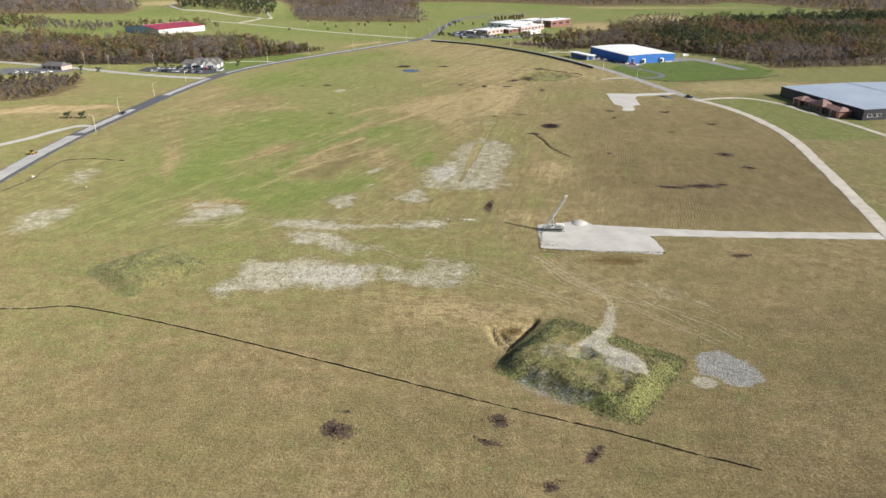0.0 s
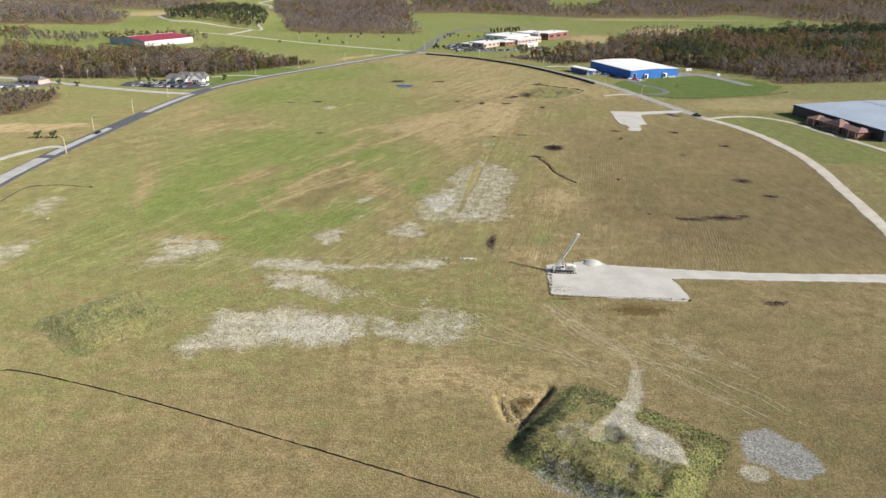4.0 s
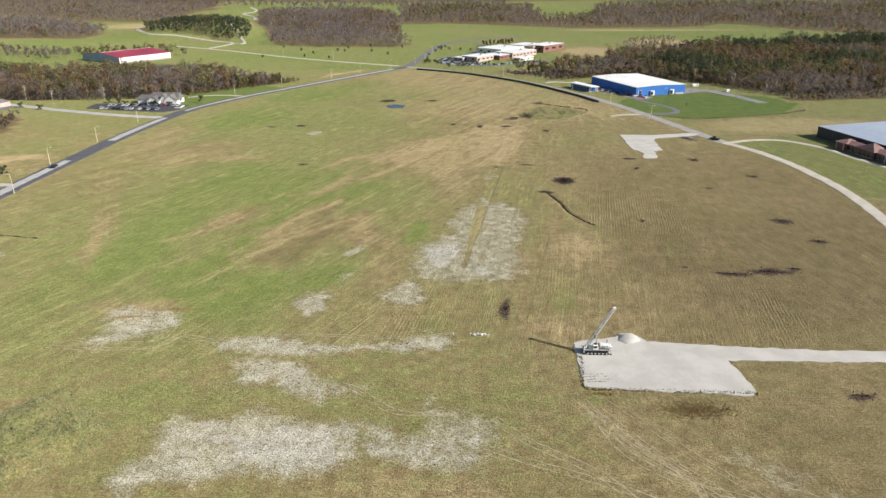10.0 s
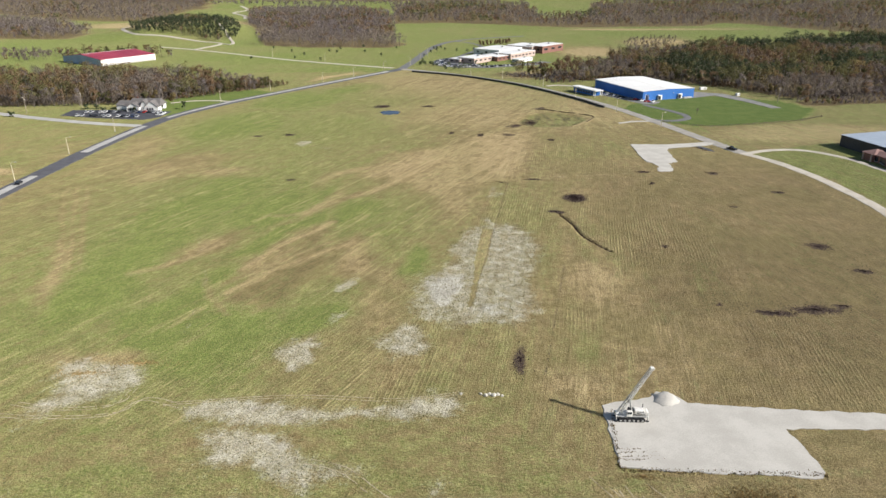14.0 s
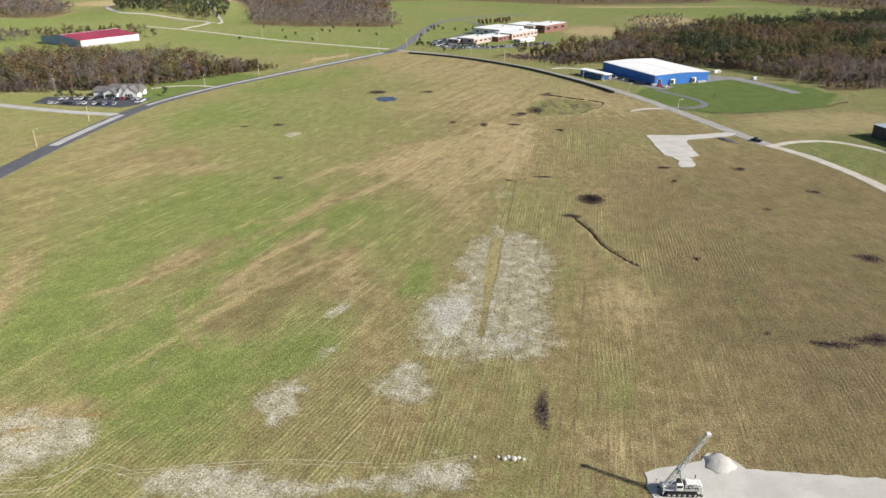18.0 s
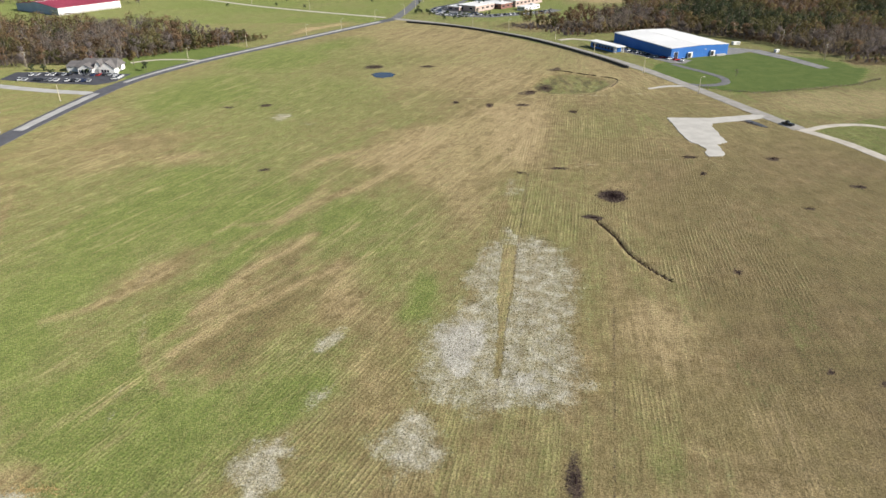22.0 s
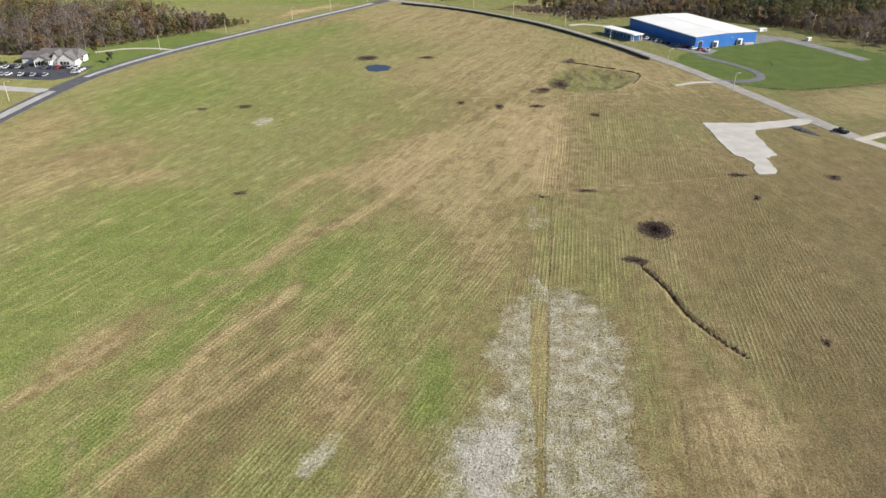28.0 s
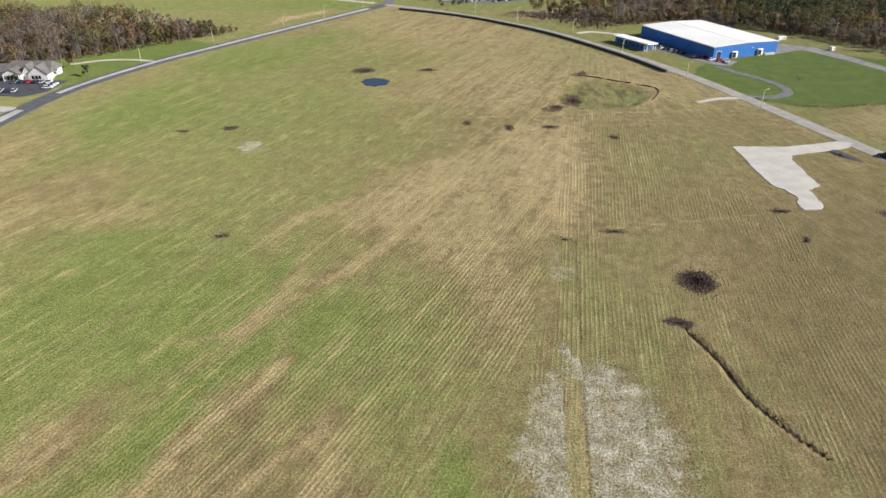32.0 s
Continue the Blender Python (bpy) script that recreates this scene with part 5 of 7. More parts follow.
for x, y in ((-119, 1990), (-89, 2036), (-6, 1942), (-152, 1976), (187, 2059), (480, 1900)):
    low_building(x, y, 16, 10, 5, 10, WHITE, WHITE_ROOF, "far white farmhouse among trees")


# ---------------------------------------------------------------- walls, fences, posts
def barrier():
    line = curve([(-12, 727), (10, 714), (30, 699), (48, 681), (72, 651), (88, 624), (100, 599), (110, 576), (118.5, 551)], 4.0)
    b = thing("roadside_barrier", pose(0, 0, 0), "long low dark barrier wall between the road and the field", "barrier")
    m = plain("dark_barrier", (0.105, 0.098, 0.080), (0.07, 0.066, 0.056), 0.4, 0.85)
    cap = plain("barrier_cap", (0.16, 0.155, 0.145), (0.11, 0.108, 0.10), 0.4, 0.85)
    for (ax, ay), (bx, by) in zip(line[:-1], line[1:]):
        length = math.hypot(bx - ax, by - ay)
        turn = math.degrees(math.atan2(by - ay, bx - ax))
        c = ((ax + bx) / 2, (ay + by) / 2)
        p = part("panel", Shape().box((*c, 0.65), (length - 0.06, 1.0, 1.3), turn, bevel=0.06), m, b)
        part("coping", Shape().box((*c, 1.36), (length - 0.05, 1.25, 0.12), turn), cap, p)


barrier()

FABRIC = plain("black_silt_fabric", (0.042, 0.034, 0.026), (0.085, 0.070, 0.048), 1.5, 0.95)
STAKE = plain("weathered_stake", (0.46, 0.40, 0.28), (0.34, 0.28, 0.19), 2.0, 0.9)


def silt_fence(points, label, tall=0.75, seed=1):
    """A low sagging fabric fence with stakes."""
    rnd = random.Random(seed)
    line = curve(points, 1.2)
    b = thing("silt_fence", pose(0, 0, 0), label, "silt fence", "silt fences")
    s = Shape()
    rings = []
    for k, (x, y) in enumerate(line):
        a, c = line[max(0, k - 1)], line[min(len(line) - 1, k + 1)]
        d = Vector((c[0] - a[0], c[1] - a[1])).normalized()
        h = tall * rnd.choice((0.1, 0.6, 0.8, 0.9, 1.0, 1.0, 1.1))
        j = rnd.uniform(-0.07, 0.07)
        z0 = float(ground_height(np.array([x]), np.array([y]))[0])
        nx, ny = -d.y, d.x
        t = 0.06
        rings.append([(x + nx * t, y + ny * t, z0 - 0.15), (x + nx * (t * 0.5 + j), y + ny * (t * 0.5 + j), z0 + h), (x - nx * (t * 0.5 - j), y - ny * (t * 0.5 - j), z0 + h), (x - nx * t * 2, y - ny * t * 2, z0 - 0.15)])
        if k % 3 == 0:
            part("stake", Shape().tube((x + nx * 0.2, y + ny * 0.2, z0 - 0.1), (x + nx * (0.2 + rnd.uniform(-.2, .2)), y + ny * 0.2, z0 + 0.35 + tall * rnd.uniform(0.5, 1.0)), 0.055, n=5), STAKE, b)
    s.loft(rings)
    part("fabric", s, FABRIC, b)


silt_fence([(-120, 155.5), (-106, 156), (-96, 157), (-74, 150), (-52, 141.5), (-23, 129.5), (1, 119.3), (18, 112.3), (34, 106), (45, 101), (57, 96)],
           "sagging black silt fence on stakes across the field", 0.32, 1)
silt_fence([(-170, 250), (-167, 265), (-168, 279), (-167, 292), (-156, 295), (-141, 292)], "sagging black silt fence on stakes by the main road", 0.4, 2)
silt_fence([(73, 548), (86, 540), (95, 533)], "black silt fence on stakes along the basin", 0.45, 3)
silt_fence([(97, 531), (104, 523), (101, 513), (96, 505)], "black silt fence on stakes along the basin", 0.45, 4)


def street_lamp(x, y, turn, tall=8.6, label="pale steel street lamp with a curved arm"):
    b = thing("street_lamp", pose(x, y, 0, 0, 0, turn), label, "street lamp", "street lamps")
    part("base", Shape().tube((0, 0, 0), (0, 0, 0.5), 0.28, 0.24, 10), CONCRETE, b)
    part("pole", Shape().tube((0, 0, 0.5), (0, 0, tall - 0.8), 0.17, 0.11, 8), CREAM, b)
    s = Shape()
    pts = [(0.0, tall - 0.8), (0.25, tall - 0.25), (0.8, tall), (1.7, tall + 0.05)]
    for (ax, az), (bx, bz) in zip(pts, pts[1:]):
        s.tube((ax, 0, az), (bx, 0, bz), 0.085, 0.075, 6)
    part("arm", s, CREAM, b)
    head = part("lamp_head", Shape().box((2.1, 0, tall + 0.02), (1.0, 0.36, 0.2), bevel=0.06), STEEL, b)
    part("lens", Shape().box((2.15, 0, tall - 0.1), (0.6, 0.26, 0.05)), WHITE, head)
    return b


lamp0 = street_lamp(137.0, 490, 20)
for x, y, turn in ((123.5, 538, 20), (106.5, 586, 25), (93, 643, 35), (65, 682, 40), (40, 708, 40), (-178, 345, 180), (-186, 391, 0), (-184.5, 439, 0), (-182, 490, -10), (-146, 583, -35),
                   (-120, 629, -40), (-85, 668, -40), (-62, 696, -40), (-38, 738, -40), (-14, 770, 180), (-4, 800, 180), (4, 850, 180), (-100, 805, -60), (-160, 845, -60)):
    copy_thing(lamp0, pose(x, y, 0, 0, 0, turn))


def utility_pole(x, y, turn):
    b = thing("utility_pole", pose(x, y, 0, 0, 0, turn), "weathered wooden utility pole with a cross-arm", "utility pole", "utility poles")
    wood = plain("pole_wood", (0.38, 0.32, 0.24), (0.28, 0.23, 0.17), 1.2, 0.9)
    part("pole", Shape().tube((0, 0, -0.2), (0, 0, 10.5), 0.2, 0.13, 8), wood, b)
    arm = part("cross_arm", Shape().box((0, 0, 9.8), (2.4, 0.14, 0.16)), wood, b)
    for k in (-1.0, -0.4, 0.4, 1.0):
        part("insulator", Shape().tube((k, 0, 9.88), (k, 0, 10.15), 0.07, 0.05, 6), WHITE, arm)
    part("transformer", Shape().tube((0.4, 0, 8.0), (0.4, 0, 9.0), 0.26, 0.26, 10), STEEL, b)
    return b


pole0 = utility_pole(-233, 563, 20)
for x, y in ((-290, 566), (222, 646), (244, 618), (245, 566), (-262, 548)):
    copy_thing(pole0, pose(x, y, 0, 0, 0, 30))


def equipment_box(x, y, w, label):
    b = thing("equipment_box", pose(x, y, 0, 0, 0, 15), label, "equipment box")
    part("body", Shape().box((0, 0, 1.0), (w, 2.2, 1.8), bevel=0.1), WHITE, b)
    part("skid", Shape().box((0, 0, 0.06), (w + 0.3, 2.4, 0.12)), STEEL, b)
    part("door", Shape().box((w * 0.2, -1.12, 0.95), (w * 0.4, 0.06, 1.4)), STEEL, b)


equipment_box(214, 622, 5.5, "white equipment trailer box behind the warehouse")
equipment_box(229, 594, 2.6, "white utility cabinet beside the paved yard")


# ---------------------------------------------------------------- drilling rig
def drill_rig():
    b = thing("drilling_rig", pose(36.6, 210.1, 0.09, 0, 0, -4) @ Matrix.Scale(0.90, 4), "white tracked drilling rig with its lattice mast leaning", "drilling rig")
    yellowish = plain("white_machine_paint", (0.74, 0.73, 0.69), (0.55, 0.53, 0.49), 0.8, 0.5)
    for y in (-1.25, 1.25):
        o = [(-3.1, 0.32), (-2.8, 0.08), (2.8, 0.08), (3.1, 0.32), (3.1, 0.62), (2.8, 0.86), (-2.8, 0.86), (-3.1, 0.62)]
        tr = part("track", Shape().side(o, y - 0.3, y + 0.3), DARK, b, "black steel crawler track")
        for k in range(6):
            x = -2.5 + k
            part("roller", Shape().tube((x, y - 0.33, 0.45), (x, y + 0.33, 0.45), 0.27, n=12), STEEL, tr)
        s = Shape()
        for k in range(20):
            s.box((-2.8 + k * 0.295, y, 0.885), (0.1, 0.62, 0.06))
            s.box((-2.8 + k * 0.295, y, 0.065), (0.1, 0.62, 0.05))
        part("grouser", s, DARK, tr)
    part("chassis", Shape().box((0, 0, 1.05), (6.6, 1.9, 0.4), bevel=0.08), STEEL, b)
    part("deck", Shape().box((0.2, 0, 1.34), (7.4, 2.5, 0.16), bevel=0.04), STEEL, b)
    eng = part("engine_housing", Shape().box((1.9, 0.1, 2.1), (2.4, 1.7, 1.1), bevel=0.15), yellowish, b)
    s = Shape()
    for k in range(6):
        s.box((1.2 + k * 0.28, -0.93, 2.1), (0.1, 0.06, 0.9))
    part("grille", s, DARK, eng)
    part("exhaust", Shape().tube((2.7, 0.5, 2.75), (2.7, 0.5, 3.7), 0.09, n=8), DARK, eng)
    part("fuel_tank", Shape().tube((3.5, -0.9, 1.85), (3.5, 0.9, 1.85), 0.45, n=14), yellowish, b)
    cab = part("operator_panel", Shape().box((-0.6, -1.0, 2.1), (1.3, 0.7, 1.4), bevel=0.1), yellowish, b)
    part("window", Shape().box((-0.6, -1.37, 2.4), (1.0, 0.04, 0.6)), GLASS, cab)
    part("compressor", Shape().box((0.0, 0.55, 1.95), (1.2, 1.1, 1.0), bevel=0.12), DARK, b)
    foot, tip = Vector((-2.9, 0, 1.3)), Vector((3.9, 1.2, 12.9))
    w = (tip - foot).normalized()
    u = w.cross(Vector((0, 1, 0))).normalized()
    v = w.cross(u)
    length = (tip - foot).length
    mast = part("mast_foot", Shape().box(tuple(foot), (1.3, 1.1, 0.9), bevel=0.1), yellowish, b)
    corners = [(-0.36, -0.36), (0.36, -0.36), (0.36, 0.36), (-0.36, 0.36)]
    for a, c in corners:
        part("mast_chord", Shape().tube(foot + u * a + v * c, tip + u * a * 0.8 + v * c * 0.8, 0.11, 0.09, 6), yellowish, b)
    n = 12
    for k in range(n):
        s = Shape()
        for (a, c), (e, f) in zip(corners, corners[1:] + corners[:1]):
            s.tube(foot + w * length * k / n + u * a + v * c, foot + w * length * (k + 1) / n + u * e + v * f, 0.045, n=4)
        part("mast_brace", s, STEEL, b)
    part("drill_rod", Shape().tube(foot + w * 0.3, tip - w * 1.0, 0.06, n=8), DARK, b)
    part("drill_head", Shape().box(tuple(foot + w * length * 0.30), (0.5, 0.5, 1.0), bevel=0.08), DARK, b)
    part("crown_block", Shape().box(tuple(tip), (0.9, 0.9, 0.6), bevel=0.1), yellowish, b)
    for y in (-0.7, 0.7):
        part("raising_cylinder", Shape().tube((0.3, y, 1.5), foot + w * 4.6 + Vector((0, y * 0.4, 0)), 0.13, 0.09, 8), STEEL, b)
    for x, y in ((-3.5, -1.1), (-3.5, 1.1), (3.8, -1.0), (3.8, 1.0)):
        j = part("jack", Shape().tube((x, y, 0.12), (x, y, 1.5), 0.12, 0.14, 8), yellowish, b)
        part("jack_pad", Shape().tube((x, y, 0), (x, y, 0.12), 0.35, n=10), DARK, j)
    s = Shape()
    for y in (-1.2, 1.2):
        for k in range(6):
            s.tube((-1.4 + k, y, 1.4), (-1.4 + k, y, 2.3), 0.03, n=4)
        s.tube((-1.4, y, 2.3), (3.6, y, 2.3), 0.03, n=4)
    part("guard_rail", s, yellowish, b)


drill_rig()


def compact_loader():
    c = thing("compact_loader", pose(-187.0, 302.5, 0.0, 0, 0, 80), "small rusty-yellow compact loader parked on the verge", "loader")
    y = plain("rusty_yellow_paint", (0.40, 0.25, 0.06), (0.28, 0.16, 0.05), 1.2, 0.6)
    part("body", Shape().box((0, 0, 0.85), (2.4, 1.4, 0.8), bevel=0.1), y, c)
    cab = part("cab", Shape().box((-0.2, 0, 1.75), (1.2, 1.2, 1.0), bevel=0.08), GLASS, c)
    part("cab_roof", Shape().box((-0.2, 0, 2.3), (1.3, 1.3, 0.12), bevel=0.04), y, cab)
    for x in (-0.75, 0.75):
        for k in (-0.8, 0.8):
            w = part("wheel", Shape().tube((x, k - 0.15, 0.42), (x, k + 0.15, 0.42), 0.42, n=12), DARK, c)
            part("rim", Shape().tube((x, k - 0.16, 0.42), (x, k + 0.16, 0.42), 0.22, n=8), y, w)
    for k in (-0.75, 0.75):
        part("lift_arm", Shape().tube((-1.1, k, 1.5), (1.5, k, 0.7), 0.09, n=6), y, c)
    part("bucket", Shape().side([(1.4, 0.1), (2.1, 0.08), (2.2, 0.2), (1.75, 0.75), (1.45, 0.75)], -0.85, 0.85), DARK, c)


compact_loader()

# ---------------------------------------------------------------- vehicles
def car(name, m, paint, label, length=4.6, tall=1.45, pickup=False):
    c = thing(name, m, label, "car", "parked cars")
    k = length / 4.6
    low = [(-2.3, 0.35), (-2.25, 0.75), (-1.5, 0.88), (1.4, 0.9), (2.2, 0.8), (2.3, 0.5), (2.25, 0.3), (-2.2, 0.28)]
    s = Shape()
    rings = []
    for y, inset in ((-0.9, 0.06), (-0.82, 0.0), (0.82, 0.0), (0.9, 0.06)):
        rings.append([((x * k) * (1 - inset * 0.3), y, z + (inset if z < 0.5 else -inset)) for x, z in low])
    s.loft(rings)
    body = part("body", s, paint, c)
    if pickup:
        roof = [(-0.35, 0.88), (-0.2, tall), (0.75, tall), (1.2, 0.9)]
    else:
        roof = [(-2.0, 0.86), (-1.4, tall - 0.04), (0.2, tall), (1.15, 0.9)]
    s = Shape()
    s.loft([[(x * k * (1 if abs(y) < 0.7 else 0.97), y if z < 1.0 else y * 0.88, z) for x, z in roof] for y in (-0.78, 0.78)])
    cabin = part("cabin", s, GLASS, c)
    part("roof_panel", Shape().box(((roof[1][0] + roof[2][0]) / 2 * k, 0, tall + 0.01), ((roof[2][0] - roof[1][0]) * k, 1.3, 0.05), bevel=0.02), paint, cabin)
    if pickup:
        part("truck_bed", Shape().box((-1.35 * k, 0, 0.98), (1.75 * k, 1.7, 0.25)), paint, c)
    for x in (-1.4, 1.4):
        for y in (-0.82, 0.82):
            w = part("wheel", Shape().tube((x * k, y - 0.11, 0.33), (x * k, y + 0.11, 0.33), 0.33, n=12), DARK, c)
            part("rim", Shape().tube((x * k, y - 0.12, 0.33), (x * k, y + 0.12, 0.33), 0.19, n=8), STEEL, w)
    for y in (-0.65, 0.65):
        part("headlight", Shape().box((2.26 * k, y, 0.66), (0.08, 0.3, 0.14)), WHITE, body)
    return c


def paint(name, rgb):
    return plain(name, rgb, tuple(v * 0.9 for v in rgb), 0.6, 0.25, 0.1, spec=0.5)


PAINTS = [("white", paint("white_car_paint", (0.75, 0.75, 0.75))), ("silver", paint("silver_car_paint", (0.45, 0.46, 0.48))), ("black", paint("black_car_paint", (0.02, 0.02, 0.025))),
          ("red", paint("red_car_paint", (0.42, 0.03, 0.03))), ("dark blue", paint("blue_car_paint", (0.03, 0.05, 0.13))), ("grey", paint("grey_car_paint", (0.16, 0.16, 0.17)))]
FLEET = [car("car", pose(-176 - 3.1 * i, 546, 0.07, 0, 0, 90), p, colour + " car parked on asphalt", 4.6) for i, (colour, p) in enumerate(PAINTS)]
LOT = [FLEET[k] for k in (0, 0, 0, 1, 1, 2, 2, 4, 5, 5)]
car("pickup_truck", pose(155.5, 434.5, 0.09, 0, 0, 118), PAINTS[2][1], "black pickup truck stopped on the pale road", 5.6, 1.8, True)
car("car", pose(-181.5, 386, 0.13, 0, 0, 95), PAINTS[2][1], "black car on the grey main road")
car("pickup_truck", pose(157.5, 569, 0.07, 0, 0, 60), PAINTS[0][1], "white pickup truck parked by the blue warehouse", 5.6, 1.8, True)
rnd = random.Random(8)
for i in range(4):
    copy_thing(FLEET[(3, 0, 3, 1)[i]], pose(154.5 - 2.9 * i, 571.5 + 3.4 * i, 0.07, 0, 0, 20 + rnd.uniform(-4, 4)))
for i in range(9):
    copy_thing(FLEET[(2, 5, 1, 2, 0, 4, 2, 1, 5)[i]], pose(141 - 1.75 * i, 588 + 3.4 * i, 0.07, 0, 0, 20 + rnd.uniform(-4, 4)))
for i in range(15):
    if rnd.random() < 0.75:
        copy_thing(rnd.choice(LOT), pose(-182 - 3.0 * i, 531 + 0.35 * i + rnd.uniform(-.3, .3), 0.07, 0, 0, 95 + rnd.uniform(-4, 4)))
for i in range(9):
    if rnd.random() < 0.8:
        copy_thing(rnd.choice(LOT), pose(-199 - 3.0 * i, 547.5 + rnd.uniform(-.3, .3), 0.07, 0, 0, 90 + rnd.uniform(-4, 4)))
for i in range(3):
    copy_thing(FLEET[0], pose(-172.5, 542 - 3 * i, 0.07, 0, 0, 5))
for i in range(7):
    copy_thing(rnd.choice(LOT), pose(-300 - 4 * i, 531 - rnd.uniform(0, 4), 0.07, 0, 0, 60))
for ring, (cx, cy, rx, ry) in enumerate(((36, 790, 19, 24), (36, 790, 25, 31))):
    for i in range(30):
        a = radians(110 + i * 7.0)
        if rnd.random() < 0.8:
            copy_thing(rnd.choice(LOT), pose(cx + rx * math.cos(a), cy + ry * math.sin(a), 0.07, 0, 0, math.degrees(a) + rnd.uniform(-5, 5)))
for i in range(14):
    copy_thing(rnd.choice(LOT), pose(60 + i * 4.2, 758 + i * 2.0, 0.07, 0, 0, 115))


# ---------------------------------------------------------------- woods and trees
def leaf_material(name):
    n = Nodes(name)
    tint = n.attr("tint")
    r = n.island()
    col = n.mix(n.math('MULTIPLY', r, 0.4), tint, n.mix(n.noise(0.8), (0.30, 0.20, 0.10), (0.06, 0.055, 0.03)), 'MIX')
    shade = n.mix(0.65, col, tint)
    n.finish(shade, 0.9, spec=0.1, dusty=0.6)
    thin = n.tree.nodes.new("ShaderNodeBsdfTranslucent")
    n.put(thin.inputs["Color"], shade)
    both = n.tree.nodes.new("ShaderNodeMixShader")
    both.inputs[0].default_value = 0.38
    n.tree.links.new(n.bsdf.outputs[0], both.inputs[1])
    n.tree.links.new(thin.outputs[0], both.inputs[2])
    end = [k for k in n.tree.nodes if k.type == 'OUTPUT_MATERIAL'][0]
    n.tree.links.new(both.outputs[0], end.inputs[0])
    return n.mat


LEAF = leaf_material("woodland_foliage")
BARK = plain("grey_bark", (0.22, 0.19, 0.16), (0.13, 0.11, 0.09), 1.2, 0.95)

# bare grey, rust, olive, ochre, dark evergreen, violet-grey twigs (also haze tint far off)
TONES = np.array([(0.205, 0.172, 0.148), (0.200, 0.132, 0.080), (0.155, 0.150, 0.066), (0.215, 0.165, 0.074), (0.060, 0.082, 0.044), (0.178, 0.152, 0.150)])


def crown_cloud(rng, x, y, z, tall, count, size, tone, slim=1.0):
    """Small leaf sprays about each tree: corners of quads, and a tint for each corner."""
    n = len(x)
    lobes = 8
    la = rng.uniform(0, 2 * np.pi, (n, lobes))
    lr = rng.uniform(0.05, 0.23, (n, lobes)) * slim
    lz = rng.uniform(0.30, 0.86, (n, lobes))
    lsz = rng.uniform(0.09, 0.16, (n, lobes))
    pick = rng.integers(0, lobes, (n, count))
    t = np.arange(n)[:, None]
    d = rng.normal(size=(n, count, 3))
    d /= np.linalg.norm(d, axis=2, keepdims=True)
    rad = lsz[t, pick] * rng.uniform(0.35, 1.0, (n, count)) ** 0.5
    px = np.cos(la)[t, pick] * lr[t, pick] + d[..., 0] * rad * slim
    py = np.sin(la)[t, pick] * lr[t, pick] + d[..., 1] * rad * slim
    pz = lz[t, pick] + d[..., 2] * rad * 0.95
    c = np.stack([x[:, None] + px * tall[:, None], y[:, None] + py * tall[:, None], z[:, None] + np.maximum(pz, 0.08) * tall[:, None]], -1).reshape(-1, 3)
    m = len(c)
    twig = np.repeat(np.isin(tone, (0, 5)), count)[:, None]
    a = rng.normal(size=(m, 3))
    a /= np.linalg.norm(a, axis=1, keepdims=True)
    rise = d.reshape(-1, 3) * 0.5 + a * 0.55 + np.array([0, 0, 0.9])
    a = np.where(twig, rise / np.linalg.norm(rise, axis=1, keepdims=True), a)
    b = np.cross(a, rng.normal(size=(m, 3)))
    b /= np.linalg.norm(b, axis=1, keepdims=True)
    s = (np.broadcast_to(np.asarray(size, float).reshape(-1, 1), (n, count)).ravel() * rng.uniform(0.5, 1.3, m))[:, None]
    w = s * np.where(twig, 0.24, 0.66)
    s = s * np.where(twig, 1.35, 0.95)
    # sprays face outwards, and shade as one rounded crown
    mid = np.stack([np.repeat(x, count), np.repeat(y, count), np.repeat(z + 0.48 * tall, count)], 1)
    out = (c - mid) / np.repeat(tall, count)[:, None] * 3.2 + d.reshape(-1, 3) * 0.55 + np.array([0, 0, 0.25])
    out /= np.linalg.norm(out, axis=1, keepdims=True)
    b = np.where((np.cross(a, b) * out).sum(1)[:, None] < 0, -b, b)
    v = np.stack([c - a * s - b * w * 0.8, c + a * s * 0.9 - b * w, c + a * s + b * w * 0.8, c - a * s * 0.8 + b * w], 1).reshape(-1, 3)
    f = np.arange(4 * m).reshape(-1, 4)
    tint = np.repeat(TONES[tone], count * 4, axis=0) * np.repeat(rng.uniform(0.70, 1.28, (n, 1)), count * 4, axis=0)
    face = np.cross(a, b)
    return v, f, tint, np.repeat(out * 0.75 + face * 0.25, 4, axis=0)


def trunk_cloud(rng, x, y, z, tall, width=0.028):
    """Three-sided tapering stems with two forks each."""
    n = len(x)
    vs, fs = [], []
    base = 0
    for fork in range(3):
        a = rng.uniform(0, 2 * np.pi, n)
        p0 = np.stack([x, y, z - 0.3], 1) if fork == 0 else np.stack([x, y, z + tall * 0.35], 1)
        reach = 0.03 if fork == 0 else 0.17
        p1 = np.stack([x + np.cos(a) * tall * reach, y + np.sin(a) * tall * reach, z + tall * (0.80 if fork == 0 else 0.72)], 1)
        r0 = tall * width * (0.5 if fork == 0 else 0.3)
        for p, r in ((p0, r0), (p1, r0 * 0.25)):
            for k in range(3):
                w = 2 * np.pi * k / 3
                vs.append(p + np.stack([np.cos(w) * r, np.sin(w) * r, 0 * r], 1))
        i = np.arange(n)
        for k in range(3):
            j = (k + 1) % 3
            fs.append(np.stack([i + (base + k) * n, i + (base + j) * n, i + (base + 3 + j) * n, i + (base + 3 + k) * n], 1))
        base += 6
    return np.concatenate(vs), np.concatenate(fs)


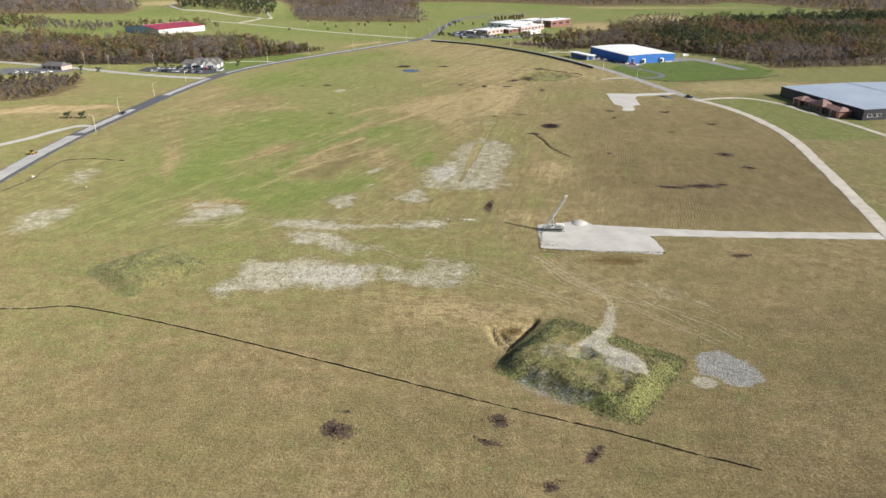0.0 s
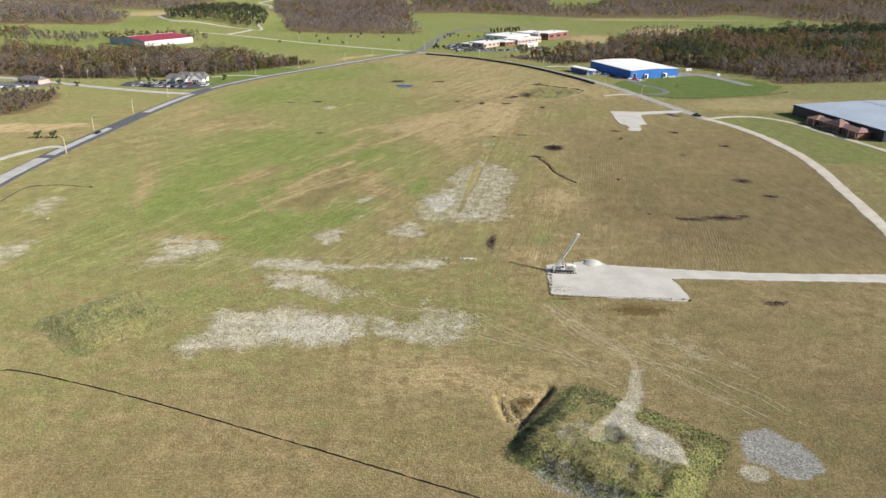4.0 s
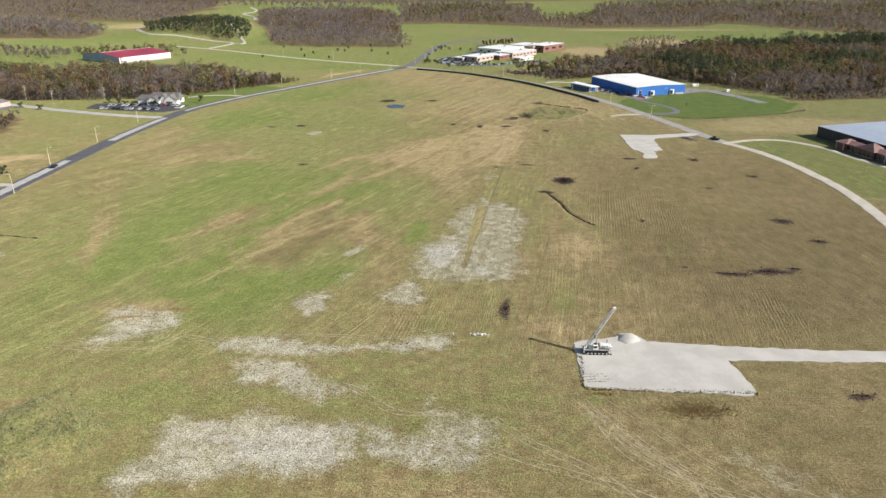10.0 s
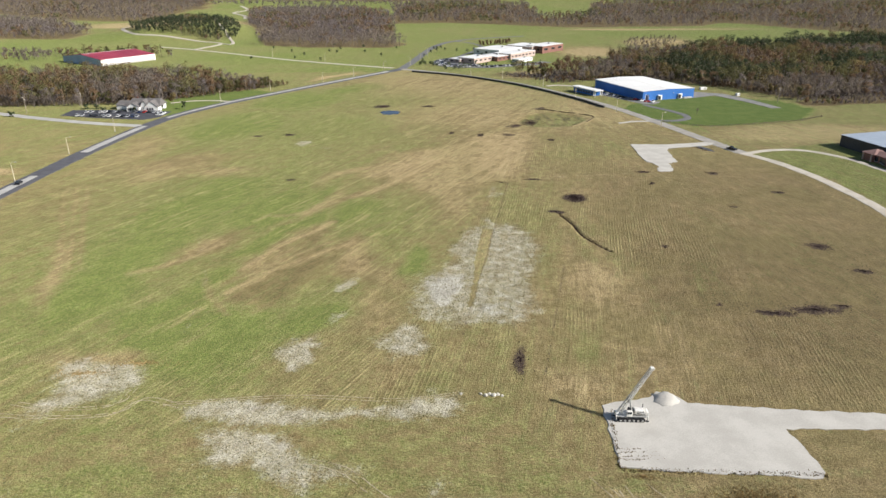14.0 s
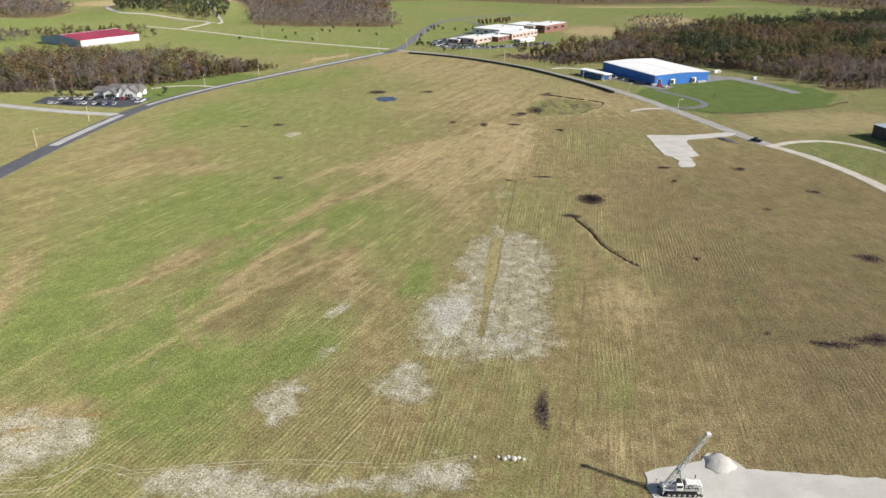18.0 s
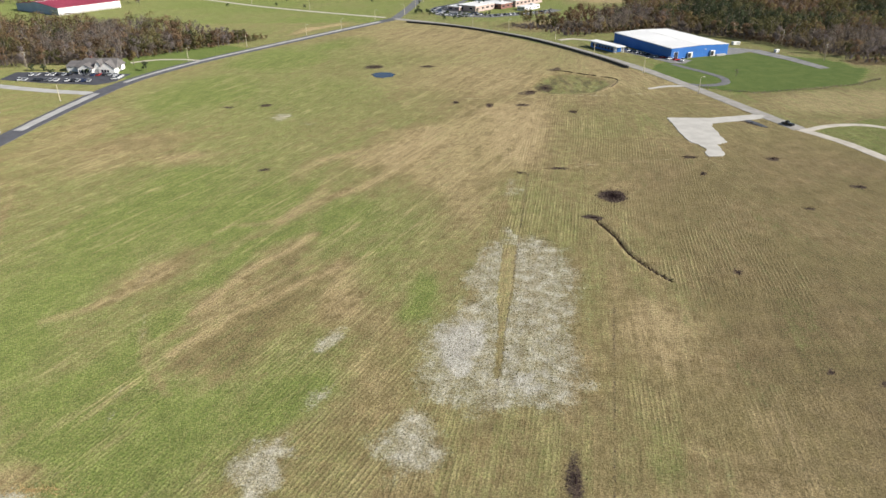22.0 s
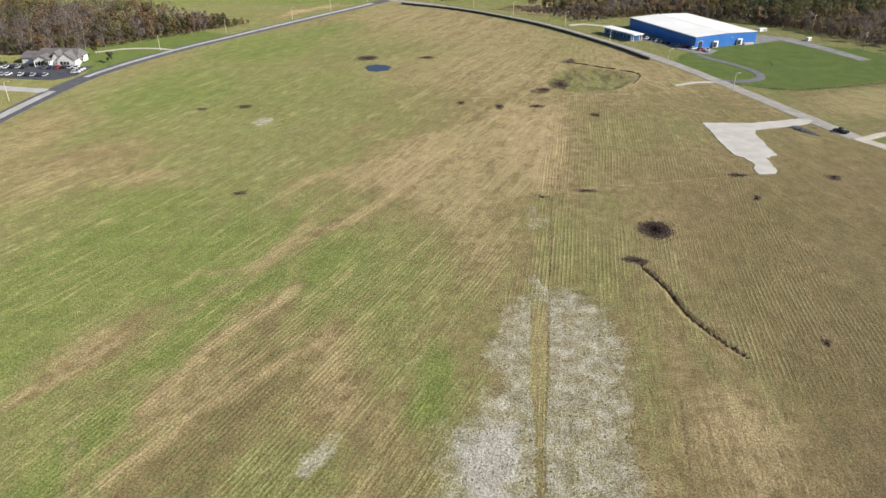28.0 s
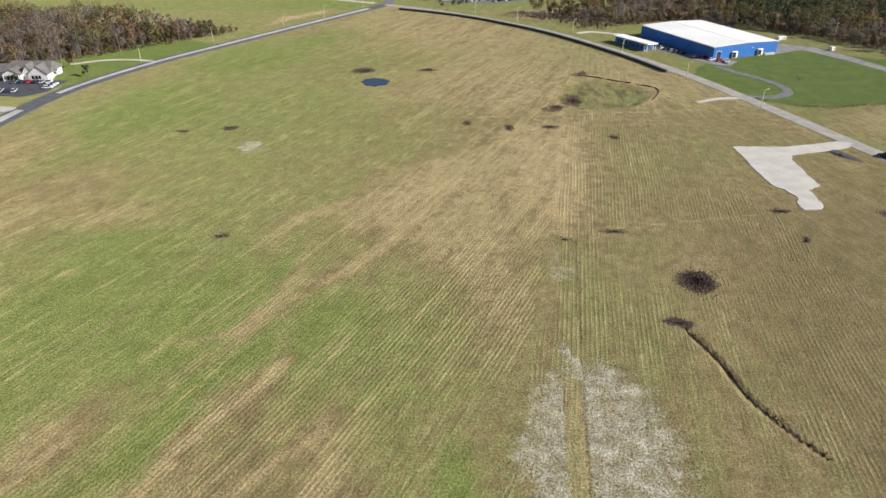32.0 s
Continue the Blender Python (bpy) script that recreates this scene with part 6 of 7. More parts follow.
def scatter(rng, ring, gap, keep=None):
    xs, ys = [p[0] for p in ring], [p[1] for p in ring]
    gx, gy = np.meshgrid(np.arange(min(xs), max(xs), gap), np.arange(min(ys), max(ys), gap))
    x = gx.ravel() + rng.uniform(-0.5, 0.5, gx.size) * gap
    y = gy.ravel() + rng.uniform(-0.5, 0.5, gx.size) * gap
    ok = inside(x + 22 * gap / 7 * (fbm(x, y, 5 * gap, 3, 91) - 0.5), y + 22 * gap / 7 * (fbm(x, y, 5 * gap, 3, 92) - 0.5), ring)
    if keep is not None:
        ok &= keep(x, y)
    return x[ok], y[ok]


def woods(name, label, ring, gap, tall, count, size, mixture, seed, keep=None, stems=True, patch=55, slim=1.0, shrink=None, deep=1.0, bias=None):
    """A wood as one mass of leaf sprays over forked stems."""
    rng = np.random.default_rng(seed)
    x, y = scatter(rng, ring, gap, keep)
    n = len(x)
    if not n:
        return
    z = ground_height(x, y)
    h = rng.uniform(*tall, n) * (0.55 + 0.9 * fbm(x, y, 32, 3, seed))
    if shrink:
        h = h * (1 - 0.62 * smooth(x, *shrink))
    u = np.clip(0.26 * rng.random(n) + 0.74 * np.clip((fbm(x, y, patch, 3, seed + 3) - 0.3) / 0.4, 0, 1), 0, 0.999)
    if bias is not None:
        u = np.clip(u + bias(x, y), 0, 0.999)
    order = np.array((0, 5, 1, 3, 2, 4))
    tone = order[np.searchsorted(np.cumsum(np.array(mixture)[order]) / np.sum(mixture), u)]
    v, f, tint, facing = crown_cloud(rng, x, y, z, h, count, np.full(n, size), tone, slim)
    # deep scales all tints: tuned tone nearby, painted haze far off
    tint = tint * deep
    me = mesh_of(name, v, f, LEAF, True)
    me.normals_split_custom_set_from_vertices(facing)
    at = me.attributes.new("tint", 'FLOAT_COLOR', 'POINT')
    at.data.foreach_set("color", np.concatenate([tint, np.ones((len(tint), 1))], 1).astype(np.float32).ravel())
    ob = new(name)
    tagged(ob, label, "woods", "", "stuff")
    c = new("crowns", me)
    c.parent = ob
    if stems:
        v, f = trunk_cloud(rng, x, y, z, h)
        t = new("stems", mesh_of("stems", v, f, BARK))
        t.parent = ob
    return ob


def east_bias(x, y):
    """Bare grey trees on the edges, olive and rust in the middle, evergreens at the back."""
    olive = np.maximum(oval(x, y, 258, 715, 55, 60, 20, 0.6), oval(x, y, 385, 735, 60, 40, 0, 0.6))
    return -0.06 + 0.34 * olive + 0.65 * oval(x, y, 420, 910, 150, 40, 10, 0.6) + 0.55 * oval(x, y, 560, 920, 110, 70, 30, 0.6) - 0.2 * oval(x, y, 300, 605, 70, 26, 10, 0.5)


EAST_MIX = (0.24, 0.25, 0.25, 0.10, 0.08, 0.08)
woods("east_woods", "autumn woods of rust, olive and bare grey trees", EAST_WOOD, 7.6, (10, 17), 200, 0.42, EAST_MIX, 11, deep=0.92, bias=east_bias)
woods("west_undergrowth", "low grey-brown undergrowth along the wood edge", [(-330, 568), (-293, 568), (-215, 574), (-176, 592), (-148, 620), (-118, 645), (-108, 658), (-135, 664), (-165, 640), (-200, 606), (-240, 596), (-330, 592)], 2.6, (2.0, 4.2), 34, 0.32, (0.42, 0.16, 0.16, 0.06, 0.02, 0.18), 24)
woods("east_undergrowth", "low grey-brown undergrowth along the wood edge", [(66, 700), (100, 684), (130, 666), (172, 677), (203, 658), (234, 629), (258, 582), (285, 571), (340, 594), (400, 612), (400, 630), (340, 618), (285, 596), (262, 612), (246, 648), (212, 678), (172, 694), (130, 684), (100, 700)], 2.8, (2.0, 4.2), 34, 0.34, (0.42, 0.2, 0.14, 0.04, 0.02, 0.18), 25, deep=0.85)
woods("east_brush", "low bare grey brush along the wood edge", BRUSH, 4.0, (2.5, 5), 50, 0.4, (0.5, 0.1, 0.1, 0, 0, 0.3), 12)
woods("school_brush", "low bare brush before the school", [(66, 700), (96, 664), (112, 652), (128, 668), (100, 688), (84, 704)], 4.5, (3, 6), 50, 0.4, (0.5, 0.2, 0.05, 0, 0, 0.25), 13)
woods("west_woods", "strip of bare and rust-coloured autumn trees", WEST_WOOD, 6.4, (11, 18), 200, 0.38, (0.30, 0.23, 0.21, 0.10, 0.05, 0.11), 14, patch=18, shrink=(-190, -125))
woods("west_thicket", "dark leafy thicket beside the lawn", THICKET, 5.0, (3, 6.5), 60, 0.45, (0.30, 0.05, 0.40, 0.02, 0.18, 0.05), 15, deep=0.8)
woods("barn_trees", "scattered trees around the red-roofed hall", [(-640, 860), (-400, 815), (-330, 880), (-262, 835), (-255, 850), (-320, 905), (-420, 880), (-640, 1000)], 9.0, (6, 11), 60, 0.6, (0.45, 0.15, 0.2, 0.05, 0.05, 0.1), 16)
woods("knoll_woods", "dark green conifers and brush on a knoll", [(-412, 1112), (-379, 1066), (-346, 1055), (-292, 1040), (-262, 1018), (-244, 1040), (-258, 1120), (-301, 1230), (-380, 1230)], 6.5, (6, 12), 80, 0.52, (0.25, 0.02, 0.2, 0.0, 0.48, 0.05), 17)
# deep above 1 on distant woods paints haze into the leaf colour
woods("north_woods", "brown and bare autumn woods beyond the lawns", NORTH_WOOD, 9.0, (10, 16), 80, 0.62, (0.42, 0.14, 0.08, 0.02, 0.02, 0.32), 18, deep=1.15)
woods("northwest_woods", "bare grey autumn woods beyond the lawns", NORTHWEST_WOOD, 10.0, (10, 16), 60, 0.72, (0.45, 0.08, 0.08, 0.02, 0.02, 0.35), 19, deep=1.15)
woods("northeast_woods", "mixed autumn woods beyond a green field", NORTHEAST_WOOD, 12.0, (10, 16), 36, 0.85, (0.4, 0.15, 0.14, 0.03, 0.08, 0.2), 20)
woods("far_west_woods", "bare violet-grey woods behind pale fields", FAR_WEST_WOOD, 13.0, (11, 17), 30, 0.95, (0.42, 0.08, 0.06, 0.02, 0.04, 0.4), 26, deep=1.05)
woods("scrub", "low brown scrub behind the woods", [(275, 1034), (355, 1064), (325, 985), (262, 905), (239, 912)], 7.0, (2, 4), 30, 0.5, (0.4, 0.4, 0.05, 0.1, 0, 0.1), 27)
woods("lawn_edge_weeds", "grey-brown weeds along the edge of a lawn", [(x, y - 2.2) for x, y in LAWN_EDGE] + [(x, y + 1.2) for x, y in LAWN_EDGE[::-1]], 1.2, (0.4, 1.0), 26, 0.14, (0.5, 0.2, 0.15, 0.05, 0, 0.1), 28, stems=False, deep=1.3)


def open_land(x, y):
    return (fbm(x, y, 380, 3, 77) < 0.60) & (np.abs(x) < 0.80 * y + 100)


# lightened leaf tint carries the haze of the far hills
woods("far_woods", "bare woods covering the far hills, haze tinted into their colour", [(-2000, 1840), (2000, 1700), (2300, 2900), (-2300, 2900)], 17.0, (11, 17), 20, 1.45, (0.42, 0.06, 0.08, 0.02, 0.02, 0.4), 21, open_land, False, 300, deep=1.15)


def tree(x, y, tall, tone, label, seed, count=420, size=0.34, slim=1.0, category="tree"):
    """A single tree: tapered trunk with limbs, and a crown of small sprays."""
    rng = np.random.default_rng(seed)
    z = float(ground_height(np.array([x]), np.array([y]))[0])
    t = thing("tree", pose(x, y, z), label, category, "single trees")
    s = Shape()
    s.tube((0, 0, -0.2), (0.02 * tall, 0, tall * 0.45), tall * 0.022, tall * 0.015, 7)
    s.tube((0.02 * tall, 0, tall * 0.45), (0, 0.02 * tall, tall * 0.86), tall * 0.015, tall * 0.004, 6)
    for k in range(7):
        a = k * 2.4 + rng.uniform(0, 0.6)
        h = tall * (0.28 + 0.075 * k)
        r = tall * 0.22 * slim * (1 - 0.08 * k)
        s.tube((0.01 * tall, 0, h), (math.cos(a) * r, math.sin(a) * r, h + tall * 0.16), tall * 0.009, tall * 0.003, 5)
    part("trunk", s, BARK, t)
    one = np.zeros(1)
    v, f, tint, facing = crown_cloud(rng, one, one, one, np.array([tall]), count, np.array([size]), np.array([tone]), slim)
    me = mesh_of("crown", v, f, LEAF, True)
    me.normals_split_custom_set_from_vertices(facing)
    at = me.attributes.new("tint", 'FLOAT_COLOR', 'POINT')
    at.data.foreach_set("color", np.concatenate([tint, np.ones((len(tint), 1))], 1).astype(np.float32).ravel())
    c = new("crown", me)
    c.parent = t
    return t


KINDS = [tree(-212 + 9 * k, 574, h, tone, label, 40 + k) for k, (h, tone, label) in enumerate((
    (11, 0, "bare grey autumn tree at the wood edge"), (12, 1, "rust-brown autumn tree at the wood edge"), (10, 2, "olive-leaved tree at the wood edge"), (13, 5, "tall bare tree at the wood edge"), (9, 3, "ochre-leaved autumn tree at the wood edge")))]
rng = np.random.default_rng(5)
for line, n in ((curve([(-300, 570), (-250, 572), (-215, 577), (-180, 594), (-150, 622), (-122, 648)], 3), 34), (curve([(100, 686), (130, 668), (172, 679), (205, 660), (238, 630), (262, 581), (300, 578), (360, 600)], 3), 46)):
    for k in range(n):
        px, py = line[min(len(line) - 1, int((k + rng.random() * 0.8) / n * len(line)))]
        copy_thing(KINDS[int(rng.choice(5, p=(0.32, 0.22, 0.16, 0.22, 0.08)))], pose(float(px + rng.normal() * 1.5), float(py + rng.normal() * 1.5), 0, 0, 0, float(rng.uniform(0, 360))))
lone = tree(172.7, 527, 4.2, 0, "small bare sapling on the lawn", 60, 160, 0.16)
bush = tree(-163, 557, 6.2, 4, "dark green shrub on the lawn beside the car park", 61, 420, 0.26, 1.05, "shrub")
for x, y in ((-208, 376), (-200, 376)):
    copy_thing(bush, pose(x, y, -1.9, 0, 0, x))
for x, y in ((-213, 549), (-222, 560), (-229, 560), (-193.5, 549), (-178, 557), (-265, 536), (-282, 543)):
    copy_thing(bush, pose(x, y, -2.2, 0, 0, x * 7))
sapling = tree(5, 778, 4.5, 4, "small dark planted tree by the school", 62, 160, 0.26, 1.2)
rng = np.random.default_rng(9)
for k in range(44):
    a, r = rng.uniform(0, 6.28), rng.uniform(38, 62)
    px, py = 28 + r * math.cos(a) * 0.7, 830 + r * math.sin(a) * 1.6
    if px < 62 and not (abs(px - (py - 748) * 0.14 + 22) < 8):
        copy_thing(sapling, pose(float(px), float(py), 0, 0, 0, float(a * 57)))
for k in range(15):
    px, py = rng.uniform(-180, -30), rng.uniform(790, 960)
    copy_thing(sapling, pose(float(px), float(py), 0, 0, 0, float(k * 40)))
maroon = tree(95, 960, 6.5, 1, "wine-red planted tree behind the school", 63, 260, 0.4, 1.1)
for k in range(12):
    copy_thing(maroon, pose(70 + k * 3.5 + float(rng.normal()), 950 + k * 2.2 + float(rng.normal() * 5), 0, 0, 0, k * 33))


# ---------------------------------------------------------------- grass, weeds, clods
def blades_material(name, a, b, c):
    n = Nodes(name)
    r = n.island()
    col = n.mix(r, a, b)
    return n.finish(n.mix(n.step(n.noise(0.5), 0.45, 0.65), col, c), 0.95, spec=0.1, dusty=0.6)


def tufts(name, label, x, y, material, tall=(0.3, 0.7), width=0.35, blades=4, seed=1, category="grass", lean=0.5, sink=0.05):
    """Clumps of tapering blades; each blade is a bent pair of faces."""
    rng = np.random.default_rng(seed)
    n = len(x)
    z = ground_height(x, y) - sink
    x, y, z = (np.repeat(q, blades) for q in (x, y, z))
    m = n * blades
    a = rng.uniform(0, 2 * np.pi, m)
    h = rng.uniform(*tall, m)
    w = width * rng.uniform(0.5, 1.2, m)
    ox, oy = rng.normal(size=m) * width * 0.6, rng.normal(size=m) * width * 0.6
    la = rng.uniform(0, 2 * np.pi, m)
    tx, ty = np.cos(la) * h * lean * rng.random(m), np.sin(la) * h * lean * rng.random(m)
    cx, sx = np.cos(a) * w / 2, np.sin(a) * w / 2
    b0 = np.stack([x + ox - cx, y + oy - sx, z], 1)
    b1 = np.stack([x + ox + cx, y + oy + sx, z], 1)
    m1 = np.stack([x + ox + cx * 0.7 + tx * 0.4, y + oy + sx * 0.7 + ty * 0.4, z + h * 0.6], 1)
    m0 = np.stack([x + ox - cx * 0.7 + tx * 0.4, y + oy - sx * 0.7 + ty * 0.4, z + h * 0.6], 1)
    t1 = np.stack([x + ox + cx * 0.15 + tx, y + oy + sx * 0.15 + ty, z + h], 1)
    t0 = np.stack([x + ox - cx * 0.15 + tx, y + oy - sx * 0.15 + ty, z + h], 1)
    v = np.stack([b0, b1, m1, m0, t1, t0], 1).reshape(-1, 3)
    i = np.arange(m)[:, None] * 6
    f = np.concatenate([i + np.array([[0, 1, 2, 3]]), i + np.array([[3, 2, 4, 5]])], 0)
    ob = new(name, mesh_of(name, v, f, material))
    return tagged(ob, label, category, "", "stuff")


def spread(rng, box, n):
    return rng.uniform(box[0], box[1], n), rng.uniform(box[2], box[3], n)


WEED = blades_material("dark_dead_weeds", (0.040, 0.026, 0.034), (0.085, 0.056, 0.050), (0.045, 0.032, 0.030))
DRYGRASS = blades_material("dry_grass", (0.20, 0.155, 0.078), (0.125, 0.098, 0.048), (0.15, 0.118, 0.06))
GREENGRASS = blades_material("rank_green_grass", (0.21, 0.235, 0.095), (0.34, 0.34, 0.17), (0.40, 0.37, 0.21))

rng = np.random.default_rng(3)
for o in DARK_SPOTS:
    n = int((14 if o[0] == 57 else 3.5) * o[2] * o[3] * 3.14 * 0.6)
    a, r = rng.uniform(0, 6.283, n), np.abs(rng.normal(size=n)) * 0.62
    u, v = np.cos(a) * r * o[2], np.sin(a) * r * o[3]
    c, s = math.cos(radians(o[4])), math.sin(radians(o[4]))
    tufts("weed_patch", "patch of dark dead weeds standing in the field", o[0] + u * c - v * s, o[1] + u * s + v * c, WEED, (0.15, 0.5), 0.12, 3, int(o[1]), "weeds")


i = rng.integers(0, len(GULLY), 700)
tufts("gully_weeds", "dark weeds lining a narrow washed gully", np.array(GULLY)[i, 0] + rng.normal(size=700) * 0.22, np.array(GULLY)[i, 1] + rng.uniform(-1, 1, 700), blades_material("gully_weeds", (0.060, 0.042, 0.028), (0.12, 0.085, 0.045), (0.05, 0.036, 0.024)), (0.12, 0.4), 0.14, 3, 77, "weeds", sink=0.02)
n = 420
bx, by = 61 + rng.normal(size=n) * 5, 511 + rng.normal(size=n) * 8
tufts("basin_weeds", "brown dead weeds along the edge of the basin", bx, by, blades_material("basin_weeds", (0.10, 0.075, 0.05), (0.19, 0.14, 0.08), (0.13, 0.10, 0.06)), (0.1, 0.3), 0.25, 3, 78, "weeds")


def on_heap(centre, half, turn, n, rng, lo=0.0, hi=1.08):
    u, v = rng.uniform(-half[0] * 1.1, half[0] * 1.1, n), rng.uniform(-half[1] * 1.1, half[1] * 1.1, n)
    c, s = math.cos(radians(turn)), math.sin(radians(turn))
    x, y = centre[0] + u * c - v * s, centre[1] + u * s + v * c
    _, d = hill(x, y, *centre, half, turn, 1.0, 0.6)
    ok = (d < hi) & (d > lo)
    return x[ok], y[ok]


x, y = on_heap(MOUND_A, HALF_A, TURN_A, 24000, rng)
bare = np.maximum(region(x, y, HEAP_TRACK, 0.6), oval(x, y, 31.2, 131.4, 3.6, 3.2, 0, 0.2))
_, d = hill(x, y, *MOUND_A, HALF_A, TURN_A, 1.0, 0.66)
FLANK = blades_material("flank_grass", (0.125, 0.135, 0.072), (0.190, 0.185, 0.105), (0.26, 0.245, 0.155))
clumpy = rng.random(len(x)) < 0.55 + 0.45 * smooth(fbm(x, y, 4, 3, 4), 0.35, 0.6)
flank = (d > 0.60) & (rng.random(len(x)) < smooth(d, 1.06, 0.98))
ok = (bare < 0.5) & clumpy
tufts("heap_grass", "rank green grass on the flanks of an earth heap", x[ok & flank], y[ok & flank], FLANK, (0.10, 0.28), 0.13, 3, 5)
ok = ok & ~flank & (d < 0.62)
tufts("heap_grass", "short grey-green grass on top of an earth heap", x[ok], y[ok], GREENGRASS, (0.06, 0.2), 0.16, 3, 51)
x, y = on_heap(MOUND_B, HALF_B, TURN_B, 12000, rng)
_, d = hill(x, y, *MOUND_B, HALF_B, TURN_B, 1.0, 0.6)
ok = rng.random(len(x)) < (0.3 + 0.7 * smooth(fbm(x, y, 4, 3, 8), 0.35, 0.6)) * smooth(d, 1.06, 0.96)
tufts("heap_grass", "rank pale green grass growing over an earth heap", x[ok], y[ok], blades_material("pale_rank_grass", (0.13, 0.155, 0.058), (0.34, 0.33, 0.19), (0.27, 0.265, 0.135)), (0.12, 0.36), 0.18, 3, 6)

# tall rusty weeds below the pad, on the scraped edge and round the soil ridge
for k, (cx, cy, rx, ry, n) in enumerate(((52, 186.0, 9, 3.4, 2400), (34, 192.5, 4, 1.2, 160), (-86, 232, 9, 3, 420), (-74, 236, 9, 2.2, 420), (17.5, 146, 4.5, 3.5, 900))):
    a, r = rng.uniform(0, 6.283, n), np.abs(rng.normal(size=n)) * 0.6
    tufts("rusty_weeds", "rusty brown dead weeds standing in a thick patch", cx + np.cos(a) * r * rx, cy + np.sin(a) * r * ry, blades_material("rusty_weeds", (0.36, 0.26, 0.11), (0.46, 0.34, 0.17), (0.34, 0.26, 0.13)), (0.1, 0.32), 0.15, 3, 30 + k, "weeds")

# a fringe of weeds along the edges of the gravel pad
n = 420
t = rng.random(n)
side = rng.random(n) < 0.65
ex = np.where(side, 30.5 + 38 * t, 30.3 + 3 * t) + rng.normal(size=n) * 0.3
ey = np.where(side, 194.6 - 3 * t, 195 + 18 * t) + rng.normal(size=n) * 0.35
tufts("pad_edge_weeds", "brown weeds fringing the gravel pad", ex, ey, blades_material("fringe_weeds", (0.13, 0.10, 0.05), (0.26, 0.19, 0.09), (0.17, 0.13, 0.06)), (0.15, 0.5), 0.2, 3, 44, "weeds")

# stubble along the drilled rows: the strip that is passed over most closely
x, y = spread(rng, (-85, 110, 85, 420), 150000)
green, pale, dark, tan, red, shale, clay, row, along, amount = ground_masks(x, y)
phase = np.abs((row / 1.02) % 1.0 - 0.25)
phase = np.minimum(phase, 1 - phase)
ok = (y > 205) & (amount > 0.3) & (phase < 0.24) & (rng.random(len(x)) < (0.10 + 0.35 * amount) * smooth(y, 400, 280)) & (pale < 0.4) & (dark < 0.4)
onroad = inside(x, y, [(29, 193), (69, 190), (73, 203), (145, 200), (147, 210), (95, 211), (52, 217), (46, 221), (31, 217)])
ok &= ~onroad & inside(x, y, FIELD)
lush = ok & (green > 0.5 + 0.3 * (rng.random(len(x)) - 0.5))
tufts("stubble", "dry straw stubble standing in rows", x[ok & ~lush], y[ok & ~lush], DRYGRASS, (0.05, 0.15), 0.20, 2, 7)
tufts("grass_rows", "green and straw grass standing in rows", x[lush], y[lush], blades_material("green_row_grass", (0.105, 0.128, 0.034), (0.20, 0.188, 0.080), (0.13, 0.135, 0.046)), (0.05, 0.15), 0.20, 2, 8)


def clods(name, label, x, y, material, size, seed):
    """Broken lumps: squashed, uneven octahedra."""
    rng = np.random.default_rng(seed)
    n = len(x)
    z = ground_height(x, y)
    s = rng.uniform(*size, n)[:, None]
    base = np.array([(1, 0, 0), (0, 1, 0), (-1, 0, 0), (0, -1, 0), (0, 0, 0.7), (0, 0, -0.5)])
    p = base[None] * rng.uniform(0.6, 1.3, (n, 6, 1))
    a = rng.uniform(0, 6.283, n)
    c, q = np.cos(a)[:, None], np.sin(a)[:, None]
    px, py = p[..., 0] * c - p[..., 1] * q, p[..., 0] * q + p[..., 1] * c
    v = np.stack([x[:, None] + px * s, y[:, None] + py * s, z[:, None] + p[..., 2] * s], -1).reshape(-1, 3)
    tri = np.array([(0, 1, 4), (1, 2, 4), (2, 3, 4), (3, 0, 4), (1, 0, 5), (2, 1, 5), (3, 2, 5), (0, 3, 5)])
    f = (np.arange(n)[:, None, None] * 6 + tri[None]).reshape(-1, 3)
    ob = new(name, mesh_of(name, v, f, material))
    return tagged(ob, label, "clods", "", "stuff")


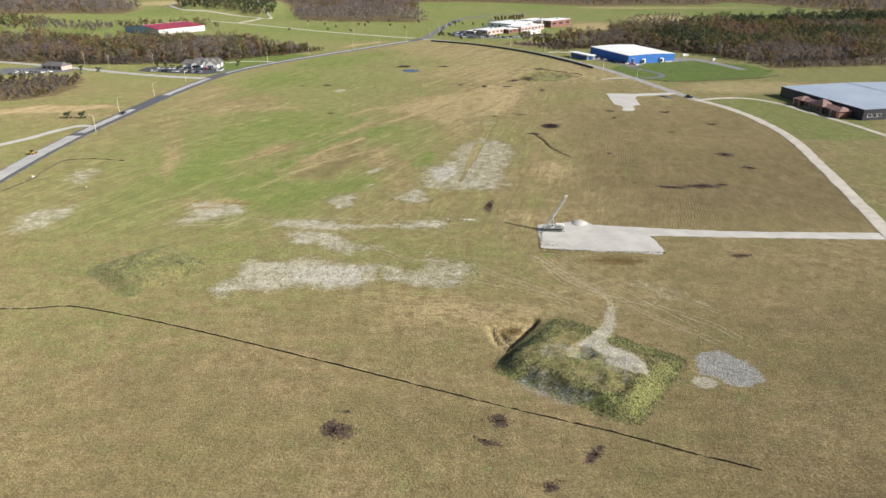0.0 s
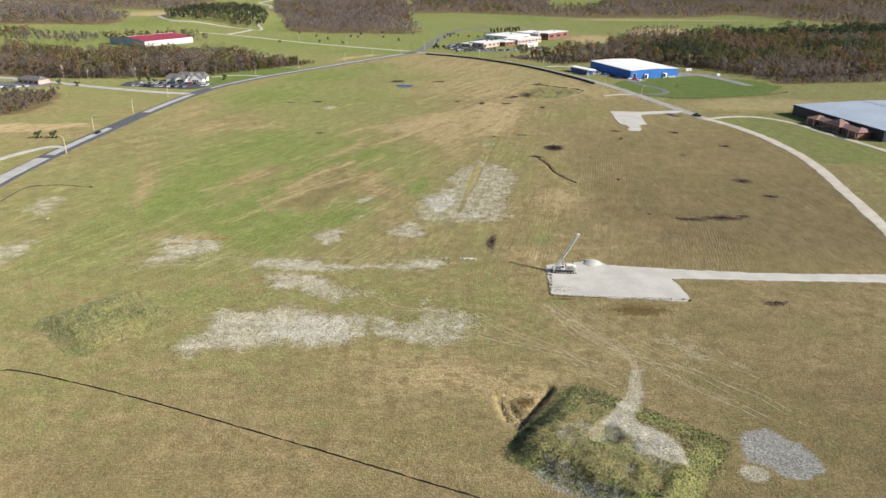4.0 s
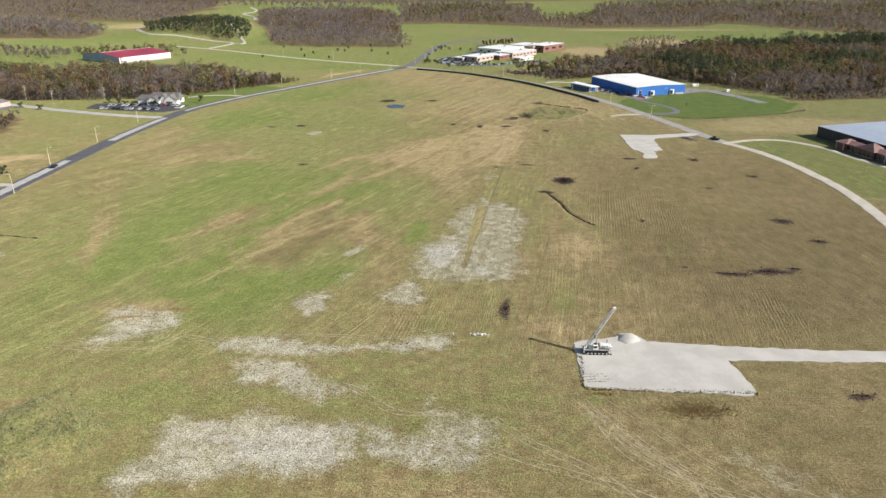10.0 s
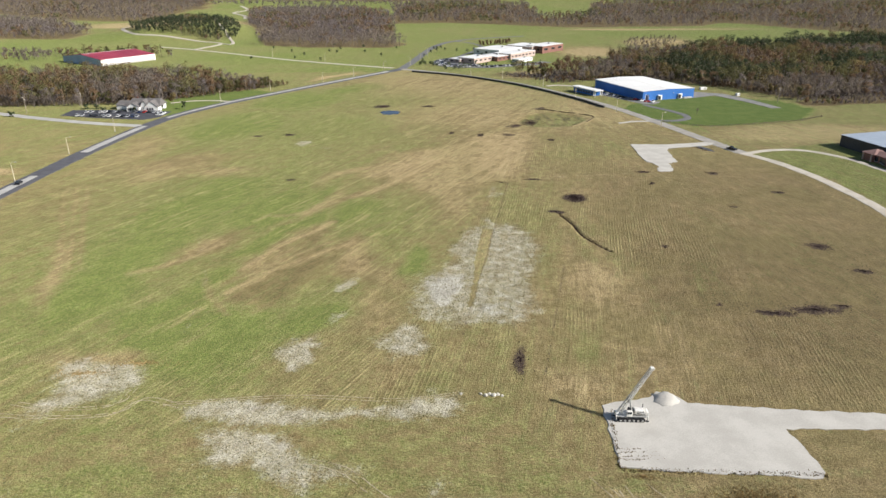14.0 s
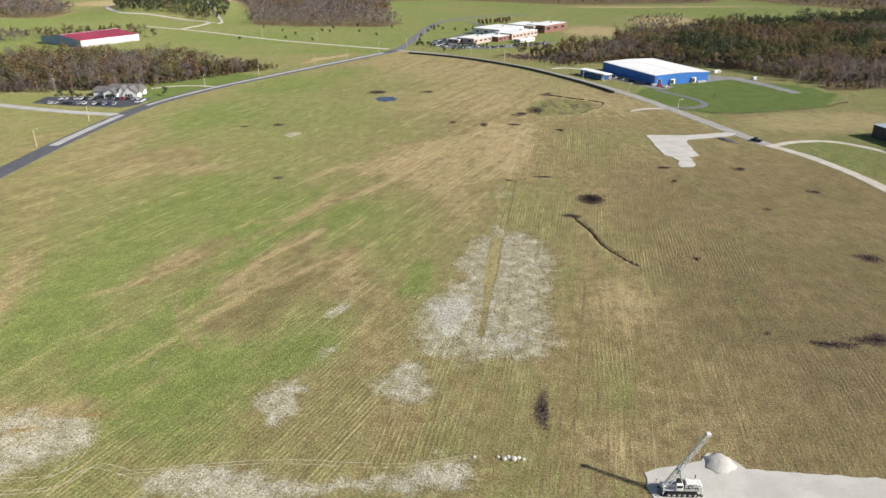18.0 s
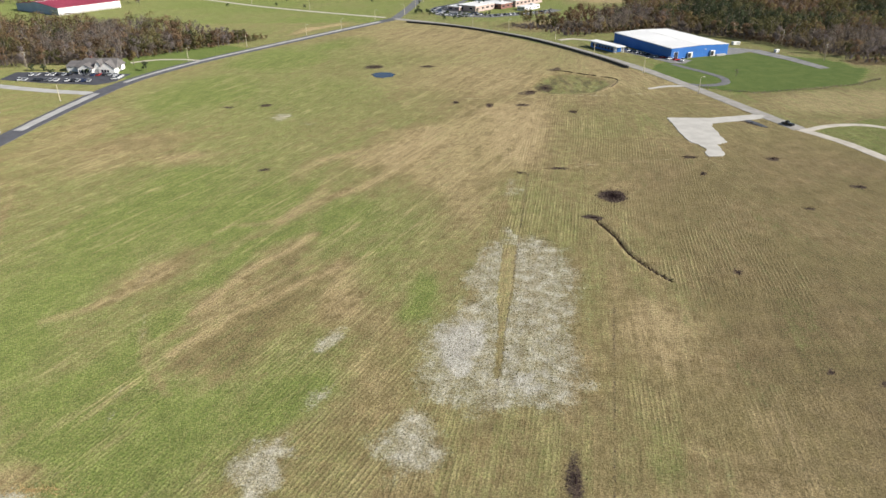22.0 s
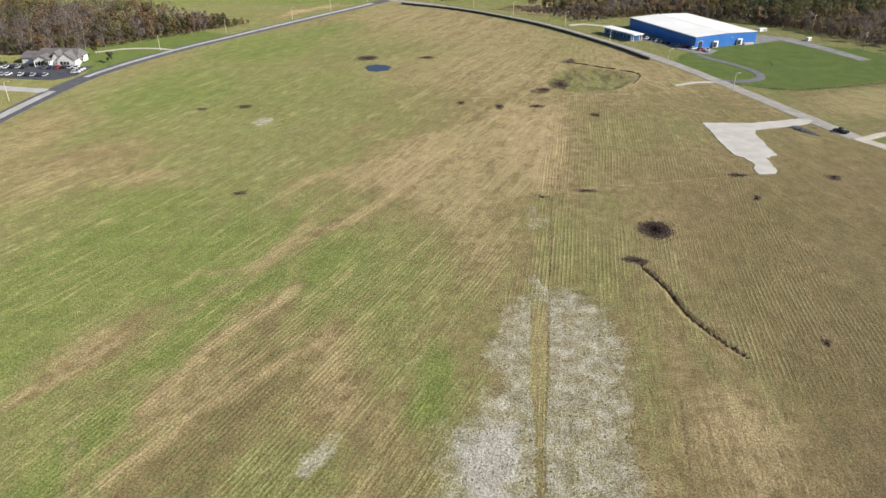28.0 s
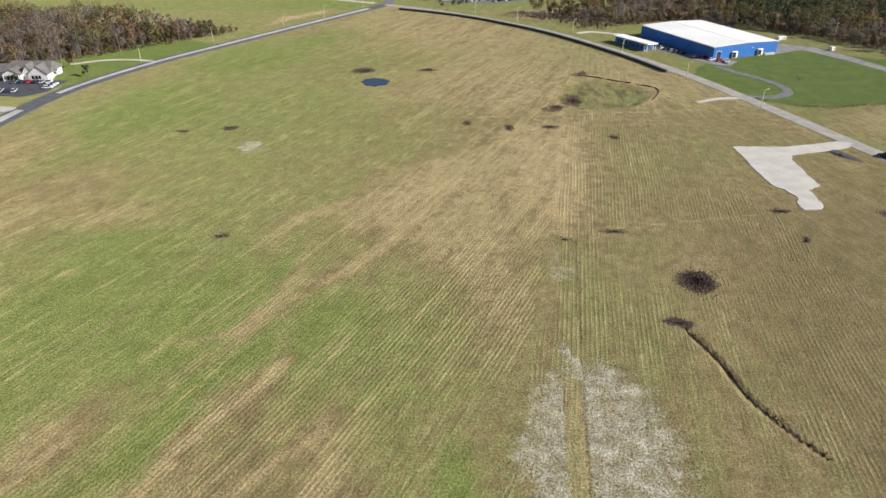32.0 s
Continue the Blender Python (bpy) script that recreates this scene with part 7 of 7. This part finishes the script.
x, y = spread(rng, (-95, 40, 160, 335), 150000)
green, pale, dark, tan, red, shale, clay, row, along, amount = ground_masks(x, y)
ok = (pale > 0.55) & (rng.random(len(x)) < pale * 0.14)
clods("soil_clods", "pale broken clods on bare soil", x[ok], y[ok], plain("pale_clods", (0.45, 0.42, 0.34), (0.34, 0.31, 0.235), 0.5, 0.95), (0.05, 0.17), 9)
x, y = spread(rng, (-95, 40, 160, 335), 60000)
green, pale, dark, tan, red, shale, clay, row, along, amount = ground_masks(x, y)
ok = (pale > 0.25) & (rng.random(len(x)) < 0.5)
tufts("soil_weeds", "small dark weeds scattered over bare soil", x[ok], y[ok], blades_material("small_weeds", (0.115, 0.115, 0.045), (0.23, 0.20, 0.10), (0.15, 0.145, 0.06)), (0.08, 0.26), 0.26, 2, 10, "weeds")
x, y = spread(rng, (8, 74, 105, 150), 20000)
green, pale, dark, tan, red, shale, clay, row, along, amount = ground_masks(x, y)
ok = (shale > 0.5) & (rng.random(len(x)) < 0.35)
clods("shale_lumps", "grey broken shale lumps", x[ok], y[ok], plain("grey_shale", (0.36, 0.355, 0.34), (0.27, 0.265, 0.245), 0.5, 0.95), (0.05, 0.16), 11)
n = 260
row_y = rng.choice((198.2, 199.4, 200.4, 197.3), n)
mx = 31.5 + np.abs(rng.normal(size=n)) * 3.0
ok = (rng.random(n) < 0.75) & (mx < 42)
mud = clods("mud_crumbs", "dark mud crumbs dragged over the gravel pad", mx[ok], (row_y + rng.normal(size=n) * 0.12)[ok], plain("drying_mud", (0.13, 0.10, 0.065), (0.20, 0.165, 0.115), 0.5, 0.95), (0.08, 0.24), 12)
mud.location.z = 0.1
STONE = plain("boulder_stone", (0.52, 0.49, 0.42), (0.40, 0.37, 0.31), 0.8, 0.95)


def boulder(x, y, r, seed):
    rnd = random.Random(seed)
    s = Shape()
    rings = []
    for k, (z, q) in enumerate(((-0.2, 0.8), (0.15, 1.0), (0.5, 0.85), (0.75, 0.4))):
        rings.append([(x + math.cos(i * 0.785) * r * q * rnd.uniform(0.8, 1.2), y + math.sin(i * 0.785) * r * q * rnd.uniform(0.8, 1.2), z * r * rnd.uniform(0.85, 1.15)) for i in range(8)])
    s.loft(rings)
    single("boulder", s, STONE, "pale boulder lying in the grass", "boulder", "boulders")


for k, (x, y, r) in enumerate(((6.2, 220.2, 0.35), (7.2, 219.6, 0.5), (8.1, 220.0, 0.45), (9.0, 219.5, 0.6), (9.9, 219.8, 0.5), (10.8, 219.3, 0.4), (1.8, 220.4, 0.35), (-168, 268, 0.9), (-140, 255, 0.5))):
    boulder(x, y, r, k)
